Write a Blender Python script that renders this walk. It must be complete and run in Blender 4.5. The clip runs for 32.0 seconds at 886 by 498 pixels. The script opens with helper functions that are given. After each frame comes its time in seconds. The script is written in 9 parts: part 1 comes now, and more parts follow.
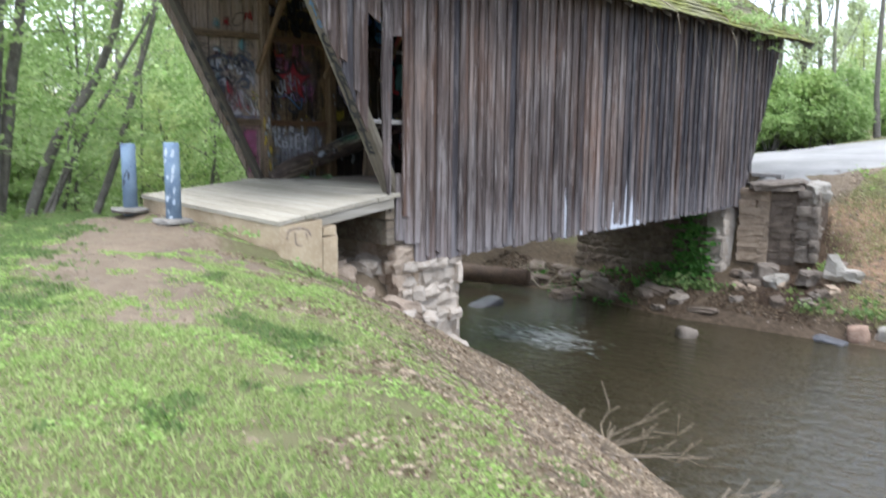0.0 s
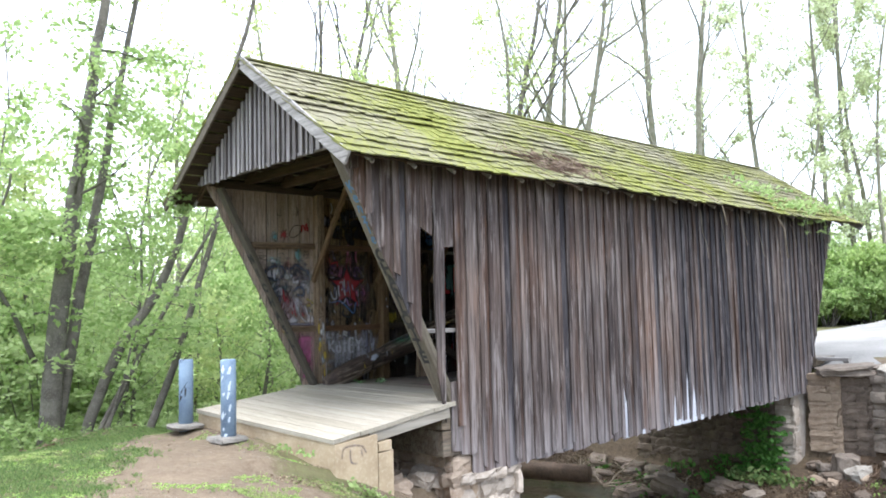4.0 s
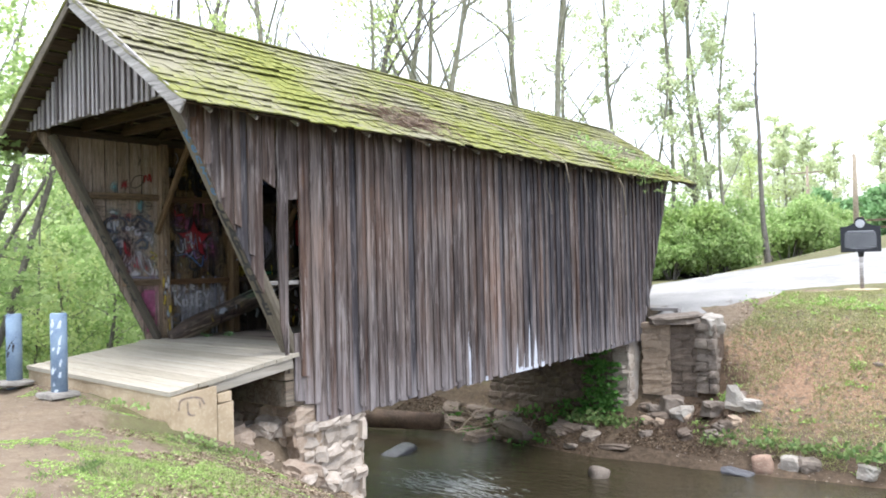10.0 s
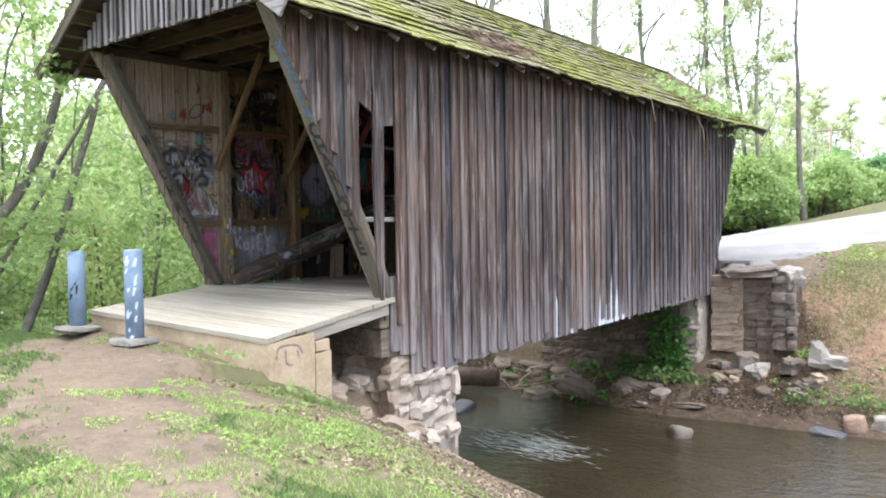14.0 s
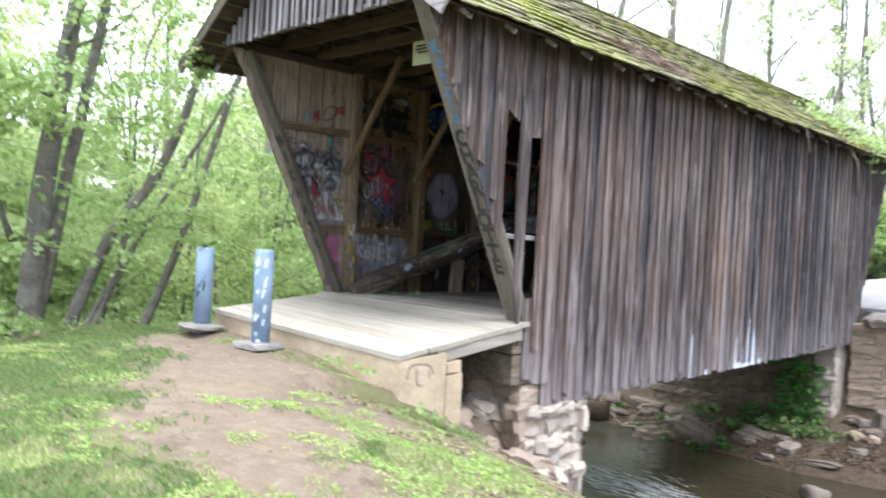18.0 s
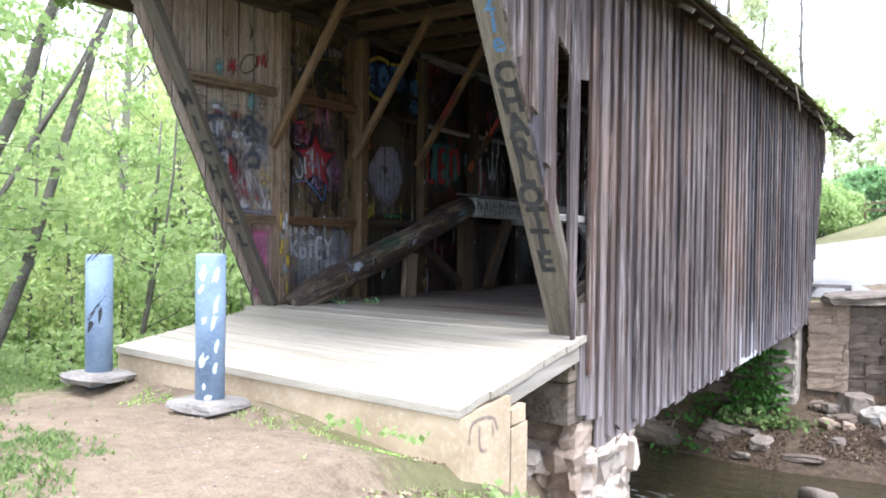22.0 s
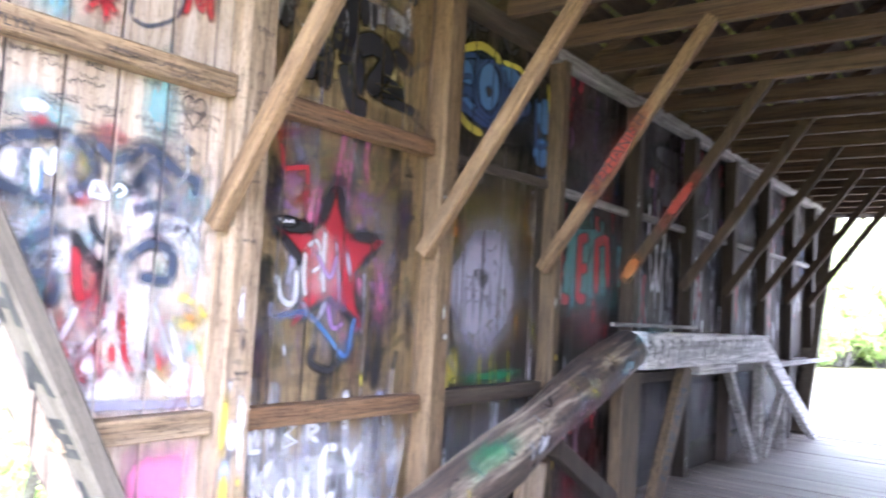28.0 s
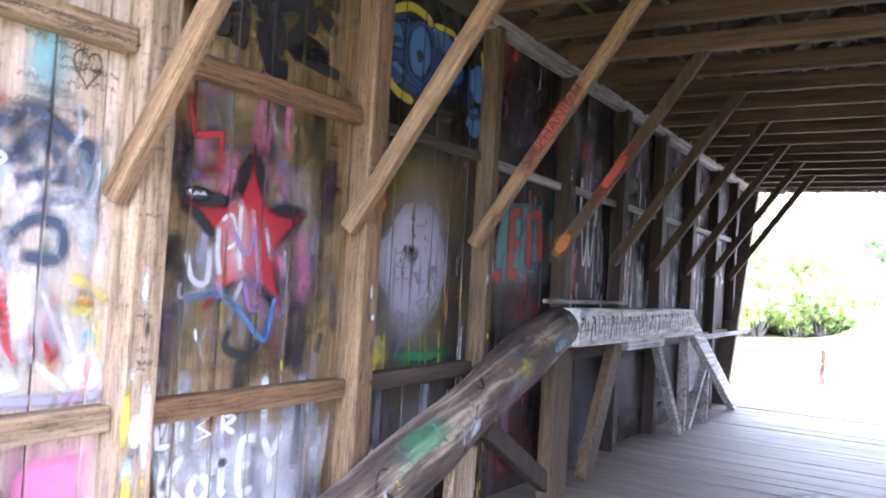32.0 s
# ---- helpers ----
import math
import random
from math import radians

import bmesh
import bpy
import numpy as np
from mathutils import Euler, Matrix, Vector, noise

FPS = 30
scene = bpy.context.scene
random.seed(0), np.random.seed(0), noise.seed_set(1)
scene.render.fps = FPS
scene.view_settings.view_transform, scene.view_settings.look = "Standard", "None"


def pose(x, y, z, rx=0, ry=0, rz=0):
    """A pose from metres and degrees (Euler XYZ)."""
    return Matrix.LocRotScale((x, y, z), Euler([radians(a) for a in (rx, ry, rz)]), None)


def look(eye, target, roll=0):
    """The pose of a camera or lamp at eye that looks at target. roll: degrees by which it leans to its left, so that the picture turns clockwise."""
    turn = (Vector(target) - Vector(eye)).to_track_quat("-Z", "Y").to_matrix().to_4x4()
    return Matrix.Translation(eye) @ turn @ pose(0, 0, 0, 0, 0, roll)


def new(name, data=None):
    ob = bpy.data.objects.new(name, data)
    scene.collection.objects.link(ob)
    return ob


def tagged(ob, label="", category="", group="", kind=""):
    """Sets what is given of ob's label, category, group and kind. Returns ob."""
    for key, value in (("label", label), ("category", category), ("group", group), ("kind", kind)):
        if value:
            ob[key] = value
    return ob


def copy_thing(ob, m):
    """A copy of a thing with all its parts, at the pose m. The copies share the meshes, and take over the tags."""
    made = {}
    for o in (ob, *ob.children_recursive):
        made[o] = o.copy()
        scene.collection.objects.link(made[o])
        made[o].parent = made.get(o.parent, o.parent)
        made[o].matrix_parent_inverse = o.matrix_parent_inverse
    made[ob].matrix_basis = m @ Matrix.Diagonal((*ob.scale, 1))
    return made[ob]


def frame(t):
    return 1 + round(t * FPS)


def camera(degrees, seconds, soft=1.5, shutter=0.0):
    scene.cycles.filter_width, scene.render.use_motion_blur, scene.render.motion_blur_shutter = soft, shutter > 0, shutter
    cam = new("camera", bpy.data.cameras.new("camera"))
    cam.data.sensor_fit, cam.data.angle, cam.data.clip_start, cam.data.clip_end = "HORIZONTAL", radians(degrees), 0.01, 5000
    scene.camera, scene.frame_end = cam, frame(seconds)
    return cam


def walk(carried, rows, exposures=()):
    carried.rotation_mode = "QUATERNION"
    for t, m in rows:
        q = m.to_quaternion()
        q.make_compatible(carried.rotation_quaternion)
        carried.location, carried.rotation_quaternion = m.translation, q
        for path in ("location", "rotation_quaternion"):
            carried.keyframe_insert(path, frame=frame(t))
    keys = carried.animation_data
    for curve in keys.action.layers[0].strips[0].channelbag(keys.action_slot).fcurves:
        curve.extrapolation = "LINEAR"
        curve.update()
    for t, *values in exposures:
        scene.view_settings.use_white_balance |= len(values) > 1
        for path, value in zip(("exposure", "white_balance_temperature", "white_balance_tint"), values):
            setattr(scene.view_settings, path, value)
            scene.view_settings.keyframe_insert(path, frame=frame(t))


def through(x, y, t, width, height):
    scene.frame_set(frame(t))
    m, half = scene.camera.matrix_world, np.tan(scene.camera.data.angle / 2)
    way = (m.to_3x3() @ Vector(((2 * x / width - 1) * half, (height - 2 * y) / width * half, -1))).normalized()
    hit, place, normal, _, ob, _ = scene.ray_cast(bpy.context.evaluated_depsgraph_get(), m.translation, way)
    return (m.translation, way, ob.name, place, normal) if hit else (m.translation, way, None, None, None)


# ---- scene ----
cam = camera(58.5, 32.0, soft=1.8, shutter=0.5)
PATH = [
    (0, (1.511, -0.914, 1.498), (0.131, 0.504, 1.205), 0.6),
    (0.5, (1.379, -0.935, 1.655), (-0.077, 0.43, 1.532), 0.2),
    (1, (1.373, -0.943, 1.813), (-0.115, 0.39, 1.907), -0.8),
    (1.5, (1.467, -0.925, 1.848), (0.033, 0.467, 1.922), -1.3),
    (2, (1.514, -0.863, 1.851), (0.093, 0.541, 1.946), -1.6),
    (2.5, (1.494, -0.875, 1.913), (0.061, 0.515, 2.037), -1.5),
    (4.5, (1.394, -0.901, 1.873), (-0.083, 0.438, 2.028), -1.4),
    (5, (1.418, -0.882, 1.881), (-0.051, 0.468, 2.022), -1.2),
    (5.5, (1.515, -0.812, 1.851), (0.119, 0.614, 1.979), -0.8),
    (6, (1.711, -0.773, 1.823), (0.429, 0.759, 1.905), -1.3),
    (6.5, (1.833, -0.757, 1.82), (0.615, 0.828, 1.867), -1.1),
    (7, (1.848, -0.768, 1.855), (0.639, 0.825, 1.898), -0.8),
    (7.5, (1.854, -0.753, 1.829), (0.651, 0.844, 1.852), -0.9),
    (8, (1.863, -0.751, 1.832), (0.681, 0.862, 1.848), -0.4),
    (8.5, (1.851, -0.742, 1.818), (0.663, 0.867, 1.839), -0.5),
    (9, (1.816, -0.752, 1.821), (0.624, 0.853, 1.856), -1.1),
    (9.5, (1.835, -0.747, 1.823), (0.631, 0.85, 1.863), -1.6),
    (10, (1.798, -0.766, 1.831), (0.552, 0.798, 1.865), -1.4),
    (10.5, (1.623, -0.833, 1.776), (0.349, 0.708, 1.813), -0.5),
    (11, (1.321, -1.013, 1.706), (-0.055, 0.438, 1.653), 0.4),
    (11.5, (1.036, -1.134, 1.701), (-0.386, 0.271, 1.638), 1.4),
    (12, (0.72, -1.117, 1.701), (-0.773, 0.21, 1.597), -3.7),
    (12.5, (0.482, -0.984, 1.661), (-0.982, 0.378, 1.595), -3.6),
    (13, (0.476, -0.895, 1.608), (-0.792, 0.65, 1.525), -0.6),
    (13.5, (0.253, -0.899, 1.585), (-0.944, 0.703, 1.543), 0.8),
    (14, (0.034, -0.747, 1.566), (-1.208, 0.82, 1.5), -0.9),
    (14.5, (-0.098, -0.577, 1.576), (-1.34, 0.99, 1.55), -1.5),
    (16.5, (-0.168, -0.538, 1.586), (-1.375, 1.056, 1.619), -0.7),
    (17, (-0.285, -0.552, 1.603), (-1.587, 0.967, 1.618), 0.7),
    (17.5, (-0.527, -0.693, 1.554), (-1.841, 0.814, 1.486), 2.4),
    (18, (-0.771, -0.65, 1.54), (-2.184, 0.765, 1.517), 3.2),
    (18.5, (-1.072, -0.553, 1.495), (-2.605, 0.731, 1.451), -2.1),
    (19, (-1.418, -0.588, 1.474), (-2.718, 0.927, 1.353), 1.7),
    (19.5, (-1.769, -0.565, 1.494), (-2.907, 1.078, 1.425), 3.1),
    (20, (-2.135, -0.463, 1.494), (-3.293, 1.164, 1.379), 2.7),
    (20.5, (-2.539, -0.26, 1.484), (-3.78, 1.307, 1.43), 0.1),
    (21, (-2.95, -0.079, 1.487), (-4.082, 1.57, 1.465), 3.3),
    (21.5, (-3.299, 0.047, 1.543), (-4.369, 1.734, 1.625), 2.1),
    (22, (-3.669, 0.347, 1.472), (-4.777, 2.012, 1.438), 0.7),
    (22.5, (-3.988, 0.615, 1.474), (-5.019, 2.328, 1.421), 2.4),
    (23, (-4.387, 0.9, 1.543), (-5.259, 2.7, 1.571), 4.4),
    (23.5, (-4.768, 1.21, 1.529), (-5.787, 2.93, 1.552), 1.0),
    (24, (-5.055, 1.651, 1.608), (-6.117, 3.345, 1.606), -0.9),
    (24.5, (-5.531, 1.883, 1.536), (-6.396, 3.686, 1.591), 2.9),
    (26.5, (-6.78, 3.56, 1.76), (-7.432, 5.45, 1.835), 6.6),
    (27, (-6.814, 4.157, 1.927), (-7.8, 5.895, 1.998), 4.5),
    (27.5, (-7.068, 4.406, 2.113), (-8.173, 6.068, 2.238), 3.7),
    (28, (-7.319, 4.475, 2.169), (-8.516, 6.071, 2.301), 3.4),
    (28.5, (-7.361, 4.513, 2.223), (-8.749, 5.951, 2.281), 3.0),
    (29, (-7.349, 4.552, 2.264), (-8.756, 5.973, 2.295), 3.8),
    (29.5, (-7.358, 4.55, 2.276), (-8.776, 5.958, 2.371), 3.4),
    (30, (-7.372, 4.558, 2.281), (-8.798, 5.957, 2.38), 3.8),
    (30.5, (-7.341, 4.586, 2.261), (-8.691, 6.06, 2.329), 4.5),
    (31, (-7.324, 4.583, 2.243), (-8.481, 6.214, 2.25), 4.2),
    (31.5, (-7.393, 4.555, 2.214), (-8.474, 6.237, 2.261), 6.2),
    (32, (-7.477, 4.675, 2.211), (-8.52, 6.38, 2.279), 3.4),
]
EXPOSURES = [(0, 1.55, 5750, 10), (1.0, 1.8, 5800, 10), (5, 1.85, 5900, 11), (9, 1.85, 6000, 12), (12, 1.8, 6000, 12), (17, 2.07, 5850, 13), (20, 2.12, 5800, 14), (22, 2.4, 5750, 15), (23, 2.58, 5750, 15), (24.5, 3.5, 5650, 18), (26.5, 4.09, 5600, 25), (28.3, 5.46, 5570, 26), (30.2, 5.07, 5570, 27), (32, 5.19, 5570, 27)]
walk(cam, [(t, look(eye, target, roll)) for t, eye, target, roll in PATH], EXPOSURES)

# ---- world and sun: bright overcast spring day ----
world = bpy.data.worlds.new("overcast_sky")
world.use_nodes = True
scene.world = world
wn, wl = world.node_tree.nodes, world.node_tree.links
sky = wn.new("ShaderNodeTexSky")
sky.sky_type = "NISHITA"
sky.sun_disc = False
sky.sun_elevation, sky.sun_rotation = radians(62), radians(255)
sky.air_density, sky.dust_density, sky.ozone_density = 1.0, 3.0, 1.0
pale = wn.new("ShaderNodeHueSaturation")
pale.inputs["Saturation"].default_value, pale.inputs["Value"].default_value = 0.35, 1.25
wl.new(sky.outputs[0], pale.inputs["Color"])
wl.new(pale.outputs[0], wn["Background"].inputs[0])
wn["Background"].inputs[1].default_value = 0.15
sun = new("sun", bpy.data.lights.new("sun", "SUN"))
sun.data.energy, sun.data.angle, sun.data.color = 1.2, radians(25), (1.0, 0.96, 0.9)
sun.matrix_world = look((20 * math.sin(radians(105)), 20 * math.cos(radians(105)), 37.6), (0, 0, 0))

# ---- materials ----
def node_mat(name):
    m = bpy.data.materials.new(name)
    m.use_nodes = True
    t = m.node_tree
    return m, t.nodes, t.links, t.nodes["Principled BSDF"]


def coords(n, l, scale=(1, 1, 1), shift=True, turn=None):
    """Object coordinates, moved by the object's random number and stretched."""
    tc = n.new("ShaderNodeTexCoord")
    mp = n.new("ShaderNodeMapping")
    mp.inputs["Scale"].default_value = scale
    if turn:
        tm = n.new("ShaderNodeMapping")
        tm.inputs["Rotation"].default_value = [radians(a) for a in turn]
        l.new(tc.outputs["Object"], tm.inputs["Vector"])
        l.new(tm.outputs[0], mp.inputs["Vector"])
    else:
        l.new(tc.outputs["Object"], mp.inputs["Vector"])
    if shift:
        oi = n.new("ShaderNodeObjectInfo")
        mu = n.new("ShaderNodeMath")
        mu.operation = "MULTIPLY"
        mu.inputs[1].default_value = 57.0
        l.new(oi.outputs["Random"], mu.inputs[0])
        l.new(mu.outputs[0], mp.inputs["Location"])
    return mp.outputs[0]


def noise_tex(n, l, vec, scale, detail=4.0, rough=0.6):
    t = n.new("ShaderNodeTexNoise")
    t.inputs["Scale"].default_value, t.inputs["Detail"].default_value, t.inputs["Roughness"].default_value = scale, detail, rough
    if vec is not None:
        l.new(vec, t.inputs["Vector"])
    return t.outputs["Fac"]


def ramp(n, l, fac, stops):
    r = n.new("ShaderNodeValToRGB")
    e = r.color_ramp.elements
    while len(e) < len(stops):
        e.new(0.5)
    for k, (p, c) in zip(e, stops):
        k.position, k.color = p, (*c, 1) if len(c) == 3 else c
    l.new(fac, r.inputs[0])
    return r.outputs[0]


def mix(n, l, fac, a, b, kind="MIX"):
    m = n.new("ShaderNodeMix")
    m.data_type, m.blend_type = "RGBA", kind
    for s, v in ((0, fac), (6, a), (7, b)):
        if isinstance(v, (int, float)):
            m.inputs[s].default_value = v
        elif isinstance(v, tuple):
            m.inputs[s].default_value = (*v, 1)
        else:
            l.new(v, m.inputs[s])
    return m.outputs[2]


def bump(n, l, p, height, strength=0.4, dist=0.01):
    b = n.new("ShaderNodeBump")
    b.inputs["Strength"].default_value, b.inputs["Distance"].default_value = strength, dist
    l.new(height, b.inputs["Height"])
    l.new(b.outputs[0], p.inputs["Normal"])


def rnd(n, l):
    return n.new("ShaderNodeObjectInfo").outputs["Random"]


def island(n, l):
    return n.new("ShaderNodeNewGeometry").outputs["Random Per Island"]


def wood(name, tones, grain_axis="z", silver=(0.3, 0.28, 0.27), silver_amount=0.45, rough=0.85, depth=0.5, per="object", grain=0.75, turn=None, blot=0.0, sawn=0.0, splash=0.0):
    """Weathered boards: a tone for each piece, grain along one axis, silvered and dark streaks; sawn: rough saw marks and fine dark fibres; splash: bleached low ends."""
    m, n, l, p = node_mat(name)
    s = {"x": (1.5, 30, 30), "y": (30, 1.5, 30), "z": (34, 34, 2.2)}[grain_axis]
    s2 = {"x": (0.5, 7, 7), "y": (7, 0.5, 7), "z": (13, 13, 0.7)}[grain_axis]
    v, v2 = coords(n, l, s, True, turn), coords(n, l, s2, True, turn)
    g = noise_tex(n, l, v, 1.0, 6, 0.65)
    st = noise_tex(n, l, v2, 1.0, 5, 0.6)
    k = len(tones)
    base = ramp(n, l, rnd(n, l) if per == "object" else island(n, l), [(i / (k - 1) if k > 1 else 0, c) for i, c in enumerate(tones)])
    dark = mix(n, l, grain, base, (0.02, 0.017, 0.015))
    c1 = mix(n, l, ramp(n, l, g, [(0.33, (1, 1, 1)), (0.58, (0, 0, 0))]), base, dark)
    sm = ramp(n, l, st, [(0.46, (0, 0, 0)), (0.7, (silver_amount,) * 3)])
    c2 = mix(n, l, sm, c1, silver)
    if blot:
        big = noise_tex(n, l, coords(n, l, (1, 1, 0.45), False), 0.75, 4, 0.55)
        c2 = mix(n, l, blot, c2, ramp(n, l, big, [(0.36, (0.42, 0.41, 0.45)), (0.52, (1, 1, 1)), (0.66, (1.3, 1.12, 1.0))]), "MULTIPLY")
        rust = noise_tex(n, l, coords(n, l, (5, 5, 1.1), True), 1.0, 5, 0.7)
        c2 = mix(n, l, ramp(n, l, rust, [(0.60, (0, 0, 0)), (0.74, (0.6 * blot,) * 3)]), c2, (0.16, 0.075, 0.032))
        flake = mix(n, l, 0.55, g, noise_tex(n, l, coords(n, l, (9, 9, 0.9), True), 1.0, 5, 0.7))
        c2 = mix(n, l, ramp(n, l, flake, [(0.53, (0, 0, 0)), (0.61, (0.55 * blot,) * 3)]), c2, (0.36, 0.325, 0.31))
    if splash:
        xyz = n.new("ShaderNodeSeparateXYZ")
        l.new(coords(n, l, shift=False), xyz.inputs[0])
        low = n.new("ShaderNodeMath")
        low.operation = "MULTIPLY_ADD"
        low.inputs[1].default_value = -0.28
        l.new(xyz.outputs[2], low.inputs[0])
        l.new(st, low.inputs[2])
        c2 = mix(n, l, ramp(n, l, low.outputs[0], [(0.34, (0, 0, 0)), (0.62, (splash,) * 3)]), c2, (0.36, 0.33, 0.33))
    h = g
    if sawn:
        fine = noise_tex(n, l, coords(n, l, tuple(a * 3.2 for a in s), True, turn), 1.0, 5, 0.75)
        speck = noise_tex(n, l, coords(n, l, (1, 1, 1), True), 55.0, 4, 0.75)
        c2 = mix(n, l, sawn, c2, ramp(n, l, fine, [(0.34, (0.28, 0.26, 0.24)), (0.5, (1, 1, 1)), (0.68, (1.22, 1.2, 1.16))]), "MULTIPLY")
        c2 = mix(n, l, sawn * 0.8, c2, ramp(n, l, speck, [(0.32, (0.4, 0.36, 0.32)), (0.46, (1, 1, 1))]), "MULTIPLY")
        h = mix(n, l, 0.5, g, fine)
    l.new(c2, p.inputs["Base Color"])
    p.inputs["Roughness"].default_value = rough
    p.inputs["Specular IOR Level"].default_value = 0.25
    bump(n, l, p, h, depth, 0.006)
    return m


def mottled(name, c1, c2, c3=None, scale=3.0, rough=0.9, depth=0.5, dist=0.01, fine=25.0, per=None, spec=0.3):
    """Stone, concrete, earth: two scales of noise, with an own tone for each piece where asked."""
    m, n, l, p = node_mat(name)
    v = coords(n, l)
    a, b = noise_tex(n, l, v, scale, 5), noise_tex(n, l, v, fine, 5, 0.7)
    col = mix(n, l, ramp(n, l, a, [(0.38, (0, 0, 0)), (0.62, (1, 1, 1))]), c1, c2)
    if c3:
        col = mix(n, l, ramp(n, l, b, [(0.5, (0, 0, 0)), (0.7, (0.8, 0.8, 0.8))]), col, c3)
    if per:
        f = rnd(n, l) if per == "object" else island(n, l)
        col = mix(n, l, 0.55, col, ramp(n, l, f, [(0, (0.45, 0.45, 0.45)), (1, (1.0, 1.0, 1.0))]), "MULTIPLY")
    l.new(col, p.inputs["Base Color"])
    p.inputs["Roughness"].default_value = rough
    p.inputs["Specular IOR Level"].default_value = spec
    bump(n, l, p, b, depth, dist)
    return m


def leafy(name, c1, c2, through=0.5, rough=0.6):
    """Thin leaves that let some light through, each with its own tone."""
    m, n, l, p = node_mat(name)
    col = ramp(n, l, island(n, l), [(0.0, c1), (1.0, c2)])
    l.new(col, p.inputs["Base Color"])
    p.inputs["Roughness"].default_value = rough
    p.inputs["Specular IOR Level"].default_value = 0.2
    t = n.new("ShaderNodeBsdfTranslucent")
    l.new(col, t.inputs[0])
    x = n.new("ShaderNodeMixShader")
    x.inputs[0].default_value = through
    l.new(p.outputs[0], x.inputs[1])
    l.new(t.outputs[0], x.inputs[2])
    l.new(x.outputs[0], n["Material Output"].inputs[0])
    return m


def spray(name, col, wear=0.35, scale=16.0, joints=True):
    """Sprayed paint: soft at its rim, worn in specks, broken by the joints between the boards."""
    m, n, l, p = node_mat(name)
    v = coords(n, l, shift=False)
    a = noise_tex(n, l, v, scale, 5, 0.7)
    if joints:
        a = mix(n, l, 0.5, a, noise_tex(n, l, coords(n, l, (1, 34, 2.4), shift=False), 1.0, 5, 0.7))
    at = n.new("ShaderNodeVertexColor")
    at.layer_name = "spray"
    sm = n.new("ShaderNodeMath")
    sm.operation = "MULTIPLY_ADD"
    l.new(a, sm.inputs[0])
    sm.inputs[1].default_value = -wear * 2
    l.new(at.outputs[0], sm.inputs[2])
    fac = ramp(n, l, sm.outputs[0], [(0.0, (0, 0, 0)), (0.36, (0.34, 0.34, 0.34)), (0.80, (0.93, 0.93, 0.93))])
    if joints:
        xyz = n.new("ShaderNodeSeparateXYZ")
        l.new(v, xyz.inputs[0])
        w = n.new("ShaderNodeMath")
        w.operation = "MULTIPLY_ADD"
        w.inputs[1].default_value, w.inputs[2].default_value = 1 / 0.207, -4.408 / 0.207 + 100
        l.new(xyz.outputs[1], w.inputs[0])
        fr = n.new("ShaderNodeMath")
        fr.operation = "FRACT"
        l.new(w.outputs[0], fr.inputs[0])
        gap = ramp(n, l, fr.outputs[0], [(0.0, (0, 0, 0)), (0.03, (1, 1, 1)), (0.955, (1, 1, 1)), (0.985, (0, 0, 0))])
        fac = mix(n, l, 1.0, fac, gap, "MULTIPLY")
    l.new(mix(n, l, noise_tex(n, l, v, 5.0), col, tuple(c * 0.6 for c in col)), p.inputs["Base Color"])
    p.inputs["Roughness"].default_value = 0.7
    tr = n.new("ShaderNodeBsdfTransparent")
    x = n.new("ShaderNodeMixShader")
    l.new(fac, x.inputs[0])
    l.new(tr.outputs[0], x.inputs[1])
    l.new(p.outputs[0], x.inputs[2])
    l.new(x.outputs[0], n["Material Output"].inputs[0])
    return m


M_SIDING = wood("weathered_siding", [(0.098, 0.064, 0.050), (0.046, 0.034, 0.031), (0.135, 0.092, 0.073), (0.064, 0.047, 0.043), (0.115, 0.066, 0.045), (0.080, 0.062, 0.056), (0.180, 0.142, 0.124), (0.045, 0.034, 0.031), (0.125, 0.096, 0.084)], "z", (0.26, 0.226, 0.212), 0.52, grain=0.7, blot=0.9, splash=0.4)
M_SIDING_BLACK = wood("blackened_siding", [(0.042, 0.040, 0.046), (0.055, 0.050, 0.055), (0.036, 0.034, 0.040), (0.070, 0.057, 0.057)], "z", (0.17, 0.16, 0.166), 0.45, grain=0.5, blot=0.5, splash=0.4)
M_BATTEN = wood("bleached_battens", [(0.10, 0.074, 0.063), (0.165, 0.136, 0.122), (0.075, 0.056, 0.049), (0.125, 0.088, 0.071), (0.21, 0.18, 0.166), (0.072, 0.054, 0.048)], "z", (0.32, 0.285, 0.272), 0.55, grain=0.6, blot=0.75, splash=0.45)
M_GABLE = wood("grey_gable_boards", [(0.26, 0.235, 0.23), (0.16, 0.14, 0.135), (0.31, 0.285, 0.28), (0.20, 0.175, 0.17)], "z", (0.42, 0.40, 0.395), 0.7, grain=0.6)
M_GABLEBACK = wood("dark_gable_backing", [(0.035, 0.028, 0.026), (0.05, 0.04, 0.036)], "z", (0.09, 0.08, 0.075), 0.4)
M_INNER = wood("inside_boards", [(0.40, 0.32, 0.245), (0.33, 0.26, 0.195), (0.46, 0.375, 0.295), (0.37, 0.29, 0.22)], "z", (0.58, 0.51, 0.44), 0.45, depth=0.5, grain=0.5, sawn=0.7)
# middle and deep boards: the failing daylight inside is put into their tone
M_INNER_MID = wood("stained_shaded_boards", [(0.205, 0.140, 0.064), (0.152, 0.102, 0.045), (0.245, 0.170, 0.082), (0.125, 0.085, 0.040)], "z", (0.27, 0.205, 0.120), 0.4, depth=0.5, grain=0.6, sawn=0.9)
M_INNER_DARK = wood("shaded_inside_boards", [(0.036, 0.027, 0.019), (0.020, 0.015, 0.012), (0.050, 0.037, 0.025), (0.015, 0.012, 0.010)], "z", (0.080, 0.069, 0.055), 0.4, depth=0.4, grain=0.6, sawn=0.7)
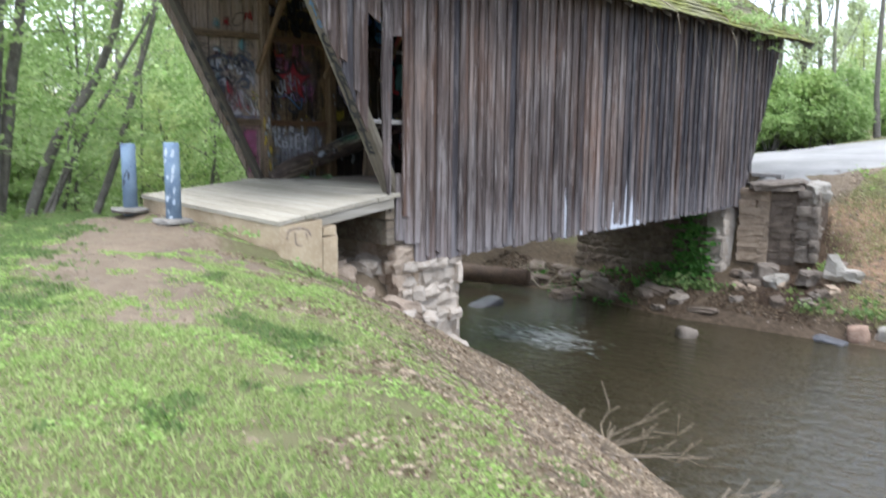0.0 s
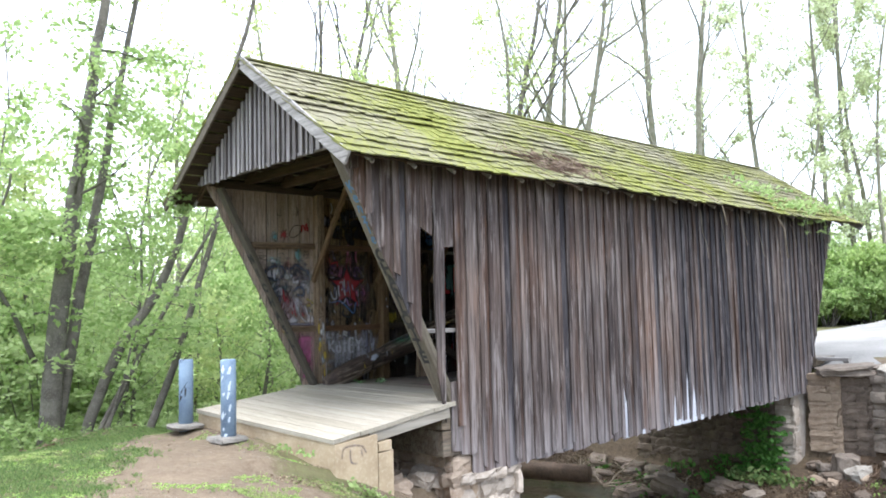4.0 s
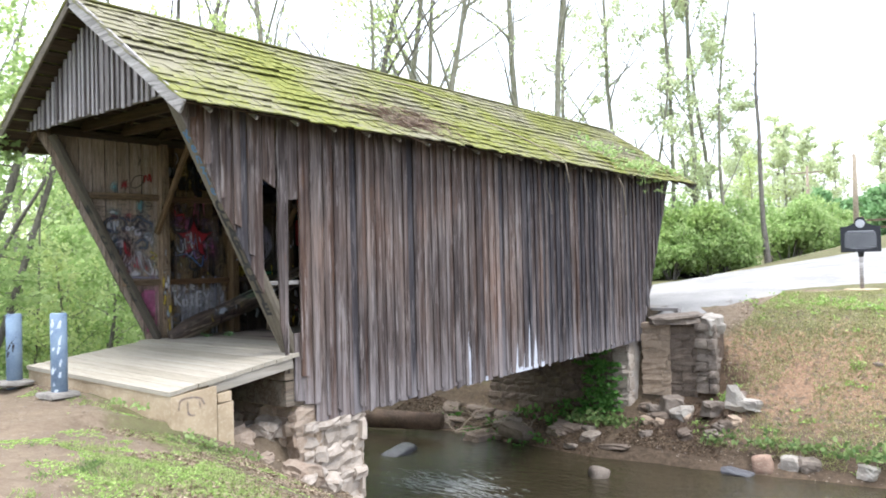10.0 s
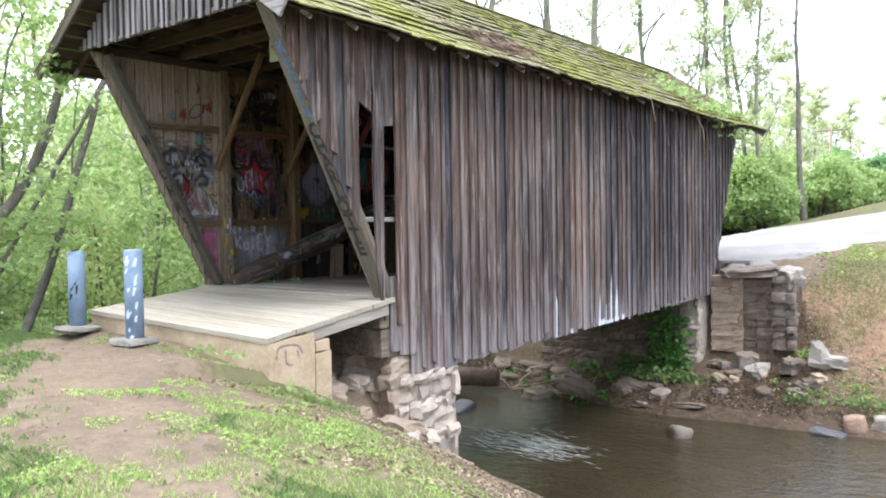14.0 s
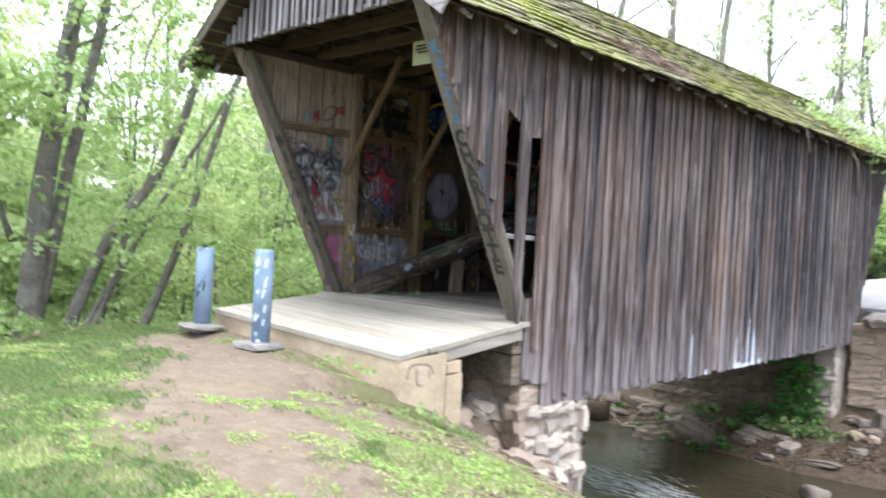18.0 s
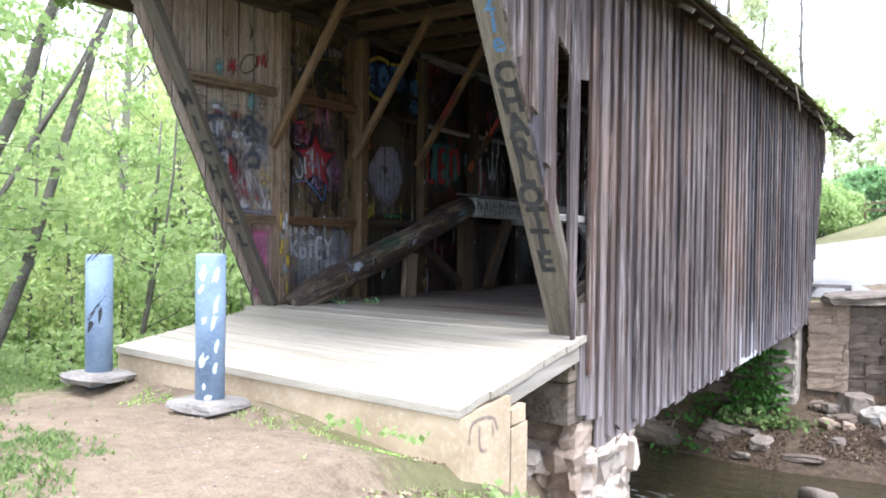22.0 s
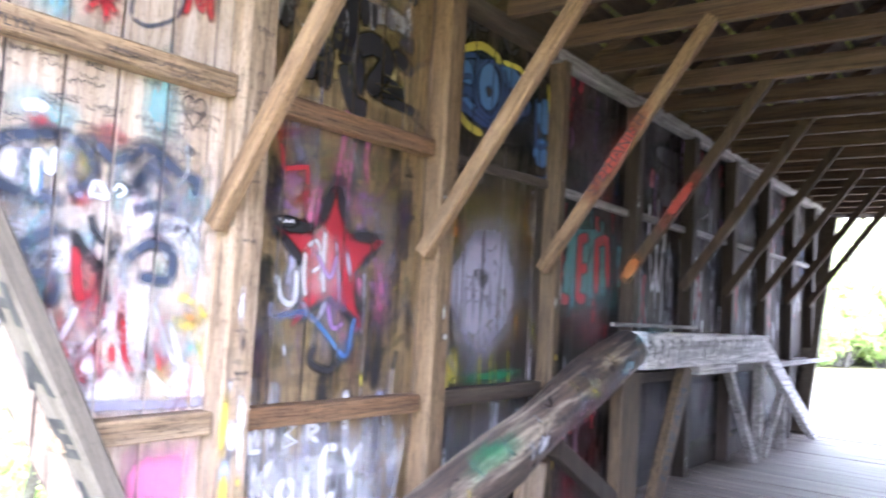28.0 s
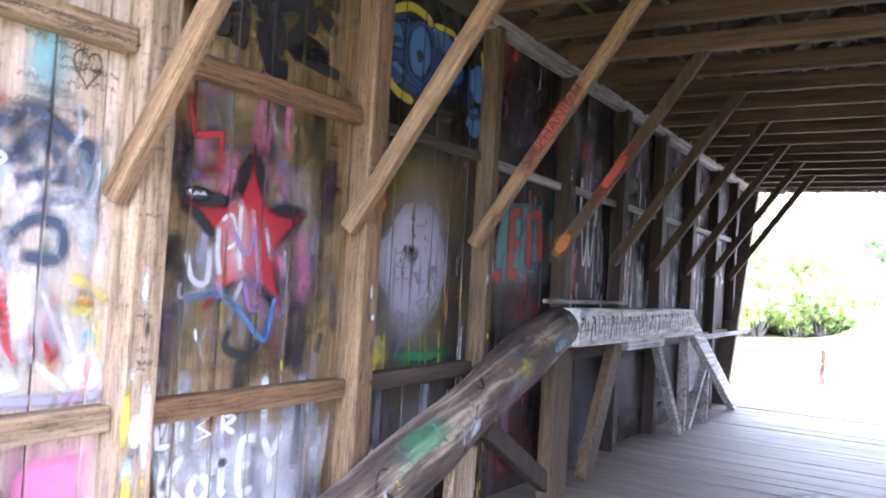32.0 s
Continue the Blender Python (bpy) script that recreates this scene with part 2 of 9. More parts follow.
# posts, rails, braces: deeper copies are darker, carrying the interior shade as colour
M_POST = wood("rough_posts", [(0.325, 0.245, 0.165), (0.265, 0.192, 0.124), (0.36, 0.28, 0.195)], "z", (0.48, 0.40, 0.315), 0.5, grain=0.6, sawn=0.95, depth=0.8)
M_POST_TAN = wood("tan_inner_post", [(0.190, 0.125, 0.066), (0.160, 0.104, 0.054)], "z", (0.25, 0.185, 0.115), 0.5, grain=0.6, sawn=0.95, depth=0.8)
M_POST_SHADED = wood("stained_shaded_posts", [(0.108, 0.074, 0.040), (0.086, 0.060, 0.034)], "z", (0.165, 0.125, 0.080), 0.5, sawn=0.8)
M_POST_DARK = wood("old_shaded_posts", [(0.045, 0.032, 0.022), (0.031, 0.023, 0.016), (0.056, 0.040, 0.027)], "z", (0.085, 0.070, 0.052), 0.5, sawn=0.6)
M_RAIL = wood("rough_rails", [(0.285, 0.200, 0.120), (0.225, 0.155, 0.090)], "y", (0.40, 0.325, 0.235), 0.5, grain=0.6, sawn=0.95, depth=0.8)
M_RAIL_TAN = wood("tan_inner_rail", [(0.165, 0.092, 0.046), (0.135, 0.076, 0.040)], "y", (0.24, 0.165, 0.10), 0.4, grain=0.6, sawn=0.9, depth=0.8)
M_RAIL_DARK = wood("old_shaded_rails", [(0.068, 0.048, 0.032), (0.051, 0.037, 0.026)], "y", (0.112, 0.098, 0.075), 0.5, sawn=0.6)
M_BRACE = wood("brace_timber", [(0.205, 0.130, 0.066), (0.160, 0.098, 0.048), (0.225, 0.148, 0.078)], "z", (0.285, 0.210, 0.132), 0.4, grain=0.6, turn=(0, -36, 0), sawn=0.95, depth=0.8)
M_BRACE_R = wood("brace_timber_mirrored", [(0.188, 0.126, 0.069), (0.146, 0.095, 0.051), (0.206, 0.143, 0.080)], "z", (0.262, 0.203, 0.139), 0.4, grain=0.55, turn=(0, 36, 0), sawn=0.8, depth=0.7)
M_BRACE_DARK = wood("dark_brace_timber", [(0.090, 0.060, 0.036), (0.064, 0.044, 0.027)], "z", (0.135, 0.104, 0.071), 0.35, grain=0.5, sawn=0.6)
M_ROOFWOOD = wood("roof_timber", [(0.096, 0.058, 0.032), (0.070, 0.042, 0.024), (0.125, 0.079, 0.046)], "x", (0.180, 0.132, 0.092), 0.35, sawn=0.5)
M_LATH = wood("roof_lath", [(0.055, 0.036, 0.024), (0.080, 0.054, 0.036)], "y", (0.17, 0.135, 0.10), 0.35, sawn=0.5)
M_GREYPOST = wood("greyed_end_posts", [(0.140, 0.120, 0.088), (0.112, 0.096, 0.072)], "z", (0.215, 0.19, 0.148), 0.5, grain=0.35, turn=(-27.8, 0, 0), sawn=0.6)
# same timber for the left end post, its shady side painted in as tone
M_SHADEPOST = wood("shaded_end_post", [(0.115, 0.10, 0.077), (0.092, 0.080, 0.062)], "z", (0.175, 0.156, 0.126), 0.5, grain=0.3, turn=(-27.8, 0, 0), sawn=0.5)
M_RAKE = wood("pale_rake_board", [(0.36, 0.34, 0.32), (0.30, 0.28, 0.265)], "x", (0.5, 0.48, 0.46), 0.5, sawn=0.4)
M_RAKE_Y = wood("pale_edge_board", [(0.34, 0.31, 0.26), (0.30, 0.27, 0.22)], "y", (0.42, 0.39, 0.34), 0.5, grain=0.3)
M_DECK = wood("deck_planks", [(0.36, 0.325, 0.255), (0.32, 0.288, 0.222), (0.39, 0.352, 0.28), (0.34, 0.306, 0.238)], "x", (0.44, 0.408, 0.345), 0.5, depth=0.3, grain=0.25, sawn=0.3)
M_DECKMID = wood("mid_tone_floor_planks", [(0.27, 0.235, 0.180), (0.235, 0.20, 0.152), (0.295, 0.255, 0.20)], "x", (0.36, 0.32, 0.26), 0.5, rough=0.8, depth=0.3, grain=0.35, sawn=0.4)
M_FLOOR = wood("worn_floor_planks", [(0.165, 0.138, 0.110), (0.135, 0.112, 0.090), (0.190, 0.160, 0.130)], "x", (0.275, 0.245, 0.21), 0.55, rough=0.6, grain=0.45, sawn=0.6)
M_SILL = wood("sill_beam", [(0.22, 0.175, 0.12), (0.17, 0.135, 0.10)], "y", (0.32, 0.29, 0.235), 0.5, sawn=0.5)
M_LOG = wood("bark_stripped_log", [(0.09, 0.055, 0.038), (0.12, 0.075, 0.05)], "y", (0.42, 0.34, 0.25), 0.85, turn=(-15.9, 0, 0))
M_CHORD = wood("whitewashed_chord", [(0.25, 0.235, 0.222), (0.29, 0.275, 0.26)], "y", (0.43, 0.41, 0.395), 0.7, sawn=0.85)
M_BEAM = wood("scrawled_white_beam", [(0.74, 0.73, 0.72), (0.66, 0.65, 0.64)], "y", (0.82, 0.81, 0.80), 0.6, sawn=0.75)
M_CONC = mottled("stained_concrete", (0.47, 0.37, 0.245), (0.36, 0.275, 0.175), (0.53, 0.44, 0.32), 2.5, 0.9, 0.4, 0.006)
M_STONE = mottled("field_stone", (0.27, 0.225, 0.18), (0.18, 0.145, 0.115), (0.33, 0.29, 0.245), 4.0, 0.9, 0.7, 0.015, per="object")
M_PALESTONE = mottled("mortared_stone", (0.50, 0.43, 0.355), (0.39, 0.325, 0.26), (0.58, 0.52, 0.45), 4.0, 0.9, 0.7, 0.015, per="object")
M_TANSTONE = mottled("squared_tan_stone", (0.44, 0.34, 0.245), (0.32, 0.24, 0.17), (0.50, 0.41, 0.31), 5.0, 0.9, 0.7, 0.015, per="object")
M_RUBBLE = mottled("earthy_rubble", (0.44, 0.35, 0.265), (0.33, 0.25, 0.185), (0.50, 0.42, 0.335), 4.0, 0.9, 0.7, 0.015, per="object")
M_DARKSTONE = mottled("damp_stone", (0.22, 0.17, 0.13), (0.13, 0.10, 0.075), (0.28, 0.23, 0.18), 4.0, 0.85, 0.7, 0.015, per="object")
M_BLUE = mottled("blue_grey_paint", (0.20, 0.275, 0.36), (0.15, 0.21, 0.30), (0.27, 0.34, 0.42), 5.0, 0.55, 0.2, 0.003, 45.0)
M_WHITE = mottled("white_paint", (0.78, 0.80, 0.82), (0.70, 0.72, 0.75), None, 9.0, 0.6, 0.1, 0.002)
M_INK = mottled("black_lettering", (0.02, 0.02, 0.022), (0.035, 0.035, 0.035), None, 30.0, 0.7, 0.1, 0.002)
M_SILVER = mottled("silver_lettering", (0.45, 0.46, 0.48), (0.36, 0.37, 0.39), None, 9.0, 0.5, 0.1, 0.002)
M_PLATE = mottled("dark_marker_plate", (0.018, 0.02, 0.025), (0.025, 0.027, 0.032), None, 9.0, 0.45, 0.1, 0.002)
M_BARK = mottled("tree_bark", (0.17, 0.155, 0.13), (0.095, 0.085, 0.07), (0.27, 0.26, 0.23), 5.0, 0.95, 0.9, 0.02, 40.0)
M_PALEBARK = mottled("pale_mossy_bark", (0.24, 0.225, 0.185), (0.16, 0.16, 0.11), (0.28, 0.30, 0.16), 5.0, 0.95, 0.7, 0.02, 40.0)
M_TWIG = mottled("dry_twigs", (0.32, 0.27, 0.20), (0.22, 0.18, 0.13), None, 9.0, 0.9, 0.3, 0.003)
M_LEAF = leafy("spring_leaves", (0.24, 0.36, 0.11), (0.45, 0.56, 0.25), 0.6)
M_LEAFPALE = leafy("pale_new_leaves", (0.40, 0.50, 0.18), (0.56, 0.63, 0.30))
# pale new leaves, whitened further so haze and glare sit in the colour
M_LEAFHAZE = leafy("hazed_pale_leaves", (0.48, 0.55, 0.30), (0.62, 0.67, 0.44))
M_LEAFSPRING = leafy("fresh_leaves", (0.30, 0.41, 0.14), (0.48, 0.57, 0.29), 0.6)
M_LEAFMID = leafy("mid_green_leaves", (0.26, 0.38, 0.11), (0.50, 0.61, 0.25), 0.6)
M_BLOSSOM = leafy("pale_pink_blossom", (0.55, 0.50, 0.42), (0.72, 0.66, 0.6), 0.4)
M_LEAFDEEP = leafy("deep_green_leaves", (0.16, 0.31, 0.12), (0.32, 0.48, 0.24))
M_IVY = leafy("ivy_leaves", (0.05, 0.14, 0.025), (0.13, 0.28, 0.06), 0.3)
M_GRASS = leafy("grass_blades", (0.21, 0.31, 0.08), (0.47, 0.53, 0.23), 0.4)
M_GRASSDEEP = leafy("deeper_grass_blades", (0.10, 0.175, 0.055), (0.25, 0.33, 0.12), 0.4)
M_GRASSDRY = leafy("dry_olive_grass", (0.23, 0.25, 0.09), (0.52, 0.50, 0.27), 0.4)
M_CLOVER = leafy("clover_leaves", (0.20, 0.34, 0.07), (0.44, 0.58, 0.19), 0.4)
M_LITTER = leafy("dry_leaves", (0.10, 0.065, 0.04), (0.43, 0.345, 0.24), 0.2)
M_ROAD = mottled("pale_asphalt", (0.27, 0.26, 0.245), (0.19, 0.185, 0.175), (0.33, 0.315, 0.29), 0.6, 0.9, 0.4, 0.006, 30.0)


def shingle_mat():
    """Old wooden shingles under yellow-green moss, thickest in broad patches."""
    m, n, l, p = node_mat("mossy_shingles")
    v = coords(n, l, shift=False)
    a, b = noise_tex(n, l, v, 0.55, 4), noise_tex(n, l, v, 14.0, 5, 0.7)
    wood_c = ramp(n, l, island(n, l), [(0.0, (0.13, 0.12, 0.09)), (0.5, (0.22, 0.20, 0.15)), (1.0, (0.17, 0.16, 0.11))])
    moss = ramp(n, l, b, [(0.3, (0.07, 0.085, 0.02)), (0.5, (0.165, 0.18, 0.035)), (0.7, (0.25, 0.245, 0.07))])
    f = n.new("ShaderNodeMath")
    f.operation = "ADD"
    f2 = n.new("ShaderNodeMath")
    f2.operation = "MULTIPLY_ADD"
    f2.inputs[1].default_value, f2.inputs[2].default_value = 0.55, -0.27
    l.new(b, f2.inputs[0])
    l.new(a, f.inputs[0])
    l.new(f2.outputs[0], f.inputs[1])
    col = mix(n, l, ramp(n, l, f.outputs[0], [(0.40, (0.15, 0.15, 0.15)), (0.62, (0.95, 0.95, 0.95))]), wood_c, moss)
    l.new(col, p.inputs["Base Color"])
    p.inputs["Roughness"].default_value = 0.95
    p.inputs["Specular IOR Level"].default_value = 0.15
    bump(n, l, p, b, 0.8, 0.012)
    return m


def ground_mat():
    """Earth, trodden path, grass cover, leaf litter, mud and below-bridge shade, spread by the cover painted on the
    ground.
    """
    m, n, l, p = node_mat("ground_cover")
    v = coords(n, l, shift=False)
    def stretch(f):
        return ramp(n, l, f, [(0.33, (0, 0, 0)), (0.67, (1, 1, 1))])
    at = n.new("ShaderNodeVertexColor")
    at.layer_name = "cover"
    sep = n.new("ShaderNodeSeparateColor")
    l.new(at.outputs[0], sep.inputs[0])
    a, b, c = noise_tex(n, l, v, 1.3, 5), noise_tex(n, l, v, 9.0, 6, 0.7), noise_tex(n, l, v, 55.0, 4, 0.7)
    b, c = stretch(b), stretch(c)
    earth = mix(n, l, b, (0.11, 0.083, 0.056), (0.23, 0.18, 0.125))
    path = mix(n, l, mix(n, l, 0.5, b, c), (0.115, 0.085, 0.056), (0.245, 0.195, 0.138))
    green = mix(n, l, mix(n, l, 0.6, b, c), (0.105, 0.085, 0.052), (0.155, 0.165, 0.068))
    clay = mix(n, l, b, (0.17, 0.11, 0.07), (0.31, 0.20, 0.125))
    # tone for wet margins, also used to paint the shade below the bridge
    bed_and_shade = mix(n, l, b, (0.055, 0.04, 0.026), (0.13, 0.095, 0.065))

    def cover(ch, lo, hi):
        s = n.new("ShaderNodeMath")
        s.operation = "MULTIPLY_ADD"
        l.new(mix(n, l, 0.55, a, b), s.inputs[0])
        s.inputs[1].default_value = 1.3
        l.new(sep.outputs[ch], s.inputs[2])
        return ramp(n, l, s.outputs[0], [(lo + 0.25, (0, 0, 0)), (hi + 0.12, (1, 1, 1))])
    col = mix(n, l, cover(1, 0.6, 0.95), earth, green)
    col = mix(n, l, cover(2, 0.65, 0.95), col, clay)
    col = mix(n, l, cover(0, 0.6, 0.95), col, path)
    col = mix(n, l, at.outputs["Alpha"], col, bed_and_shade)
    l.new(mix(n, l, 0.35, col, a, "OVERLAY"), p.inputs["Base Color"])
    p.inputs["Roughness"].default_value = 0.95
    p.inputs["Specular IOR Level"].default_value = 0.15
    bump(n, l, p, b, 0.7, 0.03)
    return m


def water_mat():
    """Shallow brown stream with ripples."""
    m, n, l, p = node_mat("stream_water")
    v = coords(n, l, (1.0, 1.6, 1.0), shift=False)
    a, b = noise_tex(n, l, v, 0.4, 4), noise_tex(n, l, v, 4.0, 4, 0.6)
    l.new(mix(n, l, a, (0.018, 0.016, 0.008), (0.062, 0.050, 0.028)), p.inputs["Base Color"])
    p.inputs["Roughness"].default_value = 0.02
    p.inputs["IOR"].default_value = 1.45
    wave = mix(n, l, 0.4, b, noise_tex(n, l, coords(n, l, (0.7, 2.2, 1.0), shift=False), 1.6, 3, 0.5))
    bump(n, l, p, wave, 0.8, 0.09)
    return m


def log_mat():
    """A barked log: nearly black, with torn pale patches where the bark came off."""
    m, n, l, p = node_mat("half_peeled_log")
    v, w = coords(n, l, (8, 0.9, 8), False, (-15.9, 0, 0)), coords(n, l, (30, 2.5, 30), False, (-15.9, 0, 0))
    a, g = noise_tex(n, l, v, 1.0, 5, 0.6), noise_tex(n, l, w, 1.0, 5, 0.7)
    bark = mix(n, l, ramp(n, l, g, [(0.35, (0, 0, 0)), (0.65, (1, 1, 1))]), (0.016, 0.012, 0.010), (0.095, 0.064, 0.044))
    bare = mix(n, l, ramp(n, l, g, [(0.35, (0, 0, 0)), (0.65, (1, 1, 1))]), (0.10, 0.078, 0.056), (0.33, 0.27, 0.20))
    l.new(mix(n, l, ramp(n, l, a, [(0.52, (0, 0, 0)), (0.60, (1, 1, 1))]), bark, bare), p.inputs["Base Color"])
    p.inputs["Roughness"].default_value = 0.85
    bump(n, l, p, g, 0.9, 0.015)
    return m


M_OLDLOG = log_mat()
M_SHINGLE, M_GROUND, M_WATER = shingle_mat(), ground_mat(), water_mat()


# ---- building helpers ----
RNG = random.Random(7)


def U(a, b):
    return RNG.uniform(a, b)


def raw(name, verts, faces, mat, parent=None, label="", smooth=False):
    """One mesh object from lists, under a parent where given."""
    me = bpy.data.meshes.new(name)
    me.from_pydata([tuple(v) for v in verts], [], [tuple(f) for f in faces])
    me.update()
    if smooth:
        me.polygons.foreach_set("use_smooth", [True] * len(me.polygons))
    if mat:
        me.materials.append(mat)
    ob = new(name, me)
    if parent:
        ob.parent = parent
    if label:
        ob["label"] = label
    return ob


def part(name, bm, material, parent, label="", smooth=False, second=None):
    me = bpy.data.meshes.new(name)
    bmesh.ops.recalc_face_normals(bm, faces=bm.faces)
    bm.to_mesh(me)
    bm.free()
    if smooth:
        me.polygons.foreach_set("use_smooth", [True] * len(me.polygons))
    me.materials.append(material)
    if second:
        me.materials.append(second)
    ob = new(name, me)
    ob.parent = parent
    if label:
        ob["label"] = label
    return ob


def thing(name, label, category, at=(0, 0, 0), group="", kind=""):
    ob = tagged(new(name), label, category, group, kind)
    ob.empty_display_size = 0.1
    ob.location = at
    return ob


def beam_bm(p, q, w, d, up=(0, 0, 1), bev=0.006, bm=None, twist=0.0):
    """A squared timber from p to q: w across, d along the up side, edges eased."""
    bm = bm or bmesh.new()
    p, q, up = Vector(p), Vector(q), Vector(up)
    z = (q - p).normalized()
    x = up.cross(z)
    if x.length < 1e-4:
        x = Vector((1, 0, 0))
    x.normalize()
    y = z.cross(x)
    rings = []
    for e, k in ((p, 0), (p + z * bev, 1), (q - z * bev, 1), (q, 0)):
        s = 0.0 if k else bev
        a, b = w / 2 - s, d / 2 - s
        c = bev if k else bev * 0.5
        pts = [(-a + c, -b), (a - c, -b), (a, -b + c), (a, b - c), (a - c, b), (-a + c, b), (-a, b - c), (-a, -b + c)]
        rings.append([bm.verts.new(e + x * u + y * v) for u, v in pts])
    for r0, r1 in zip(rings, rings[1:]):
        for i in range(8):
            bm.faces.new((r0[i], r0[(i + 1) % 8], r1[(i + 1) % 8], r1[i]))
    bm.faces.new(rings[0][::-1])
    bm.faces.new(rings[-1])
    return bm


def box_bm(x0, x1, y0, y1, z0, z1, bev=0.006, bm=None):
    return beam_bm(((x0 + x1) / 2, (y0 + y1) / 2, z0), ((x0 + x1) / 2, (y0 + y1) / 2, z1), abs(x1 - x0), abs(y1 - y0), (0, 1, 0), bev, bm)


def tube(bm, pts, radii, sides=8, cap=True):
    """A round, tapering limb through the points."""
    rings = []
    for i, (p, r) in enumerate(zip(pts, radii)):
        p = Vector(p)
        t = (Vector(pts[min(i + 1, len(pts) - 1)]) - Vector(pts[max(i - 1, 0)])).normalized()
        x = t.cross(Vector((0.31, 0.95, 0.05)))
        if x.length < 0.05:
            x = t.cross(Vector((1, 0, 0)))
        x.normalize()
        y = t.cross(x)
        rings.append([bm.verts.new(p + r * (x * math.cos(6.2832 * k / sides) + y * math.sin(6.2832 * k / sides))) for k in range(sides)])
    for r0, r1 in zip(rings, rings[1:]):
        for i in range(sides):
            bm.faces.new((r0[i], r0[(i + 1) % sides], r1[(i + 1) % sides], r1[i]))
    if cap:
        bm.faces.new(rings[0][::-1])
        bm.faces.new(rings[-1])
    return bm


def stone_bm(sx, sy, sz, rng, rough=0.18, sub=2, rounding=0.45):
    """A broken field stone about sx by sy by sz, centred."""
    bm = bmesh.new()
    bmesh.ops.create_cube(bm, size=1.0)
    bmesh.ops.subdivide_edges(bm, edges=bm.edges[:], cuts=sub, use_grid_fill=True)
    o = Vector((rng.uniform(0, 90), rng.uniform(0, 90), 3))
    for v in bm.verts:
        c = v.co.copy()
        r = c.normalized() * 0.62
        c = c.lerp(r, rounding)
        c += noise.noise_vector(c * 2.3 + o) * rough
        v.co = Vector((c.x * sx, c.y * sy, c.z * sz))
    return bm


def leaf_mesh(name, centres, sizes, rng, mat, parent, label="", flat=0.0, aspect=1.6):
    """Many small leaves, a bent diamond each, joined."""
    n = len(centres)
    c = np.array(centres, dtype=float).reshape(n, 3)
    s = np.array(sizes, dtype=float).reshape(n, 1)
    rs = np.random.RandomState(rng.randint(0, 99999))
    a = rs.normal(size=(n, 3))
    a[:, 2] *= 1 - 0.6 * flat
    a /= np.linalg.norm(a, axis=1)[:, None] + 1e-9
    b = rs.normal(size=(n, 3))
    b -= a * (a * b).sum(1)[:, None]
    b /= np.linalg.norm(b, axis=1)[:, None] + 1e-9
    v = np.stack([c - a * s * aspect / 2, c + b * s / 2, c + a * s * aspect / 2, c - b * s / 2], 1).reshape(-1, 3)
    me = bpy.data.meshes.new(name)
    me.vertices.add(4 * n)
    me.vertices.foreach_set("co", v.ravel())
    me.loops.add(4 * n)
    me.loops.foreach_set("vertex_index", np.arange(4 * n, dtype=np.int32))
    me.polygons.add(n)
    me.polygons.foreach_set("loop_start", np.arange(0, 4 * n, 4, dtype=np.int32))
    me.update(calc_edges=True)
    me.materials.append(mat)
    ob = new(name, me)
    if parent:
        ob.parent = parent
    if label:
        ob["label"] = label
    return ob

# ---- plan: the bridge runs along y; metres ----
XR, XL = -6.20, -10.095          # outer faces of the two side walls
YC = (XR + XL) / 2              # centre line
DECK = 0.70
RIDGE_X, RIDGE_Z, EAVE_R, EAVE_L, EAVE_Z = -8.28, 5.38, -5.82, -10.74, 3.67
ROOF_Y0, ROOF_Y1 = 4.24, 19.28
WATER = -2.32


def interp(x, xs, zs):
    return np.interp(x, xs, zs)


def lip_near(x):
    """Where the near bank breaks down to the stream."""
    return 7.0 - 0.55 * np.clip(x + 6.2, 0, 30) + 0.38 * np.clip((x + 5.9) / 1.6, 0, 1)


def lip_far(x):
    """The waterline of the far bank."""
    return 14.2 + 0.14 * np.clip(x + 6, 0, 14) + 0.12 * np.clip(-6.5 - x, 0, 4) - 0.28 * np.clip(-10.5 - x, 0, 9)


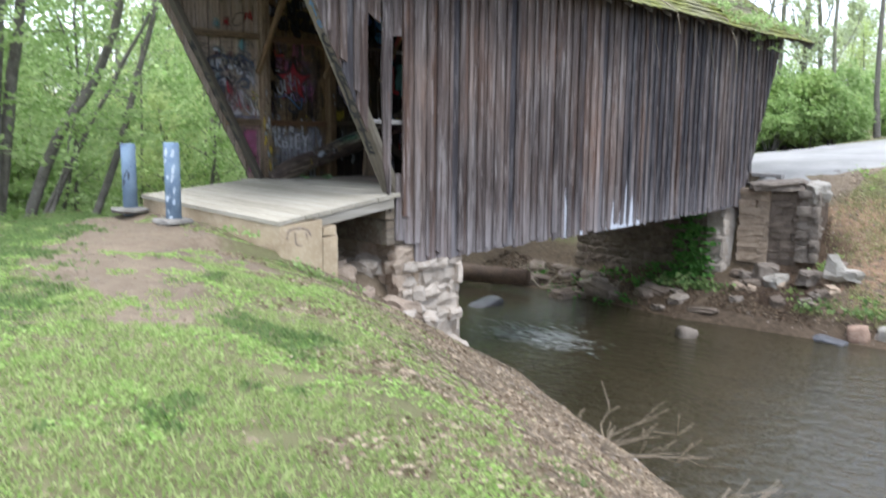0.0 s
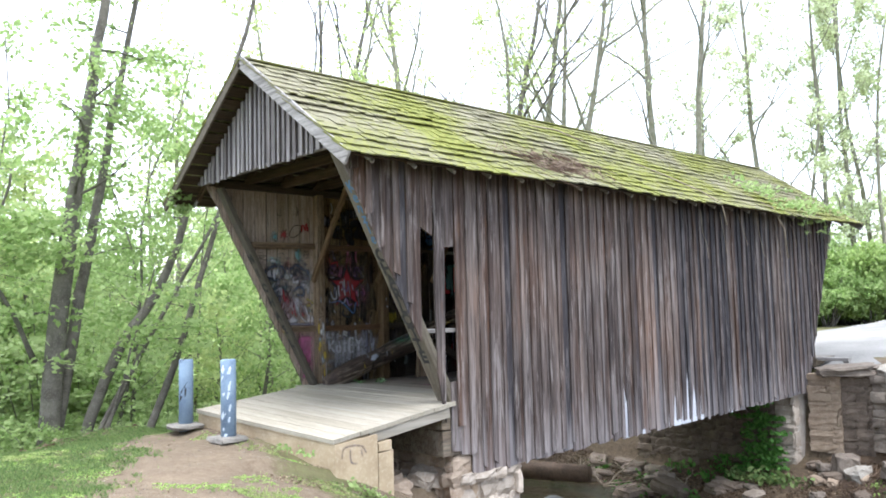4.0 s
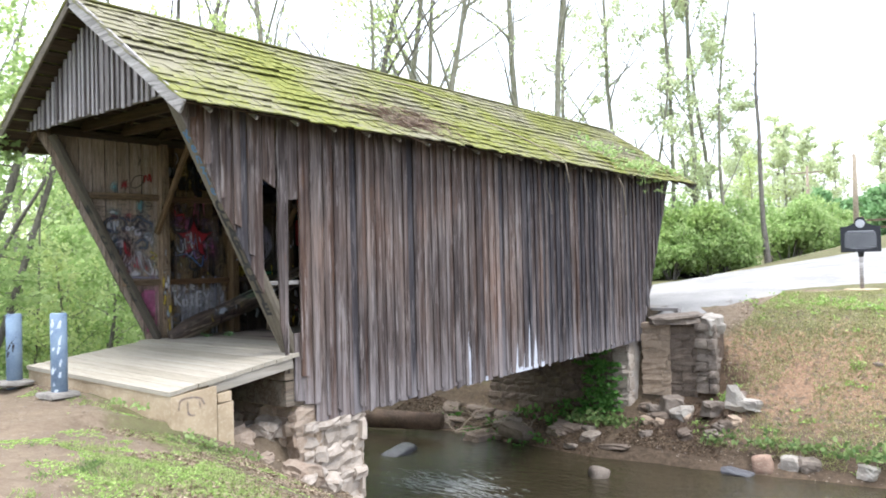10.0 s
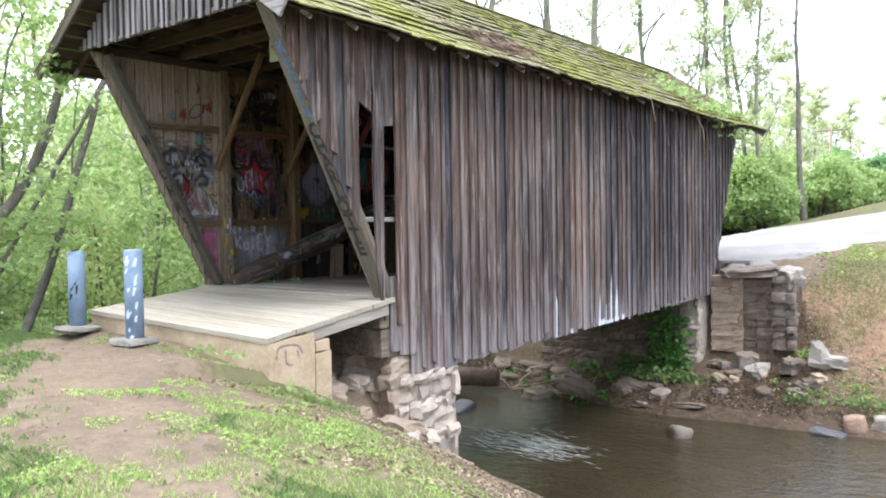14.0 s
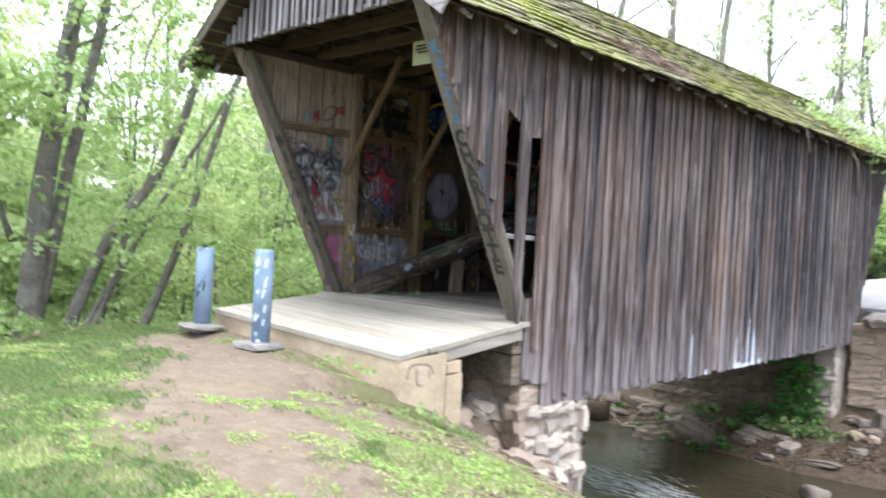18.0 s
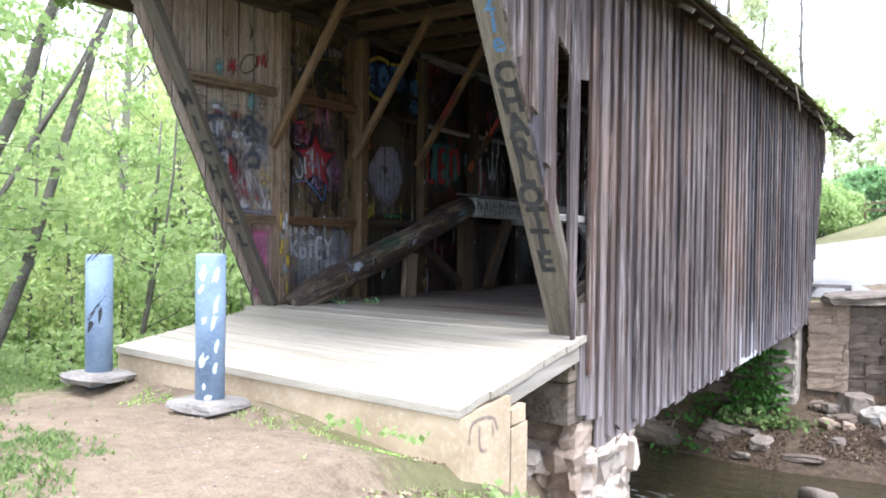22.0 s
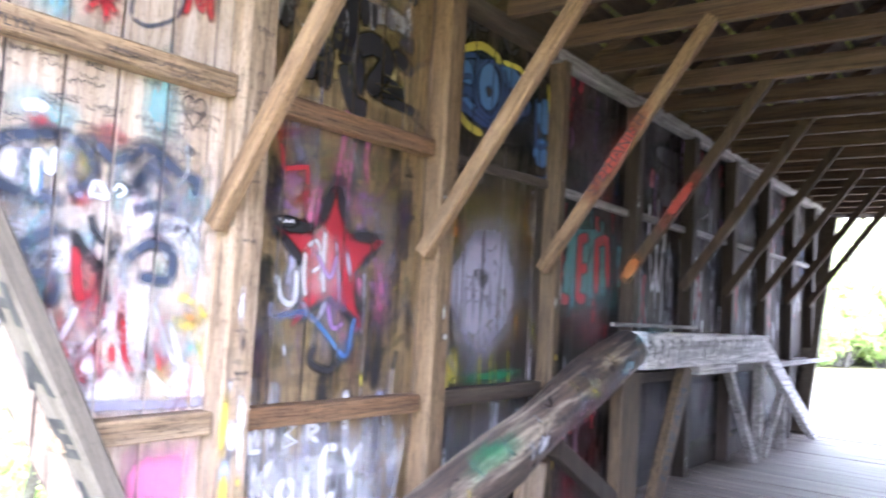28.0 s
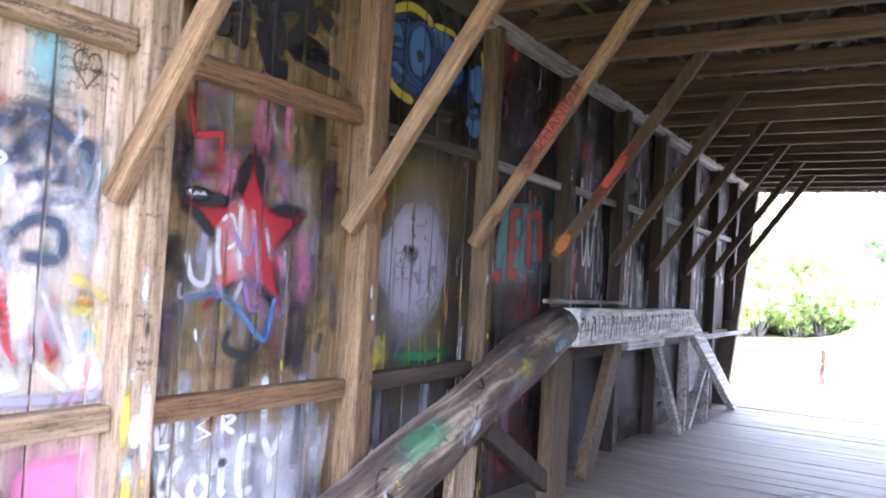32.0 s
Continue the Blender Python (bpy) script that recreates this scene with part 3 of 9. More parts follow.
def ground_z(x, y):
    x, y = np.asarray(x, float), np.asarray(y, float)
    k = np.where(x > -6.2, 1.141, 1.0)
    d = (lip_near(x) - y) / k
    near = interp(d, [-3.2, -1.1, 0.0, 1.7, 2.4, 3.6, 5.0, 12, 60], [-2.75, -2.5, -1.35, -0.36, 0.0, 0.34, 0.40, 0.5, 1.5])
    near = near - 0.5 * np.clip((-10.6 - x) / 5, 0, 1) * np.clip((y - 2) / 4, 0, 1)
    e = y - lip_far(x)
    bank = interp(x, [-11, -9.5, -6.0, -5.4, -3], [2.0, 1.0, 1.0, 1.0, 1.0])
    xs_, lo_ = [-3.2, -0.6, 0.0, 0.9, 2.2, 3.3, 4.3, 7.0, 15, 30, 55, 72, 250], [-2.75, -2.6, -2.3, -1.75, -0.75, 0.2, 0.56, 0.74, 0.90, 1.5, 3.0, 4.6, 14]
    hi_ = [-2.75, -2.6, -2.3, -1.75, -0.75, 0.2, 0.56, 0.86, 1.45, 2.8, 3.9, 4.8, 14]
    r = np.clip((x + 11) / 7, 0, 1)
    far = interp(e / bank, xs_, lo_) * (1 - r) + interp(e / bank, xs_, hi_) * r
    near = np.where((x > -10.6) & (x < -6.5) & (y < 7.0), np.maximum(near, -0.42), near)
    fall = np.clip((3.9 - y) / 1.5, 0, 1)
    near = near - fall * 0.14 * np.clip(-8.2 - x, 0, 4.6) * np.clip((y + 6) / 6, 0, 1)
    drop = np.clip((interp(y, [2.4, 4.4], [-12.6, -9.6]) - x) / 2.0, 0, 1)
    near = near - (1.35 + 0.75 * fall) * drop * drop * (3 - 2 * drop) * np.clip((y + 6) / 6, 0, 1)
    rise_w = np.clip((-16.6 - x) / 3.0, 0, 1)
    near = near + 0.5 * rise_w * rise_w * (3 - 2 * rise_w)
    wall_y = 4.0 + 0.074 * (x + 9.1)
    near = near + interp(x, [-9.7, -9.1, -7.9, -7.2, -6.5], [0.0, 0.21, 0.23, 0.14, 0.0]) * np.exp(-((y - wall_y) / 0.32) ** 2)
    hollow = np.clip((x + 7.2) / 0.5, 0, 1) * np.clip((-3.7 - x) / 0.7, 0, 1) * np.clip((16.75 - y) / 0.12, 0, 1)
    far = far + hollow * np.minimum(0, -1.95 + 0.35 * (y - 15.2) - far)
    under = np.clip((x + 11.5) / 0.8, 0, 1) * np.clip((-6.4 - x) / 0.4, 0, 1) * np.clip((16.3 - y) / 0.1, 0, 1)
    far = far + under * np.minimum(0, -2.22 + 0.16 * (y - 14.2) - far)
    z = np.where(y < (lip_near(x) + lip_far(x)) / 2, near, far)
    hill = np.clip(-18 - x, 0, 60)
    z = z + 0.07 * hill
    return z


def gz(x, y):
    return float(ground_z(x, y))


def make_ground():
    def axis(lo, hi, f0, f1, step):
        core = np.arange(f0, f1, step)
        up = f1 + np.cumsum(np.minimum(step * 1.18 ** np.arange(1, 60), 25))
        dn = f0 - np.cumsum(np.minimum(step * 1.18 ** np.arange(1, 60), 25))
        return np.concatenate([dn[dn > lo][::-1], core, up[up < hi]])
    xs, ys = axis(-420, 420, -14, 5, 0.2), axis(-420, 460, -4, 24, 0.2)
    gx, gy = np.meshgrid(xs, ys)
    z = ground_z(gx, gy)
    for i in range(z.shape[0]):
        for j in range(z.shape[1]):
            x, y = gx[i, j], gy[i, j]
            if -40 < x < 20 and -20 < y < 50:
                flat = 0.15 if y > 17.4 and (x < -3.6 or y > 21.4 + 0.45 * max(x + 3.4, 0)) else 1.0
                z[i, j] += flat * ( 0.05 * noise.noise(Vector((x * 0.9, y * 0.9, 0))) + 0.025 * noise.noise(Vector((x * 3.1, y * 3.1, 5))))
    nx, ny = len(xs), len(ys)
    v = np.stack([gx, gy, z], -1).reshape(-1, 3)
    i, j = np.meshgrid(np.arange(nx - 1), np.arange(ny - 1))
    a = (j * nx + i).ravel()
    f = np.stack([a, a + 1, a + nx + 1, a + nx], 1)
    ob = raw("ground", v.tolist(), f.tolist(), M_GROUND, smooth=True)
    tagged(ob, "uneven earth banks with a trodden dirt path, spring grass and leaf litter", "ground", kind="structure")
    px, py = v[:, 0], v[:, 1]

    def seg(x0, y0, x1, y1, r):
        t = np.clip(((px - x0) * (x1 - x0) + (py - y0) * (y1 - y0)) / ((x1 - x0) ** 2 + (y1 - y0) ** 2), 0, 1)
        return np.clip(1.25 - np.hypot(px - x0 - t * (x1 - x0), py - y0 - t * (y1 - y0)) / r, 0, 1)
    path = np.maximum(seg(-8.3, 3.4, -6.6, 2.85, 0.85), seg(-6.6, 2.75, -4.9, 1.95, 0.78))
    path = np.maximum(path, 0.9 * seg(-4.9, 1.95, -3.3, 1.25, 0.5))
    path = np.maximum(path, 0.85 * seg(-5.5, 3.35, -4.9, 2.9, 0.4))
    path = np.maximum(path, 0.8 * seg(-7.0, 6.2, -9.5, 6.2, 1.6))
    path = np.maximum(path, seg(-6.3, 5.2, -5.7, 6.6, 0.5))
    path = np.maximum(path, 0.75 * seg(-5.0, 17.9, -3.4, 21.2, 0.7))
    path = np.maximum(path, 0.8 * seg(-2.4, 15.05, 8.0, 16.3, 0.4))
    d = (lip_near(px) - py) / 1.141
    near = py < (lip_near(px) + lip_far(px)) / 2
    grass = np.where(near, np.clip((d - 1.3) / 1.2, 0, 1) * 0.6, np.clip((py - lip_far(px) - 1.0) / 4, 0.15, 0.85))
    grass = np.where((px < -11) & near, 0.35, grass) * (1 - path)
    clay = np.where(near, 0, np.clip(1 - np.abs(py - lip_far(px) - 2.2) / 2.4, 0, 1) * np.clip((px + 6.5) / 1.0, 0, 1) * 0.5)
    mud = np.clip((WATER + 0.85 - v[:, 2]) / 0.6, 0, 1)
    # shade below the bridge painted into the mask; next line darkens the wing-wall hollow
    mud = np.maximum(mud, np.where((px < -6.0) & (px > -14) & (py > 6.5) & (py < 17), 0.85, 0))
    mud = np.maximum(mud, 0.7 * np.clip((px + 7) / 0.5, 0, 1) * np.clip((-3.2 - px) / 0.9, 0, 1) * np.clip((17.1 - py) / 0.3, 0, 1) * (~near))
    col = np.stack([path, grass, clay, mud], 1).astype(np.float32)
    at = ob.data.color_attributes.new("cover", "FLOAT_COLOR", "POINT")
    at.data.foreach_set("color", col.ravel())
    return ob


make_ground()

wxs, wys = np.linspace(-60, 60, 121), np.linspace(1.0, 16.5, 32)
wv = [(x, y, WATER) for y in wys for x in wxs]
wf = [(j * 121 + i, j * 121 + i + 1, (j + 1) * 121 + i + 1, (j + 1) * 121 + i) for j in range(31) for i in range(120)]
tagged(raw("water", wv, wf, M_WATER, smooth=True), "shallow brown stream rippling under the bridge", "water", kind="structure")


def make_road():
    """Pale asphalt from the far portal, bending away to the right and up the rise."""
    near_edge = [(-5.5, 17.7), (-4.9, 18.2), (-4.2, 20.0), (-3.4, 21.9), (-1.6, 23.4), (1.5, 24.6), (8, 27.0), (20, 32), (40, 42)]
    far_edge = [(-11.0, 18.2), (-12.0, 20.5), (-12.5, 23.5), (-12.0, 28), (-10.2, 31.5), (-6.5, 35.0), (-1, 39.5), (9, 46), (30, 58)]
    v, f = [], []
    n = 10
    seg = 6
    rows = []
    for (a, b), (c, e) in zip(zip(near_edge, near_edge[1:]), zip(far_edge, far_edge[1:])):
        for k in range(seg):
            t = k / seg
            rows.append(((a[0] + (b[0] - a[0]) * t, a[1] + (b[1] - a[1]) * t), (c[0] + (e[0] - c[0]) * t, c[1] + (e[1] - c[1]) * t)))
    for p, q in rows:
        for k in range(n + 1):
            x, y = p[0] + (q[0] - p[0]) * k / n, p[1] + (q[1] - p[1]) * k / n
            v.append((x, y, gz(x, y) + (-0.02 if k in (0, n) else 0.025)))
    for r in range(len(rows) - 1):
        for k in range(n):
            i = r * (n + 1) + k
            f.append((i, i + 1, i + n + 2, i + n + 1))
    tagged(raw("road", v, f, M_ROAD, smooth=True), "pale worn asphalt road curving up from the bridge", "road", kind="structure")


make_road()

# ---- the covered bridge ----
bridge = thing("covered_bridge", "weathered wooden covered bridge with a mossy shingle roof", "covered bridge", (YC, 12, DECK))


bpy.context.view_layer.update()
BINV = Matrix.Translation((-YC, -12, -DECK))


def bpart(name, bm, mat, parent=None, label="", smooth=False, second=None):
    """A part of the bridge, built in world places; its own children come at identity."""
    ob = part(name, bm, mat, parent or bridge, label, smooth, second)
    if parent is None:
        ob.matrix_parent_inverse = BINV
    return ob


def wall_bottom(y):
    return float(interp(y, [6.06, 6.25, 6.27, 6.47, 6.49, 16.5, 16.75], [0.45, 0.30, 0.02, -0.02, -0.28, -0.12, -0.06]))


def wall_low(y, back=0.0):
    """Lower end of a wall board at y: along the slanting ends, else the wavy bottom."""
    if y < 6.05 + back:
        return 0.75 + (6.02 + back - y) * 2.93 / 1.56
    if y > 16.75:
        return -0.06 + (y - 16.75) * 3.89 / 1.81
    return wall_bottom(y)


TOP = 3.90


def board_bm(y0, y1, z0a, z0b, z1, xo, xi, rng, wav=0.004, ragged=0.03):
    """A vertical board between y0 and y1; its low end may slant or be ragged."""
    bm = bmesh.new()
    n = 5
    rows = []
    for k in range(n + 1):
        t = k / n
        a, b = y0 + rng.uniform(-wav, wav), y1 + rng.uniform(-wav, wav)
        za, zb = z0a + (z1 - z0a) * t, z0b + (z1 - z0b) * t
        dx = rng.uniform(-0.003, 0.003)
        if k == 0:
            za += rng.uniform(-ragged, ragged)
            zb += rng.uniform(-ragged, ragged)
        rows.append([bm.verts.new(c) for c in ((xo + dx, a, za), (xo + dx, b, zb), (xi + dx, b, zb), (xi + dx, a, za))])
    for r0, r1 in zip(rows, rows[1:]):
        for i in range(4):
            bm.faces.new((r0[i], r0[(i + 1) % 4], r1[(i + 1) % 4], r1[i])).material_index = int(i == 2)
    bm.faces.new(rows[0][::-1])
    bm.faces.new(rows[-1])
    return bm


PITCH = 0.207


def make_side(xo, sign, label):
    """One side wall: rails, posts, outer boards and battens. sign +1 where outside is +x."""
    rng = random.Random(11 if sign > 0 else 12)
    bm = beam_bm((xo - sign * 0.085, 4.75, 3.93), (xo - sign * 0.085, 9.2, 3.93), 0.10, 0.10)
    wall = bpart("side_wall", bm, M_RAIL_DARK, None, label)
    bpart("wall_plate", beam_bm((xo - sign * 0.085, 9.2, 3.93), (xo - sign * 0.085, 18.35, 3.93), 0.10, 0.10), M_CHORD, wall, "whitewashed wall plate")
    xi = xo - sign * 0.027
    y = 4.408
    right = sign > 0
    back = 0.0 if right else 0.28
    while y < 18.5:
        y1 = y + PITCH + (rng.uniform(-0.035, 0.035) if right and y > 6.6 else 0.0)
        # board tone drops with distance from the portal, as the light would
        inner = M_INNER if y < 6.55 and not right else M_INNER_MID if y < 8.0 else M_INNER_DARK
        black = (0.75 if 12.3 < y < 13.7 or 14.7 < y < 16.5 else 0.12 if y < 8.5 else 0.3)
        mat = M_SIDING_BLACK if rng.random() < black else M_SIDING
        z0a, z0b = wall_low(y + 0.01, back), wall_low(y1 - 0.01, back)
        if min(z0a, z0b) > TOP - 0.15:
            y = y1
            continue
        z0a, z0b = min(z0a, TOP - 0.05), min(z0b, TOP - 0.05)
        if right and 5.62 < y < 5.70:
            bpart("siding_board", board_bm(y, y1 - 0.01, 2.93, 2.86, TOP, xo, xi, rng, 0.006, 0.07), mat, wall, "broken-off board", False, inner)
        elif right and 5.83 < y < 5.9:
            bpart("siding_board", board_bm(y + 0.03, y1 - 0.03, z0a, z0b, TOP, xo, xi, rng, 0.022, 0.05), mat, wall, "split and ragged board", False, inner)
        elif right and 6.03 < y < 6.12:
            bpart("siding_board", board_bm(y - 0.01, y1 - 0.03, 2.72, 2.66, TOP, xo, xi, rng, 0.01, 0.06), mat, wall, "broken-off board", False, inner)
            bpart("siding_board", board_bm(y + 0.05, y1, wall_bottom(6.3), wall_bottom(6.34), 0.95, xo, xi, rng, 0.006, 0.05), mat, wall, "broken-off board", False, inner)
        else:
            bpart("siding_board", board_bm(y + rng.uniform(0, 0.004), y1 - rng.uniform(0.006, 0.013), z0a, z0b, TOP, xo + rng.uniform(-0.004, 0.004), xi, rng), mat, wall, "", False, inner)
        if not right and y > 5.0:
            lo = max(wall_low(y - 0.03, back), wall_low(y + 0.03, back)) + 0.02
            if lo < TOP - 0.2:
                bpart("batten", board_bm(y - 0.03, y + 0.03, lo, lo, TOP, xo - 0.024, xo - 0.006, rng, 0.003, 0.02), M_SIDING, wall, "", False, M_SIDING)
        if right and not 5.5 < y < 6.2 and y > 4.6:
            w = rng.uniform(0.06, 0.12)
            lo = max(wall_low(y - w / 2), wall_low(y + w / 2)) + rng.uniform(-0.02, 0.1)
            bpart("batten", board_bm(y - w / 2, y + w / 2, lo, lo, TOP, xo + 0.030, xo + 0.003, rng, 0.004, 0.03), (M_SIDING, M_SIDING, M_BATTEN, M_SIDING if y < 11 else M_SIDING_BLACK, M_BATTEN if y < 11 else M_SIDING_BLACK)[rng.randrange(5)], wall, "", False, M_SIDING)
        y = y1
    bx = xo - sign * 0.027
    # timbers deeper in take the copies with shade in their colour
    for k, py in enumerate((6.62, 8.0, 9.31, 10.66, 12.0, 13.3, 14.65, 15.95, 17.2)):
        w = (0.15, 0.145, 0.09)[k] if k < 3 else 0.13
        ztop = 3.9
        bpart("post", box_bm(bx - sign * 0.13, bx - sign * 0.002, py - w / 2, py + w / 2, DECK - 0.3 if k else DECK, ztop, 0.008), M_POST_DARK if right or k > 2 else M_POST_SHADED if k == 2 else M_POST_TAN if k == 1 else M_POST, wall)
    ys = [5.2, 6.54, 7.9, 9.22, 10.57, 11.9, 13.2, 14.55, 15.85, 17.1]
    for lvl, (z, start) in enumerate(((1.62, 5.66), (3.0, 4.98))):
        for k in range(9):
            a, b = (start + (0 if right else 0.25) if k == 0 else ys[k] + 0.17), ys[k + 1] - 0.005
            if right and k == 0 and lvl == 0:
                bpart("rail", beam_bm((bx - 0.03, 5.66, z), (bx - 0.03, 6.5, z - 0.01), 0.05, 0.055), M_CHORD, wall)
                continue
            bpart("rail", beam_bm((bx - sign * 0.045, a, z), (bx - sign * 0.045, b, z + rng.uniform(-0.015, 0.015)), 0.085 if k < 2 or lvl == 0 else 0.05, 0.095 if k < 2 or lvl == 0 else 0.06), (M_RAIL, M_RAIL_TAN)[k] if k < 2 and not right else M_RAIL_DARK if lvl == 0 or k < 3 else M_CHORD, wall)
    return wall


wall_r = make_side(XR, 1, "board-and-batten side wall, dark and weathered, with broken boards")
wall_l = make_side(XL, -1, "side wall of wide boards covered in painted scrawl")

for sgn, xw in ((1, XR), (-1, XL)):
    x = xw - sgn * 0.125
    sh = 0.0 if sgn > 0 else 0.28
    bpart("end_post", beam_bm((x - sgn * 0.015, 6.17 + sh, DECK), (x - sgn * 0.015, 4.50 + sh, 3.86), 0.25 if sgn > 0 else 0.16, 0.13 if sgn > 0 else 0.085, (0, 1, 0.55), 0.01), M_GREYPOST if sgn > 0 else M_SHADEPOST, None, "slanting grey end post with painted letters")
    bpart("end_post", beam_bm((x, 16.55, 0.62), (x, 18.35, 3.86), 0.24, 0.13, (0, 1, -0.55), 0.01), M_GREYPOST, None)
    for py in (6.62, 8.0, 9.31, 10.66, 12.0, 13.3, 14.65, 15.95, 17.2):
        if sgn > 0 and py < 7:
            continue
        xa, xb = xw - sgn * 0.09, xw - sgn * 1.20
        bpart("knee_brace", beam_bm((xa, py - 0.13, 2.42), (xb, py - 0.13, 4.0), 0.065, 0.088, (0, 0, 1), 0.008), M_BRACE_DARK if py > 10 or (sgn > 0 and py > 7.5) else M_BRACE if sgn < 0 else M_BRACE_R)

# roof timbers
for k, y in enumerate(np.arange(4.62, 18.9, 0.655)):
    bpart("tie_beam", beam_bm((-9.97, y, 4.03), (-6.58, y + U(-0.03, 0.03), 4.03 + U(-0.01, 0.01)), 0.06, 0.14), M_ROOFWOOD)
    for s, ex in ((1, EAVE_R), (-1, EAVE_L)):
        slope = (RIDGE_Z - EAVE_Z - 0.08) / (RIDGE_X - ex + s * 0.09)
        bpart("rafter", beam_bm((ex - s * 0.22, y + 0.06, EAVE_Z - 0.02 - s * 0.13 * slope), (RIDGE_X, y + 0.06, RIDGE_Z - 0.10), 0.09, 0.05, (0, 1, 0)), M_ROOFWOOD)
        bpart("rafter_tail", beam_bm((ex - s * 0.075, y + 0.06, EAVE_Z - 0.035), (ex - s * 0.215, y + 0.06, EAVE_Z - 0.035 - s * 0.14 * slope), 0.05, 0.036, (0, 1, 0)), M_RAKE, None, "pale sawn rafter end")
rise = RIDGE_Z - EAVE_Z
for s, ex in ((1, EAVE_R), (-1, EAVE_L)):
    run = ex - RIDGE_X
    for k in range(13):
        t = 0.03 + k * 0.077
        x, z = RIDGE_X + run * t, RIDGE_Z - rise * t - 0.015
        bpart("roof_lath", beam_bm((x, ROOF_Y0 + 0.05, z), (x, ROOF_Y1 - 0.05, z), 0.19, 0.022, (run * 0.0 - s * 0.57, 0, -0.82)), M_LATH)
    for y, nm in ((ROOF_Y0, "rake_board"), (ROOF_Y1, "rake_board")):
        bpart(nm, beam_bm((ex + s * 0.03, y, EAVE_Z - 0.06), (RIDGE_X, y, RIDGE_Z - 0.03), 0.17, 0.035, (0, 1, 0)), M_RAKE if s > 0 else M_GREYPOST)

# gables
for gy, nm in ((4.52, "gable"), (18.6, "gable")):
    bm = beam_bm((XL, gy + 0.06, 3.96), (XR, gy + 0.06, 3.96), 0.06, 0.10)
    gable = bpart(nm, bm, M_GABLE, None, "gable of narrow grey boards")
    side = 1 if gy < 10 else -1
    x = XL - 0.3
    rng = random.Random(5)
    # dark backing added behind the strips so the gaps between them look dark
    while x < XR + 0.3:
        w = rng.uniform(0.17, 0.22)
        zt = RIDGE_Z - 0.06 - abs(x + w / 2 - RIDGE_X) * rise / (EAVE_R - RIDGE_X)
        if zt > 4.05:
            bpart("gable_backing", box_bm(x, x + w - 0.006, gy + 0.024 * side, gy + 0.044 * side, 3.94 + rng.uniform(-0.02, 0.02), zt - 0.06, 0.003), M_GABLEBACK, gable)
        x += w
    x = XL - 0.3
    while x < XR + 0.3:
        w = rng.uniform(0.04, 0.085)
        xm = x + w / 2
        zt = RIDGE_Z - 0.06 - abs(xm - RIDGE_X) * rise / (EAVE_R - RIDGE_X)
        if zt > 4.0:
            bpart("gable_board", box_bm(x, x + w, gy, gy + 0.022 * side, 3.90 + rng.uniform(-0.03, 0.02), zt - 0.05, 0.003), M_GABLE, gable)
        x += w + rng.uniform(0.045, 0.085)

# deck planks inside, laid across, in three tones that darken inwards
floor = bpart("deck", beam_bm((YC, 6.2, DECK - 0.18), (YC, 18.2, DECK - 0.22), 3.5, 0.16), M_SILL, None, "bridge deck of worn planks laid across")
y = 6.16
while y < 18.25:
    w = U(0.17, 0.23)
    z = DECK - 0.008 * (y - 6.1) + U(-0.006, 0.006)
    bpart("plank", beam_bm((XL + 0.03, y + w / 2, z - 0.03), (XR - 0.03, y + w / 2 + U(-0.004, 0.004), z - 0.03 + U(-0.004, 0.004)), w - (0.005 if y < 7.4 else 0.009), 0.055, (0, 0, 1), 0.003), M_DECK if y < 7.05 else M_DECKMID if y < 8.3 else M_FLOOR, floor)
    y += w
bpart("cross_sill", beam_bm((XL + 0.05, 6.13, 0.165), (XR - 0.035, 6.13, 0.165), 0.30, 0.33), M_SILL, None, "heavy squared cross sill")
bpart("bearing_timber", beam_bm((XL + 0.05, 6.03, 0.455), (XR - 0.02, 6.03, 0.455), 0.15, 0.22), M_SILL)
for xs in (XR - 0.28, XL + 0.28):
    bpart("sill_beam", beam_bm((xs, 6.32, 0.3), (xs, 17.0, 0.22), 0.34, 0.30), M_SILL)

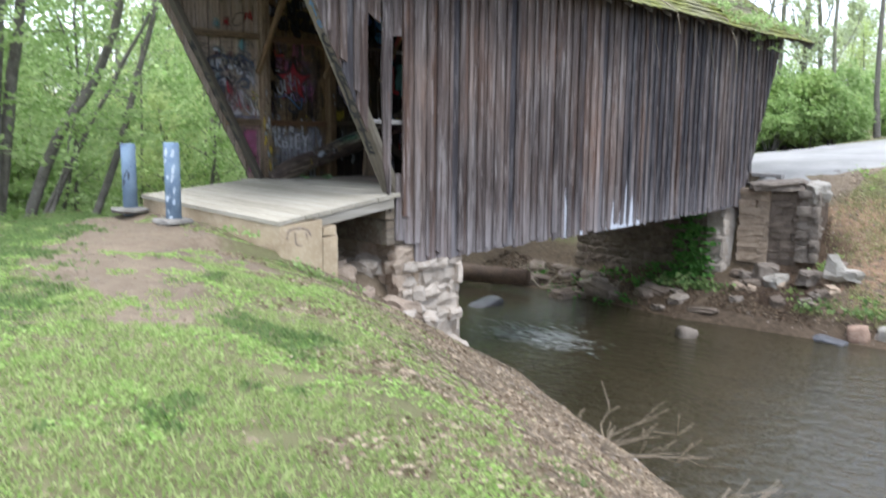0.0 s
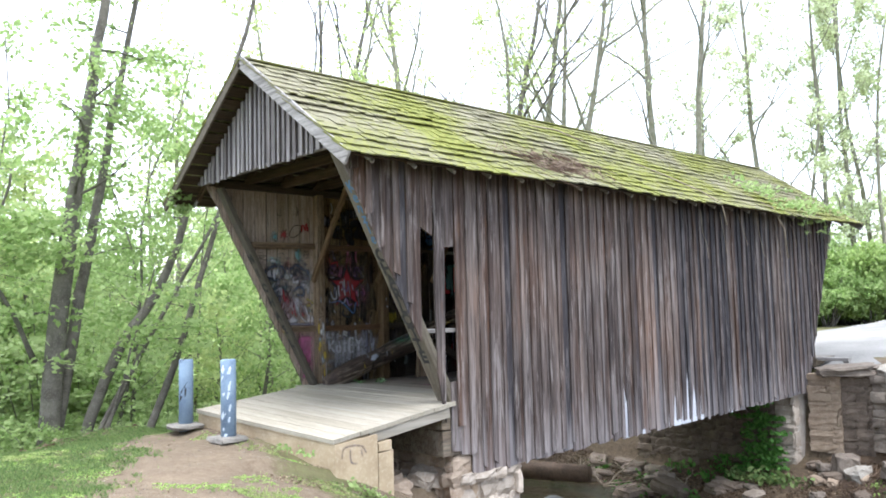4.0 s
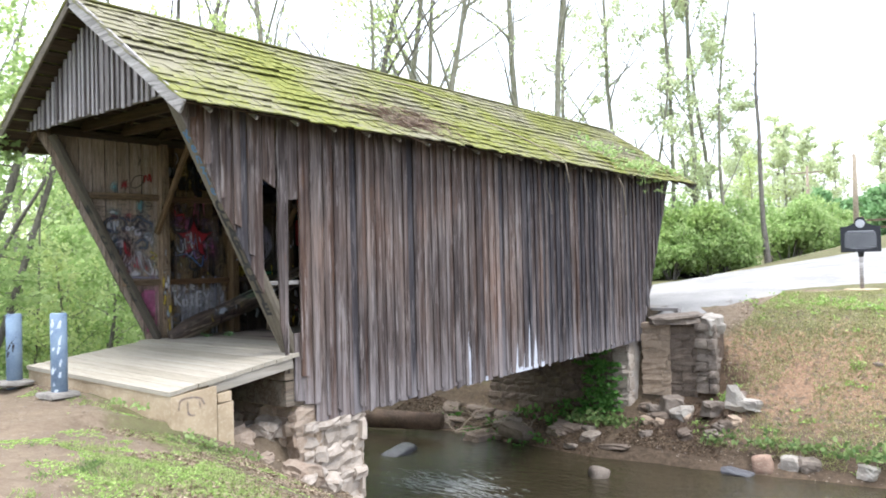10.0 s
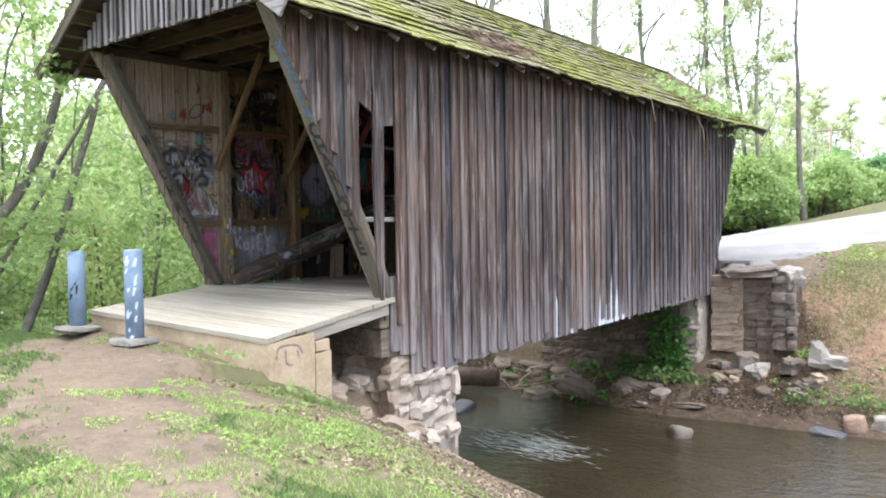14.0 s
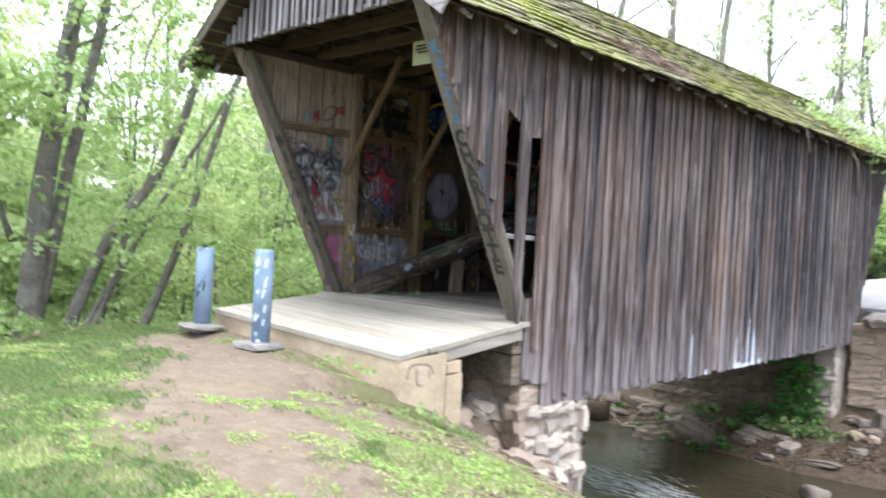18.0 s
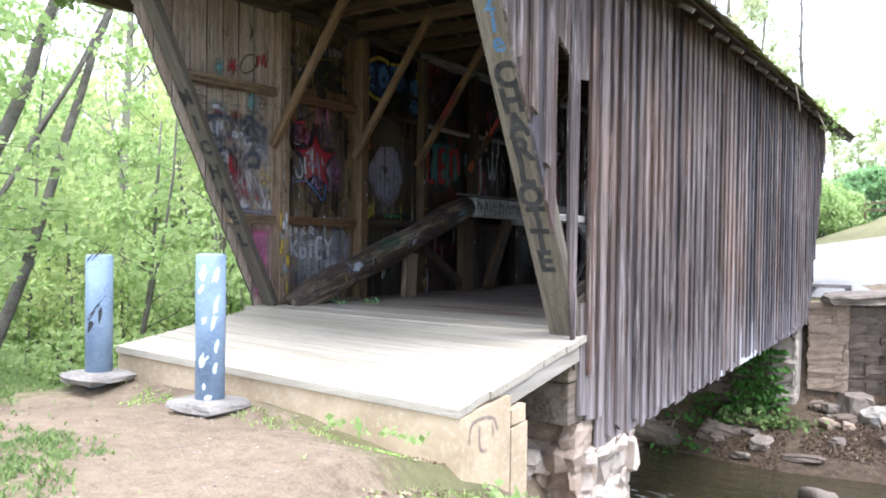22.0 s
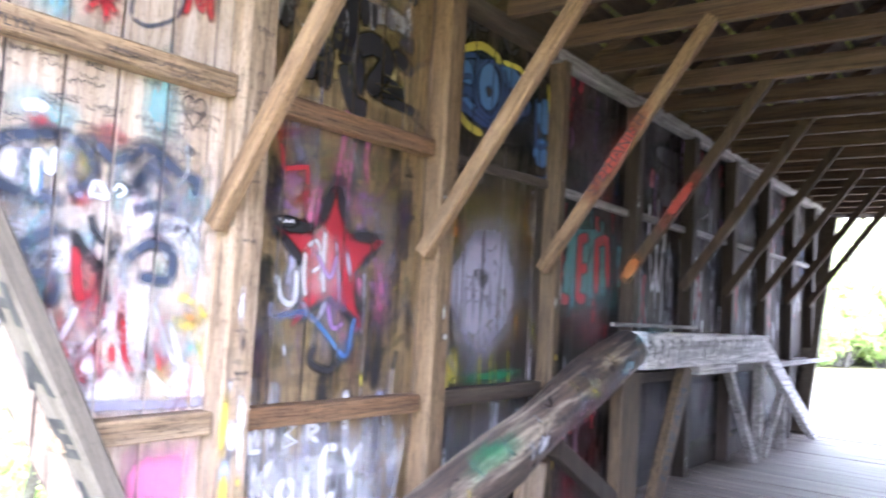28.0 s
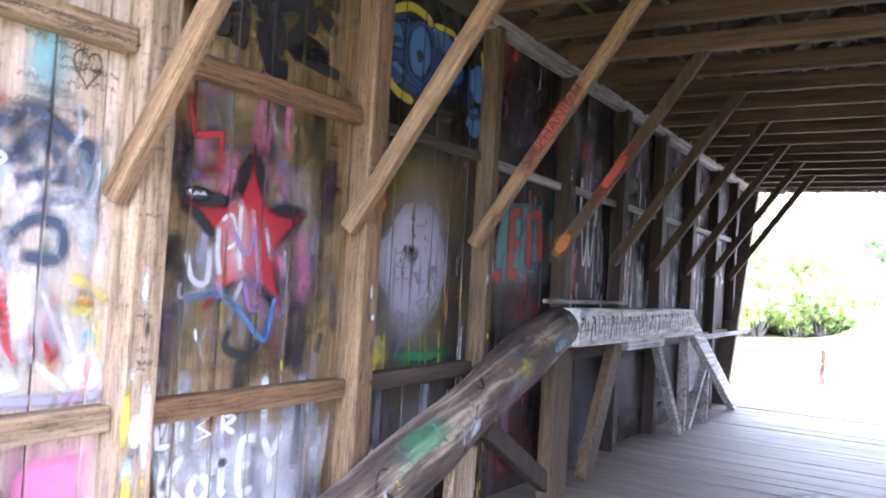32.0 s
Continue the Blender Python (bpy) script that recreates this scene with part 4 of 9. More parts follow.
# trusses inside each wall: a log rising, a whitewashed chord, a plank going down
for s, xw in ((1, XR), (-1, XL)):
    xt = xw - s * 0.36
    bm = bmesh.new()
    pts, rad = [], []
    for k in range(13):
        t = k / 12
        pts.append((xt + 0.02 * math.sin(5 * t), 6.55 + 3.55 * t, DECK + 0.02 + 1.17 * t + 0.012 * math.sin(9 * t)))
        rad.append((0.165 + 0.014 * math.sin(17 * t)) * (0.6 if k == 0 else 0.9 if k == 1 else 1))
    tube(bm, pts, rad, 12)
    truss = bpart("truss", bm, M_OLDLOG, None, "queenpost truss with a big peeled log and whitewashed chord", True)
    bpart("top_chord", beam_bm((xt + s * -0.04, 10.12, 1.89), (xt + s * -0.04, 13.5, 1.865), 0.17, 0.28, (0, 0, 1), 0.012), M_BEAM, truss, "whitewashed chord beam")
    bpart("end_plank", beam_bm((xt + s * -0.04, 13.5, 1.9), (xt + s * -0.04, 16.2, 0.68), 0.10, 0.19, (0, 0, 1), 0.008), M_BEAM, truss)
    for a, b, w, m in (((11.3, 1.74), (10.66, 0.66), 0.2, M_POST_SHADED), ((12.45, 1.72), (13.52, 0.62), 0.09, M_CHORD), ((14.6, 1.32), (13.85, 0.64), 0.07, M_CHORD), ((8.98, 1.30), (10.2, 0.64), 0.13, M_POST_DARK)):
        bpart("strut", beam_bm((xt, a[0], a[1]), (xt, b[0], b[1]), 0.08, w, (0, 0, 1)), m, truss)
    for py, zt, w, m in ((10.05, 1.73, 0.32, M_POST_SHADED), (13.6, 1.74, 0.06, M_CHORD), (14.65, 1.4, 0.06, M_CHORD)):
        bpart("upright", box_bm(xt - 0.05, xt + 0.05, py - w / 2, py + w / 2, DECK - 0.09, zt), m, truss)
    bpart("upright", beam_bm((xt - s * 0.03, 8.62, DECK - 0.03), (xt - s * 0.03, 8.66, 1.24), 0.06, 0.26, (0, 1, 0)), M_POST, truss, "short pale plank propping the log")
    bpart("packing_block", beam_bm((xt, 11.5, 1.70), (xt, 12.6, 1.69), 0.12, 0.09), M_BEAM, truss)
    bpart("cap_rail", beam_bm((xt - s * -0.06, 9.9, 2.075), (xt - s * -0.06, 11.7, 2.065), 0.04, 0.03), M_CHORD, truss)
    bpart("tie_rail", beam_bm((xt, 13.9, 1.66), (xt, 17.3, 1.66), 0.05, 0.055), M_CHORD, truss)

# roof covering: courses of shingles, the nearest three hundred as pieces
roof = bpart("roof", beam_bm((RIDGE_X, ROOF_Y0 + 0.02, RIDGE_Z + 0.02), (RIDGE_X, ROOF_Y1 - 0.02, RIDGE_Z + 0.02), 0.16, 0.03), M_SHINGLE, None, "old wooden shingle roof under yellow-green moss")


def make_shingles():
    rng = random.Random(21)
    length = math.hypot(EAVE_R - RIDGE_X, rise)
    rows = 14
    singles, joined_v, joined_f = 0, [], []
    for s, ex in ((1, EAVE_R), (-1, EAVE_L)):
        ax = Vector((ex - RIDGE_X, 0, -rise)).normalized()
        nrm = Vector((s * rise, 0, abs(ex - RIDGE_X))).normalized()
        for r in range(rows):
            y = ROOF_Y0 - 0.03
            while y < ROOF_Y1:
                w = rng.uniform(0.10, 0.24)
                y1 = min(y + w, ROOF_Y1 + 0.03)
                t1 = length * (r + 1) / rows + 0.05 + rng.uniform(-0.03, 0.026)
                t0 = max(0.0, t1 - 0.36)
                sag = 0.03 * noise.noise(Vector((y * 0.35, r * 0.35, s)))
                p0 = Vector((RIDGE_X, 0, RIDGE_Z)) + ax * t0 + nrm * (0.004 + sag)
                lift = 0.028 + rng.uniform(0, 0.022)
                p1 = Vector((RIDGE_X, 0, RIDGE_Z)) + ax * t1 + nrm * (lift + sag)
                th = nrm * 0.016
                vs = [(p0.x, y + 0.003, p0.z), (p0.x, y1 - 0.003, p0.z), (p1.x, y1 - 0.003, p1.z), (p1.x, y + 0.003, p1.z)]
                vs += [(a + th.x, b, c + th.z) for a, b, c in vs]
                fs = [(0, 1, 2, 3), (7, 6, 5, 4), (0, 4, 5, 1), (1, 5, 6, 2), (2, 6, 7, 3), (3, 7, 4, 0)]
                if s > 0 and y < 7.6 and singles < 300:
                    raw("shingle", vs, fs, M_SHINGLE, roof)
                    singles += 1
                else:
                    o = len(joined_v)
                    joined_v.extend(vs)
                    joined_f.extend(tuple(i + o for i in f) for f in fs)
                y = y1
    ob = raw("shingle", joined_v, joined_f, M_SHINGLE, roof)
    tagged(ob, kind="stuff")


# ---- apron of planks in front of the portal ----
apron = thing("plank_apron", "sloping apron of pale planks in front of the bridge portal", "wooden ramp", (-7.8, 5.2, 0.55))
AINV = Matrix.Translation((7.8, -5.2, -0.55))


def apron_point(u, t):
    """u from left to right, t from the portal to the front."""
    l0, l1 = Vector((-9.98, 6.36, 0.70)), Vector((-9.08, 3.98, 0.60))
    r0, r1 = Vector((-6.16, 6.16, 0.70)), Vector((-6.13, 4.22, 0.455))
    return l0.lerp(l1, t).lerp(r0.lerp(r1, t), u)


def apart_part(name, bm, mat, label=""):
    ob = part(name, bm, mat, apron, label)
    ob.matrix_parent_inverse = AINV
    return ob


for k in range(10):
    t0, t1 = k / 10 + 0.002, (k + 1) / 10 - 0.002
    bm = bmesh.new()
    e = U(-0.008, 0.012)
    c = [apron_point(0, t0), apron_point(1, t0) + Vector((e, 0, 0)), apron_point(1, t1) + Vector((e, 0, 0)), apron_point(0, t1)]
    up = [bm.verts.new(v) for v in c]
    dn = [bm.verts.new(v - Vector((0, 0, 0.05))) for v in c]
    bm.faces.new(up)
    bm.faces.new(dn[::-1])
    for i in range(4):
        bm.faces.new((up[i], dn[i], dn[(i + 1) % 4], up[(i + 1) % 4]))
    apart_part("plank", bm, M_DECK)
a, b = apron_point(0.988, 0.05), apron_point(0.988, 0.72)
apart_part("edge_board", beam_bm(a - Vector((0, 0, 0.118)), b - Vector((0, 0, 0.118)), 0.045, 0.13), M_RAKE_Y, "pale edge board")
for u in (0.15, 0.5, 0.8):
    a, b = apron_point(u, 0.03), apron_point(u, 0.9)
    apart_part("joist", beam_bm(a - Vector((0, 0, 0.14)), b - Vector((0, 0, 0.14)), 0.08, 0.16), M_SILL)

footing = thing("concrete_footing", "stained poured concrete footing under the front of the apron", "footing", (-7.6, 4.4, 0))
FINV = Matrix.Translation((7.6, -4.4, 0))


def prism(points, z0, tops, bm=None):
    bm = bm or bmesh.new()
    lo = [bm.verts.new((x, y, z0)) for x, y in points]
    hi = [bm.verts.new((x, y, z)) for (x, y), z in zip(points, tops)]
    n = len(points)
    bm.faces.new(hi)
    bm.faces.new(lo[::-1])
    for i in range(n):
        bm.faces.new((lo[i], lo[(i + 1) % n], hi[(i + 1) % n], hi[i]))
    return bm


def fpart(name, bm, label=""):
    ob = part(name, bm, M_CONC, footing, label)
    ob.matrix_parent_inverse = FINV
    return ob


fpart("front_wall", prism([(-9.1, 4.02), (-6.12, 4.24), (-6.12, 4.84), (-9.1, 4.5)], -0.7, [0.542, 0.40, 0.445, 0.56]))
fpart("corner_block", prism([(-6.34, 4.85), (-6.115, 4.85), (-6.115, 5.07), (-6.34, 5.07)], -0.7, [0.22, 0.22, 0.24, 0.24]))
fpart("bearing_block", prism([(-6.34, 4.86), (-6.12, 4.86), (-6.12, 5.05), (-6.34, 5.05)], 0.245, [0.34, 0.34, 0.36, 0.36]))

M_SLAB = mottled("grey_base_slab", (0.22, 0.205, 0.18), (0.15, 0.138, 0.12), (0.27, 0.255, 0.23), 5.0, 0.9, 0.6, 0.01)
# ---- bollards ----
def bollard(x, y, h=1.0, r=0.095, white=True, name="bollard", label="", slab=True, mat=None):
    z = gz(x, y)
    ob = thing(name, label, "bollard", (x, y, z), "steel bollards")
    bm = bmesh.new()
    tube(bm, [(0, 0, -0.1), (0, 0, h - 0.012), (0, 0, h), (0, 0, h)], [r, r, r - 0.012, r - 0.02], 24)
    p = part("pipe", bm, mat or M_BLUE, ob, "", True)
    if slab:
        bm = stone_bm(0.42, 0.38, 0.075, random.Random(int(x * 10)), 0.1)
        bmesh.ops.translate(bm, verts=bm.verts, vec=(0.02, -0.02, 0.045))
        part("base_slab", bm, M_SLAB, ob)
    return ob


def pipe_patch(ob, ang, z, w, h, mat, r=0.0965, name="paint_daub", tilt=0.0):
    """A daub of paint lying on the curve of a pipe."""
    bm = bmesh.new()
    c = bm.verts.new((r * math.cos(ang), r * math.sin(ang), z))
    ring = []
    for k in range(10):
        a = 6.2832 * k / 10
        q = 0.95 + RNG.uniform(-0.42, 0.3)
        du, dv = w * math.cos(a) * q, h * math.sin(a) * q
        th = ang + (du + tilt * dv) / r
        ring.append(bm.verts.new((r * math.cos(th), r * math.sin(th), z + dv + tilt * du * 2)))
    for k in range(10):
        bm.faces.new((c, ring[k], ring[(k + 1) % 10]))
    return part(name, bm, mat, ob)


M_SCUFF = mottled("white_paint_remains", (0.66, 0.70, 0.74), (0.42, 0.50, 0.60), None, 14.0, 0.6, 0.1, 0.002)
b_r = bollard(-7.77, 3.79, 1.335 - gz(-7.77, 3.79), label="blue-grey steel pipe bollard daubed with white, in the dirt path")
for da, z, w, h in ((-0.45, 0.90, 0.030, 0.050), (0.45, 0.885, 0.028, 0.062), (-0.52, 0.80, 0.028, 0.030), (0.5, 0.70, 0.016, 0.085), (-0.35, 0.60, 0.022, 0.028), (0.32, 0.585, 0.020, 0.05), (0.52, 0.44, 0.020, 0.06), (-0.1, 0.36, 0.012, 0.02), (-0.48, 0.34, 0.024, 0.052), (0.38, 0.28, 0.018, 0.045), (-0.3, 0.17, 0.014, 0.03), (0.0, 0.10, 0.03, 0.02)):
    pipe_patch(b_r, radians(-46) + da, z, w, h, M_SCUFF, tilt=0.15)
b_l = bollard(-9.01, 3.80, 1.30 - gz(-9.01, 3.80), label="blue-grey steel pipe bollard with black strokes, beside the apron")
for da, z, w, h, tl in ((-0.5, 0.925, 0.05, 0.018, 0.5), (0.1, 0.95, 0.05, 0.018, 0.5), (0.6, 0.975, 0.04, 0.018, 0.5), (0.4, 0.66, 0.04, 0.05, 0.7), (0.1, 0.58, 0.05, 0.035, 0.6), (-0.25, 0.52, 0.045, 0.05, 0.5), (-0.45, 0.43, 0.025, 0.05, 0.2), (0.25, 0.50, 0.016, 0.06, 0.1)):
    pipe_patch(b_l, radians(-45) + da, z, w, h, M_INK, tilt=tl)
for x, y, m, words in ((-8.98, 20.2, M_LOG, "thin brown post standing in the road beyond the bridge"), (-7.84, 20.4, M_BLUE, "thin blue-grey post standing in the road beyond the bridge")):
    bollard(x, y, 0.82, 0.055, False, "bollard", words, False, m)

# ---- abutments of stone ----
M_MORTAR = mottled("old_mortar", (0.42, 0.38, 0.33), (0.28, 0.24, 0.20), (0.34, 0.30, 0.25), 3.0, 0.95, 0.7, 0.02)
def stone_wall(name, label, rect, mat, seed, wild=0.05, course=(0.09, 0.22), width=(0.16, 0.46), core_mat=None, proud=0.32, rounding=0.45):
    """Courses of stones. rect: origin, along vector, out vector, length, height, depth."""
    rng = random.Random(seed)
    o, al, out, ln, ht, dep = rect
    o, al, out = Vector(o), Vector(al).normalized(), Vector(out).normalized()
    ob = thing(name, label, "stone wall", tuple(o + al * ln / 2))
    inv = Matrix.Translation(-(o + al * ln / 2))
    ob_core = bmesh.new()
    a, b = o - out * (dep * 0.45 + 0.03), o + al * ln - out * (dep * 0.45 + 0.03)
    beam_bm(a + Vector((0, 0, ht / 2)), b + Vector((0, 0, ht / 2)), dep * 0.9, ht, (0, 0, 1), 0.02, ob_core)
    core = part("core", ob_core, core_mat or M_MORTAR, ob)
    core.matrix_parent_inverse = inv
    rot = Matrix((al, out, Vector((0, 0, 1)))).transposed().to_4x4()
    z = 0.0
    while z < ht - 0.03:
        h = min(rng.uniform(*course), ht - z + 0.03)
        u = 0.0
        while u < ln - 0.04:
            w = min(rng.uniform(*width), ln - u)
            c = o + al * (u + w / 2) + Vector((0, 0, z + h / 2)) + out * rng.uniform(-wild, wild)
            bm = stone_bm(w * (1.12 if rounding > 0.3 else 1.0), proud, h * (1.22 if rounding > 0.3 else 1.04), rng, 0.16 if rounding > 0.3 else 0.10, 2, rounding)
            bmesh.ops.transform(bm, matrix=Matrix.Translation(c - out * proud * 0.31) @ rot, verts=bm.verts)
            st = part("stone", bm, mat, ob, "", False)
            st.matrix_parent_inverse = inv
            u += w
        z += h
    return ob


M_TANEARTH = mottled("tan_bedding", (0.30, 0.225, 0.155), (0.20, 0.145, 0.10), (0.37, 0.29, 0.21), 5.0, 0.95, 0.8, 0.02)
M_EARTH = mottled("dark_root_earth", (0.12, 0.085, 0.06), (0.07, 0.05, 0.036), (0.17, 0.125, 0.09), 5.0, 0.95, 0.9, 0.03)
stone_wall("stone_abutment", "mortared fieldstone abutment under the bridge end beside the footing", ((-10.1, 7.35, -2.6), (1, 0, 0), (0, 1, 0), 3.8, 2.30, 0.9), M_PALESTONE, 31, 0.05, (0.12, 0.28), (0.2, 0.5), None, 0.34, 0.36)
stone_wall("stone_abutment", "pale mortared end of the stone abutment at the stream", ((-6.29, 6.28, -2.3), (0, 1, 0), (1, 0, 0), 1.12, 2.0, 0.6), M_PALESTONE, 32, 0.05, (0.12, 0.26), (0.18, 0.42), None, 0.34, 0.36)
stone_wall("stone_abutment", "rubble face of the abutment below the cross sill", ((-8.9, 6.22, -0.75), (1, 0, 0), (0, -1, 0), 2.65, 0.72, 0.4), M_RUBBLE, 35, 0.07, (0.11, 0.22), (0.2, 0.45), M_TANEARTH, 0.34, 0.38)
stone_wall("stone_abutment", "far stone abutment of damp dark courses hung with ivy", ((-10.3, 16.3, -2.6), (1, 0, 0), (0, -1, 0), 3.55, 2.5, 0.9), M_DARKSTONE, 33)
stone_wall("stone_abutment", "pale mortared corner of the far stone abutment", ((-6.72, 16.26, -2.35), (1, 0, 0), (0, -1, 0), 0.42, 2.25, 0.8), M_PALESTONE, 36, 0.02, (0.14, 0.3), (0.3, 0.46), None, 0.26)
stone_wall("stone_wing", "wing wall of squared tan stones overhanging the bank", ((-6.18, 16.66, -1.34), (1, 0, 0), (0, -1, 0), 0.70, 1.62, 0.7), M_TANSTONE, 34, 0.02, (0.10, 0.26), (0.26, 0.7), M_TANEARTH, 0.3, 0.16)
stone_wall("stone_wing", "dark damp part of the overhanging wing wall", ((-5.48, 16.68, -1.32), (1, 0, 0), (0, -1, 0), 0.62, 1.60, 0.7), M_DARKSTONE, 37, 0.03, (0.10, 0.24), (0.24, 0.62), M_EARTH, 0.3, 0.18)
stone_wall("stone_wing", "loose stack of grey stones at the end of the wing wall", ((-4.86, 16.60, -1.2), (1, 0, 0), (0, -1, 0), 0.46, 1.5, 0.5), M_STONE, 38, 0.08, (0.12, 0.24), (0.2, 0.4), M_EARTH, 0.32, 0.3)


def boulder(x, y, sx, sy, sz, mat, label, seed, dz=0.0, z=None, name="rock", turn=None, rough=0.2):
    rng = random.Random(seed)
    bm = stone_bm(sx, sy, sz, rng, rough, 3)
    me = bpy.data.meshes.new(name)
    bm.to_mesh(me)
    bm.free()
    if rough < 0.12:
        me.polygons.foreach_set("use_smooth", [True] * len(me.polygons))
    me.materials.append(mat)
    ob = new(name, me)
    ob.location = (x, y, (gz(x, y) if z is None else z) + sz * 0.28 + dz)
    ob.rotation_euler = (rng.uniform(-0.2, 0.2), rng.uniform(-0.2, 0.2), rng.uniform(0, 3) if turn is None else turn)
    return tagged(ob, label, "rock", "rocks by the stream")


M_SLATE = mottled("wet_blue_grey_stone", (0.11, 0.11, 0.115), (0.07, 0.07, 0.075), (0.15, 0.15, 0.155), 5.0, 0.5, 0.5, 0.01)
M_PINKSTONE = mottled("pale_pink_stone", (0.32, 0.215, 0.155), (0.24, 0.155, 0.11), (0.42, 0.34, 0.265), 3.0, 0.85, 0.5, 0.01)
M_WHITESTONE = mottled("bleached_stone", (0.37, 0.34, 0.29), (0.28, 0.25, 0.21), (0.44, 0.42, 0.38), 3.0, 0.9, 0.6, 0.015)
boulder(-5.35, 16.75, 1.1, 0.65, 0.2, M_STONE, "flat grey slab lying on the wing wall", 1, z=0.36, turn=0.2)
boulder(-4.55, 16.75, 0.42, 0.4, 0.42, M_WHITESTONE, "pale broken rock at the top of the bank", 2, z=0.18)
pointed = boulder(-3.62, 15.85, 0.6, 0.24, 0.38, M_WHITESTONE, "large pale pointed rock standing in the clay bank", 3, z=-1.3, turn=0.15, rough=0.3)
for v in pointed.data.vertices:
    if v.co.z > 0:
        v.co.z *= 1.5 if v.co.x < -0.12 else 0.35
boulder(-2.95, 14.8, 0.36, 0.34, 0.34, M_PINKSTONE, "rounded pale pink boulder at the water's edge", 4, z=-2.26, rough=0.08)
boulder(-2.5, 14.98, 0.34, 0.3, 0.26, M_WHITESTONE, "small pale rock beside the round boulder", 12, z=-2.2)
boulder(-2.18, 15.02, 0.36, 0.3, 0.26, M_STONE, "small grey rock beside the round boulder", 13, z=-2.2)
boulder(-3.3, 14.45, 0.55, 0.26, 0.11, M_SLATE, "flat blue-grey slab lying at the waterline", 14, z=-2.33, turn=0.1)
boulder(-1.2, 15.05, 0.3, 0.26, 0.24, M_WHITESTONE, "pale stone on the sandy margin", 15)
boulder(-0.35, 15.25, 0.26, 0.2, 0.18, M_WHITESTONE, "pale stone on the sandy margin", 16)
boulder(-5.45, 12.95, 0.5, 0.34, 0.26, M_STONE, "grey rock standing in the stream", 5, z=WATER - 0.05, rough=0.1)
boulder(-5.9, 14.55, 0.6, 0.25, 0.10, M_DARKSTONE, "flat pale stone below the far abutment", 6)
boulder(-9.9, 12.2, 0.85, 0.45, 0.16, M_SLATE, "flat grey rock in the stream under the bridge", 7, z=WATER - 0.05, rough=0.1)
boulder(-5.35, 16.2, 0.5, 0.4, 0.6, M_STONE, "grey block leaning under the overhanging wing wall", 17, z=-1.75)
boulder(-5.0, 16.0, 0.5, 0.35, 0.3, M_WHITESTONE, "pale flat block under the overhanging wing wall", 18, z=-1.7)
boulder(-4.3, 16.0, 0.5, 0.3, 0.3, M_STONE, "grey stone in the root earth of the bank", 19, z=-1.5)
for k in range(16):
    rng = random.Random(100 + k)
    x, y = rng.uniform(-6.0, -3.7), rng.uniform(15.0, 16.4)
    s = rng.uniform(0.10, 0.26)
    boulder(x, y, s * 1.4, s, s * 0.7, (M_TANSTONE, M_DARKSTONE, M_STONE)[k % 3], "loose stone in the root earth of the bank", 200 + k)
for k in range(6):
    rng = random.Random(130 + k)
    boulder(rng.uniform(-3.4, 1.5), rng.uniform(15.2, 20.5), rng.uniform(0.08, 0.17), rng.uniform(0.07, 0.13), rng.uniform(0.05, 0.1), M_WHITESTONE if k % 2 else M_STONE, "small pale stone on the grassy clay bank", 250 + k)
for k in range(40):
    rng = random.Random(300 + k)
    x, y = rng.uniform(-8.2, -5.75), rng.uniform(5.1, 6.5)
    if x > -6.0 and y < 5.5:
        continue
    s = rng.uniform(0.10, 0.36)
    boulder(x, y, s * 1.25, s, s * 0.75, M_RUBBLE if k % 4 else M_PALESTONE, "loose rubble stone below the apron", 400 + k)
for k, (x, y, z, s) in enumerate(((-5.95, 6.45, -0.95, 0.5), (-5.8, 6.75, -1.35, 0.6), (-6.0, 7.25, -1.7, 0.55), (-5.75, 7.1, -1.95, 0.5), (-5.6, 6.6, -1.5, 0.45), (-5.9, 7.5, -2.25, 0.6), (-5.55, 7.3, -2.2, 0.45), (-5.95, 6.1, -0.75, 0.5), (-5.75, 5.85, -0.75, 0.4))):
    boulder(x, y, s * 0.75, s * 0.55, s * 0.34, M_PALESTONE, "pale stone fallen at the abutment's foot", 460 + k, z=z - 0.12)
# small end beam seen beside the far portal
endbox = thing("timber_kerb", "short grey timber kerb at the bridge end", "timber", (-5.95, 17.35, 0.5))
part("cap", box_bm(-0.25, 0.42, -0.1, 0.1, 0.05, 0.13), M_RAKE, endbox)
part("upright", box_bm(0.3, 0.42, -0.08, 0.08, -0.25, 0.05), M_RAKE, endbox)

make_shingles()

# ---- painted scrawl inside ----
def paint_mat(name, r, g, b, wear=0.24):
    return spray(name, (r * 0.78, g * 0.78, b * 0.78), wear)


P_BLACK, P_NAVY = paint_mat("spray_black", 0.012, 0.012, 0.016, 0.3), paint_mat("spray_slate", 0.05, 0.07, 0.12)
P_RED, P_CRIMSON, P_PINK = paint_mat("spray_red", 0.5, 0.03, 0.04), paint_mat("spray_crimson", 0.42, 0.015, 0.03, 0.18), paint_mat("spray_pink", 0.75, 0.22, 0.42)
P_WHITE, P_CYAN, P_TEAL = paint_mat("spray_white", 0.85, 0.85, 0.88), paint_mat("spray_cyan", 0.25, 0.6, 0.66), paint_mat("spray_teal", 0.10, 0.33, 0.32)
P_BLUE, P_DEEPBLUE = paint_mat("spray_blue", 0.10, 0.24, 0.50, 0.22), paint_mat("spray_deep_blue", 0.03, 0.07, 0.20)
P_YELLOW, P_ORANGE, P_GREEN = paint_mat("spray_yellow", 0.70, 0.58, 0.06), paint_mat("spray_orange", 0.70, 0.26, 0.04), paint_mat("spray_green", 0.03, 0.26, 0.12)
